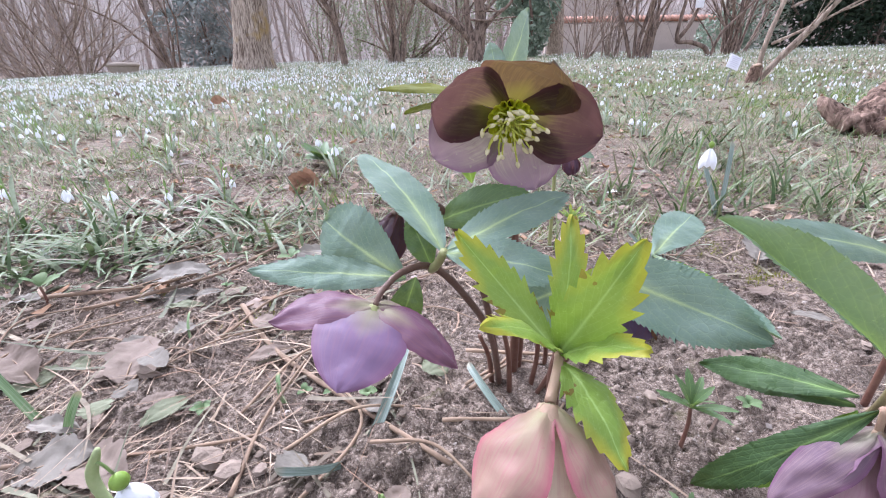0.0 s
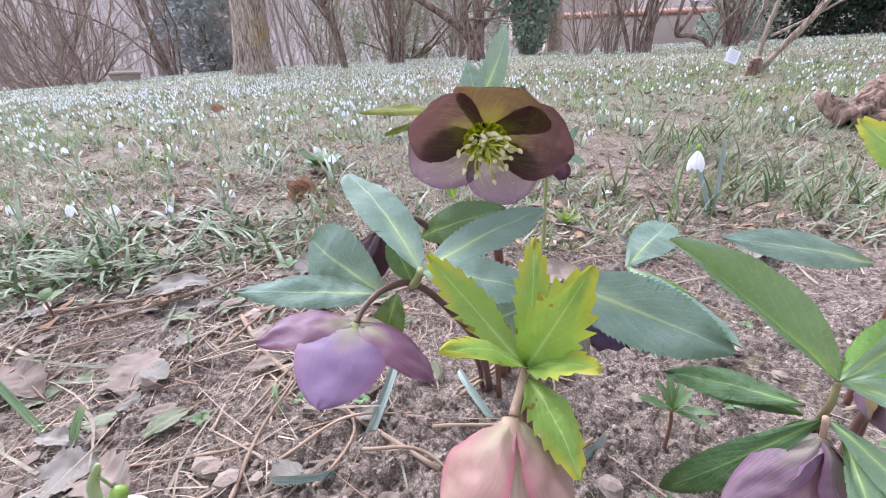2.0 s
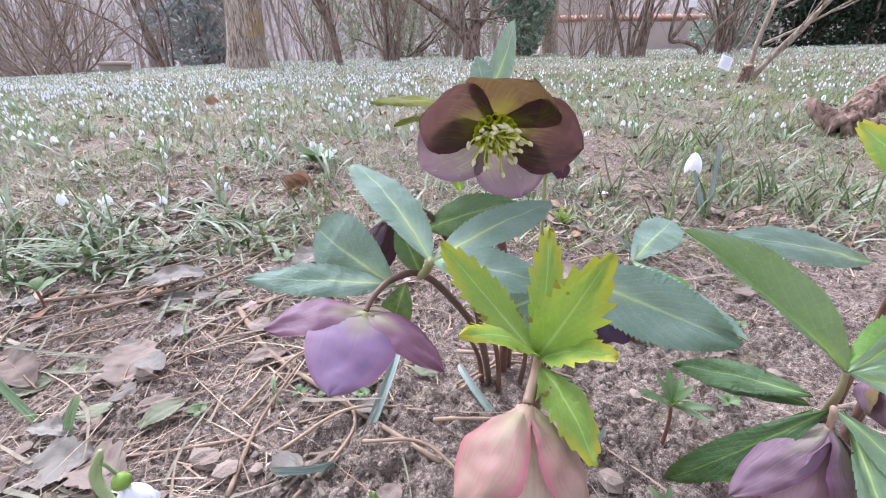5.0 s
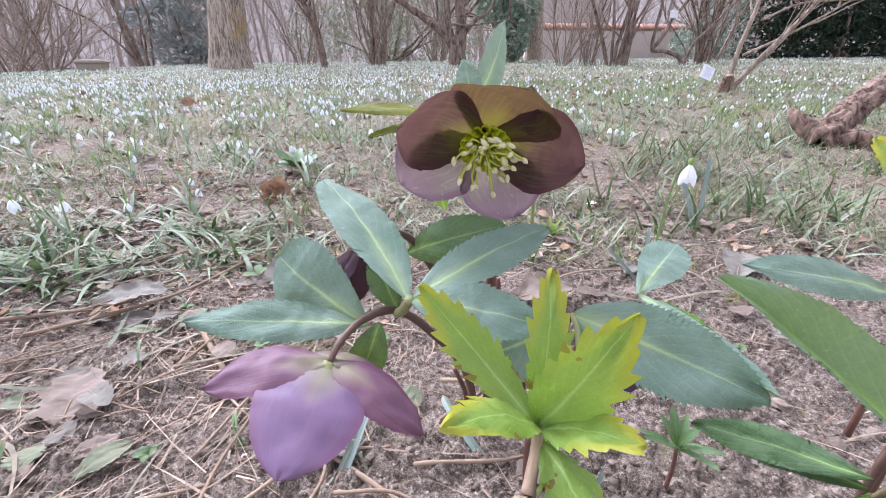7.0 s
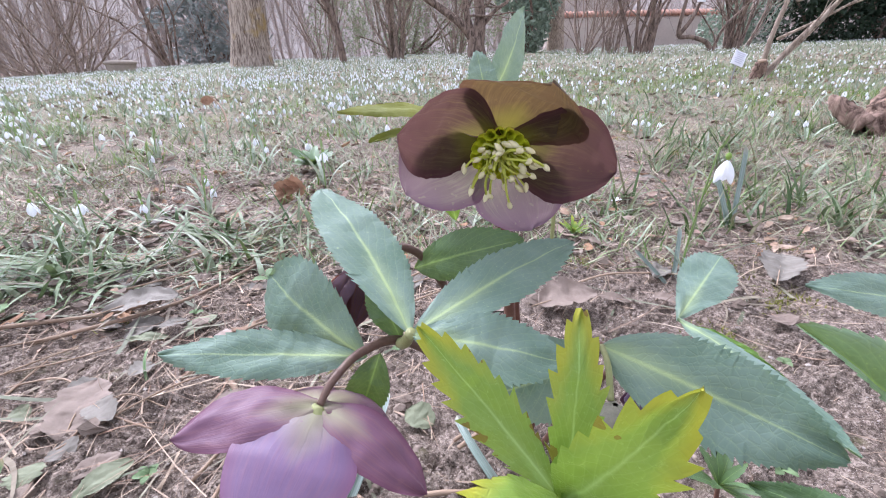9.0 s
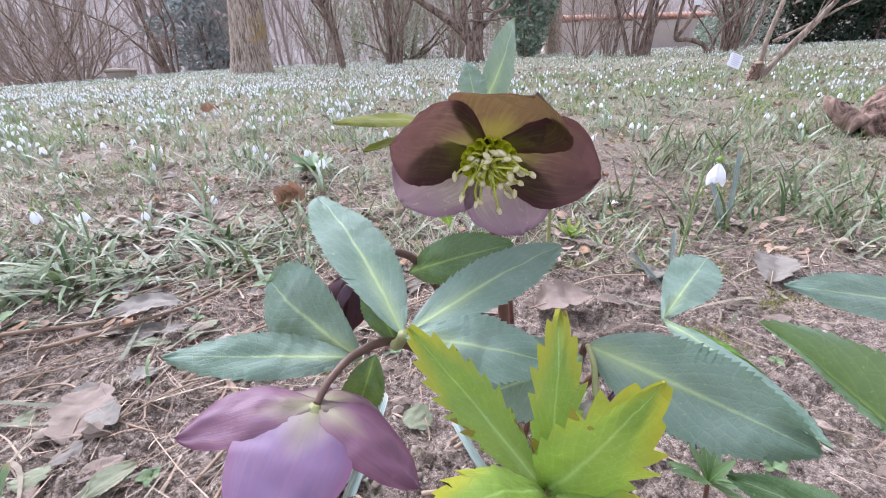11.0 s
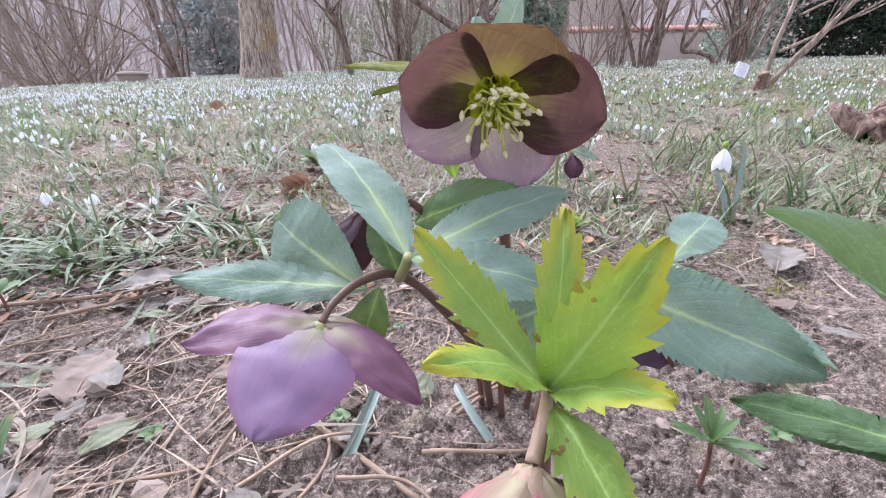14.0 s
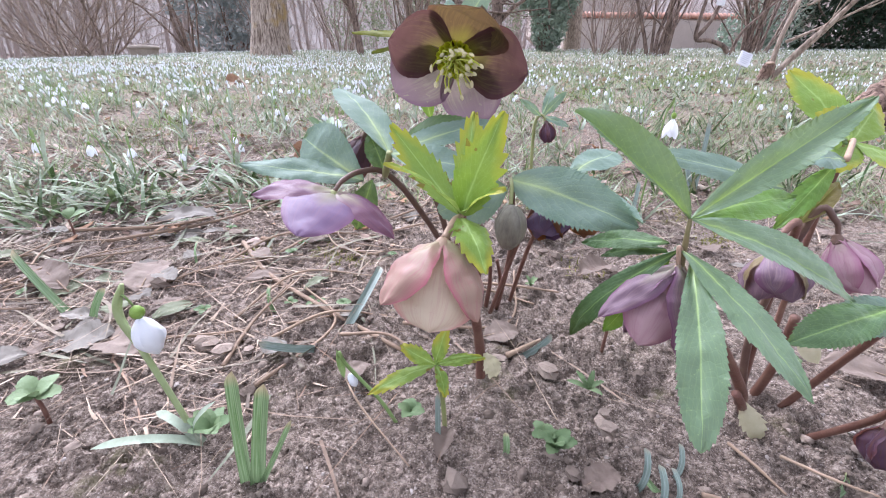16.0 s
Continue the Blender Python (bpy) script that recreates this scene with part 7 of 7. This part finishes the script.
# dry straw and stalks
xy = np.concatenate([np.stack([rng.uniform(-0.55, 0.02, 3600), rng.uniform(0.09, 0.75, 3600)], 1), np.stack([rng.uniform(-0.2, 0.7, 2600), rng.uniform(0.10, 0.9, 2600)], 1), field(40000, 0.4, 3.4, 1.1, rng, 0.9)])
keep_s = ~((np.hypot((xy[:, 0] - 0.09) / 0.16, (xy[:, 1] - 0.15) / 0.12) < 1) & (rng.uniform(0, 1, len(xy)) < 0.8))
xy = xy[keep_s]
n = len(xy)
vg, fg = ribbons(xy, rng.normal(0.5, 1.1, n) + np.pi * rng.integers(0, 2, n), 0.010 + 0.075 * rng.uniform(0, 1, n) ** 2.2, 0.0004 + 0.0013 * rng.uniform(0, 1, n) ** 3 + 0.0005 * np.clip(xy[:, 1] - 0.5, 0, 2), rng.uniform(0.0, 0.35, n) * rng.integers(0, 2, n), rng.uniform(-0.1, 0.35, n), rng, 4)
vg[:, 2] += 0.004
stuff("straw_litter", vg, fg, STRAW, "dry brown and pale straw lying about", "straw")


def flakes(xy, size, rng, name, label):
    """Scraps of dead leaf: curled sheets of nine points, lying at all angles."""
    n = len(xy)
    a = rng.uniform(0, 6.28, n)
    d = np.stack([np.cos(a), np.sin(a), rng.normal(0, 0.22, n)], 1)
    e = np.stack([-np.sin(a), np.cos(a), rng.normal(0, 0.22, n)], 1)
    slim, curl, bow = rng.uniform(0.3, 0.75, n), rng.normal(0.0, 0.30, n), rng.normal(0.0, 0.25, n)
    c = np.stack([xy[:, 0], xy[:, 1], ground_of(xy) + 0.0025 + size * 0.10], 1)
    v = np.empty((n, 3, 3, 3))
    for i, t in enumerate((-1.0, 0.0, 1.0)):
        for j, w in enumerate((-1.0, 0.0, 1.0)):
            k = (0.45 if t else 1.0) * (1 + rng.normal(0, 0.22, n))
            v[:, i, j] = c + d * (size * 0.5 * t * (1 + rng.normal(0, 0.15, n)))[:, None] + e * (size * 0.5 * slim * w * k)[:, None]
            v[:, i, j, 2] += size * 0.5 * (curl * w * w + bow * t * t)
    f = np.array([(i * 3 + j, i * 3 + j + 1, i * 3 + j + 4, i * 3 + j + 3) for i in range(2) for j in range(2)])
    f = (np.arange(n) * 9)[:, None, None] + f[None]
    stuff(name, v.reshape(-1, 3), f.reshape(-1, 4), FLAKE, label, "leaves")


xy = np.concatenate([np.stack([rng.uniform(-0.60, 0.0, 700), rng.uniform(0.30, 0.65, 700)], 1), field(12000, 0.42, 1.5, 1.1, rng, 0.9)])
flakes(xy, 0.003 + 0.015 * rng.uniform(0, 1, len(xy)) ** 2.5, rng, "leaf_scraps", "scraps of dead brown leaves between the tufts")
xy = field(11000, 1.4, 4.5, 1.12, rng, 0.8)
flakes(xy, 0.009 + 0.026 * rng.uniform(0, 1, len(xy)) ** 2, rng, "lawn_leaf_scraps", "scraps of dead brown leaves on the lawn")

# broad withered blades lying flat
xy = np.concatenate([np.stack([rng.uniform(-0.60, -0.03, 330), rng.uniform(0.11, 0.75, 330)], 1), np.stack([rng.uniform(0.15, 0.7, 150), rng.uniform(0.3, 0.9, 150)], 1)])
n = len(xy)
vg, fg = ribbons(xy, rng.normal(0.4, 1.2, n) + np.pi * rng.integers(0, 2, n), rng.uniform(0.02, 0.075, n), rng.uniform(0.0012, 0.0042, n), rng.uniform(0.0, 0.4, n), rng.uniform(0.0, 0.5, n), rng, 6)
vg[:, 2] += 0.005
stuff("withered_blades", vg, fg, WITHERED, "broad withered grey-green blades lying flat", "leaves")


def lumps(name, xy, size, mat, label, category, rng, flat=0.7):
    """Low-poly stones and crumbs: a squashed, dented octahedron-like ball of 14 points."""
    ang = np.arange(6) * np.pi / 3
    t = [(0, 0, 1)] + [(math.cos(a) * 0.85, math.sin(a) * 0.85, 0.5) for a in ang] + [(math.cos(a + 0.5), math.sin(a + 0.5), -0.2) for a in ang]
    t = np.array(t)
    n = len(xy)
    p = t[None] * (1 + rng.normal(0, 0.17, (n, 13, 1)))
    p[:, :, 0] *= rng.uniform(0.7, 1.4, (n, 1))
    p[:, :, 2] *= flat
    a = rng.uniform(0, 6.28, n)
    c, s = np.cos(a)[:, None], np.sin(a)[:, None]
    q = np.stack([p[:, :, 0] * c - p[:, :, 1] * s, p[:, :, 0] * s + p[:, :, 1] * c, p[:, :, 2]], 2) * size[:, None, None]
    q += np.stack([xy[:, 0], xy[:, 1], ground_of(xy) + size * 0.25 * flat], 1)[:, None]
    f = []
    for k in range(6):
        m = (k + 1) % 6
        f += [(0, 1 + k, 1 + m, 1 + m), (1 + k, 7 + k, 7 + m, 1 + m)]
    f = np.array(f)
    tri_f = np.concatenate([np.array([(a0, b0, c0) for a0, b0, c0, d0 in f]), np.array([(a0, c0, d0) for a0, b0, c0, d0 in f if c0 != d0])])
    ff = (np.arange(n) * 13)[:, None, None] + tri_f[None]
    return stuff(name, q.reshape(-1, 3), ff.reshape(-1, 3), mat, label, category, smooth=name == "soil_crumbs")


xy = np.stack([rng.uniform(-0.40, 0.40, 19000), 0.03 + 0.5 * rng.uniform(0, 1, 19000) ** 1.5], 1)
lumps("soil_crumbs", xy, rng.uniform(0.0004, 0.0011, len(xy)) + 0.0022 * rng.uniform(0, 1, len(xy)) ** 26, CLOD, "loose crumbs and clods of brown soil", "soil", rng)
xy = np.concatenate([np.stack([rng.uniform(-0.48, 0.02, 300), rng.uniform(0.12, 0.50, 300)], 1), np.stack([rng.uniform(0.0, 0.42, 200), rng.uniform(0.07, 0.60, 200)], 1)])
lumps("soil_lumps", xy, 0.0015 + 0.0055 * rng.uniform(0, 1, len(xy)) ** 2.5, CLOD, "rough lumps of brown soil between the litter", "soil", rng, 0.8)
xy = np.stack([rng.uniform(-0.35, 0.40, 1500), 0.04 + 0.5 * rng.uniform(0, 1, 1500)], 1)
lumps("pebbles", xy, rng.uniform(0.0003, 0.0009, len(xy)) + 0.002 * rng.uniform(0, 1, len(xy)) ** 14, PEBBLE, "small pale pebbles scattered in the soil", "pebbles", rng)


def carpet(xy, size, rng, name, label):
    """Many simple snowdrops: a drop of three rings on a bent stalk."""
    n = len(xy)
    z = ground_of(xy)
    hgt = rng.uniform(0.042, 0.070, n) * size
    az = rng.uniform(0, 6.28, n)
    ux, uy = np.cos(az), np.sin(az)
    prof = np.array([(0.0, 0.15), (-0.010, 1.0), (-0.020, 0.55)])
    sides = 5
    v = np.empty((n, 3 * sides, 3))
    r0 = 0.0062 * size * rng.uniform(0.7, 1.25, n)
    for i, (dz, k) in enumerate(prof):
        for s in range(sides):
            a = 2 * math.pi * s / sides
            w = k * (1.25 if s % 2 == 0 and i == 2 else 1.0)
            v[:, i * sides + s, 0] = xy[:, 0] + ux * 0.01 + r0 * w * np.cos(a + az)
            v[:, i * sides + s, 1] = xy[:, 1] + uy * 0.01 + r0 * w * np.sin(a + az)
            v[:, i * sides + s, 2] = z + hgt + dz * size
    f = []
    for i in range(2):
        for s in range(sides):
            k = (s + 1) % sides
            f.append((i * sides + s, i * sides + k, (i + 1) * sides + k, (i + 1) * sides + s))
    f = (np.arange(n) * 3 * sides)[:, None, None] + np.array(f)[None]
    stuff(name, v.reshape(-1, 3), f.reshape(-1, 4), PETAL_WHITE, label, "flowers")
    vs, fs = ribbons(xy, az, hgt * 1.08, np.full(n, 0.0022) * size, np.full(n, 1.45), np.full(n, 0.03), rng, 3, z)
    m = len(xy) * 2
    xy2 = np.repeat(xy, 2, 0) + rng.normal(0, 0.004, (m, 2))
    z2 = np.repeat(z, 2)
    vl, fl = ribbons(xy2, rng.uniform(0, 6.28, m), rng.uniform(0.03, 0.075, m), rng.uniform(0.003, 0.006, m), rng.uniform(0.3, 1.3, m), rng.uniform(0.1, 0.8, m), rng, 3, z2)
    stuff(name + "_leaves", np.concatenate([vs, vl]), np.concatenate([fs, fl + len(vs)]), SD_LEAF, "grey-green stalks and leaves of the snowdrops", "leaves")


xy = np.concatenate([field(2600, 1.5, 3.4, 1.12, rng, 0.7, patchy(2.2, -0.02, 9)), tufts(field(300, 1.25, 3.2, 1.12, rng, 0.75), 4, 0.026, rng)])
xy = xy[(xy[:, 0] < 0.25 * xy[:, 1]) | (rng.uniform(0, 1, len(xy)) < 0.3)]
carpet(xy, rng.uniform(0.55, 0.78, len(xy)), rng, "snowdrop_carpet", "hundreds of white snowdrops across the lawn")
xy = field(18000, 2.9, 11.5, 1.12, rng, 0.85, patchy(1.0, -0.25, 11))
xy = xy[(xy[:, 0] < 0.12 * xy[:, 1]) | (rng.uniform(0, 1, len(xy)) < np.clip((xy[:, 1] - 2.2) * 0.14, 0.15, 0.8))]
carpet(xy, rng.uniform(0.50, 0.72, len(xy)), rng, "far_snowdrop_carpet", "dense white carpet of snowdrops on the far lawn")
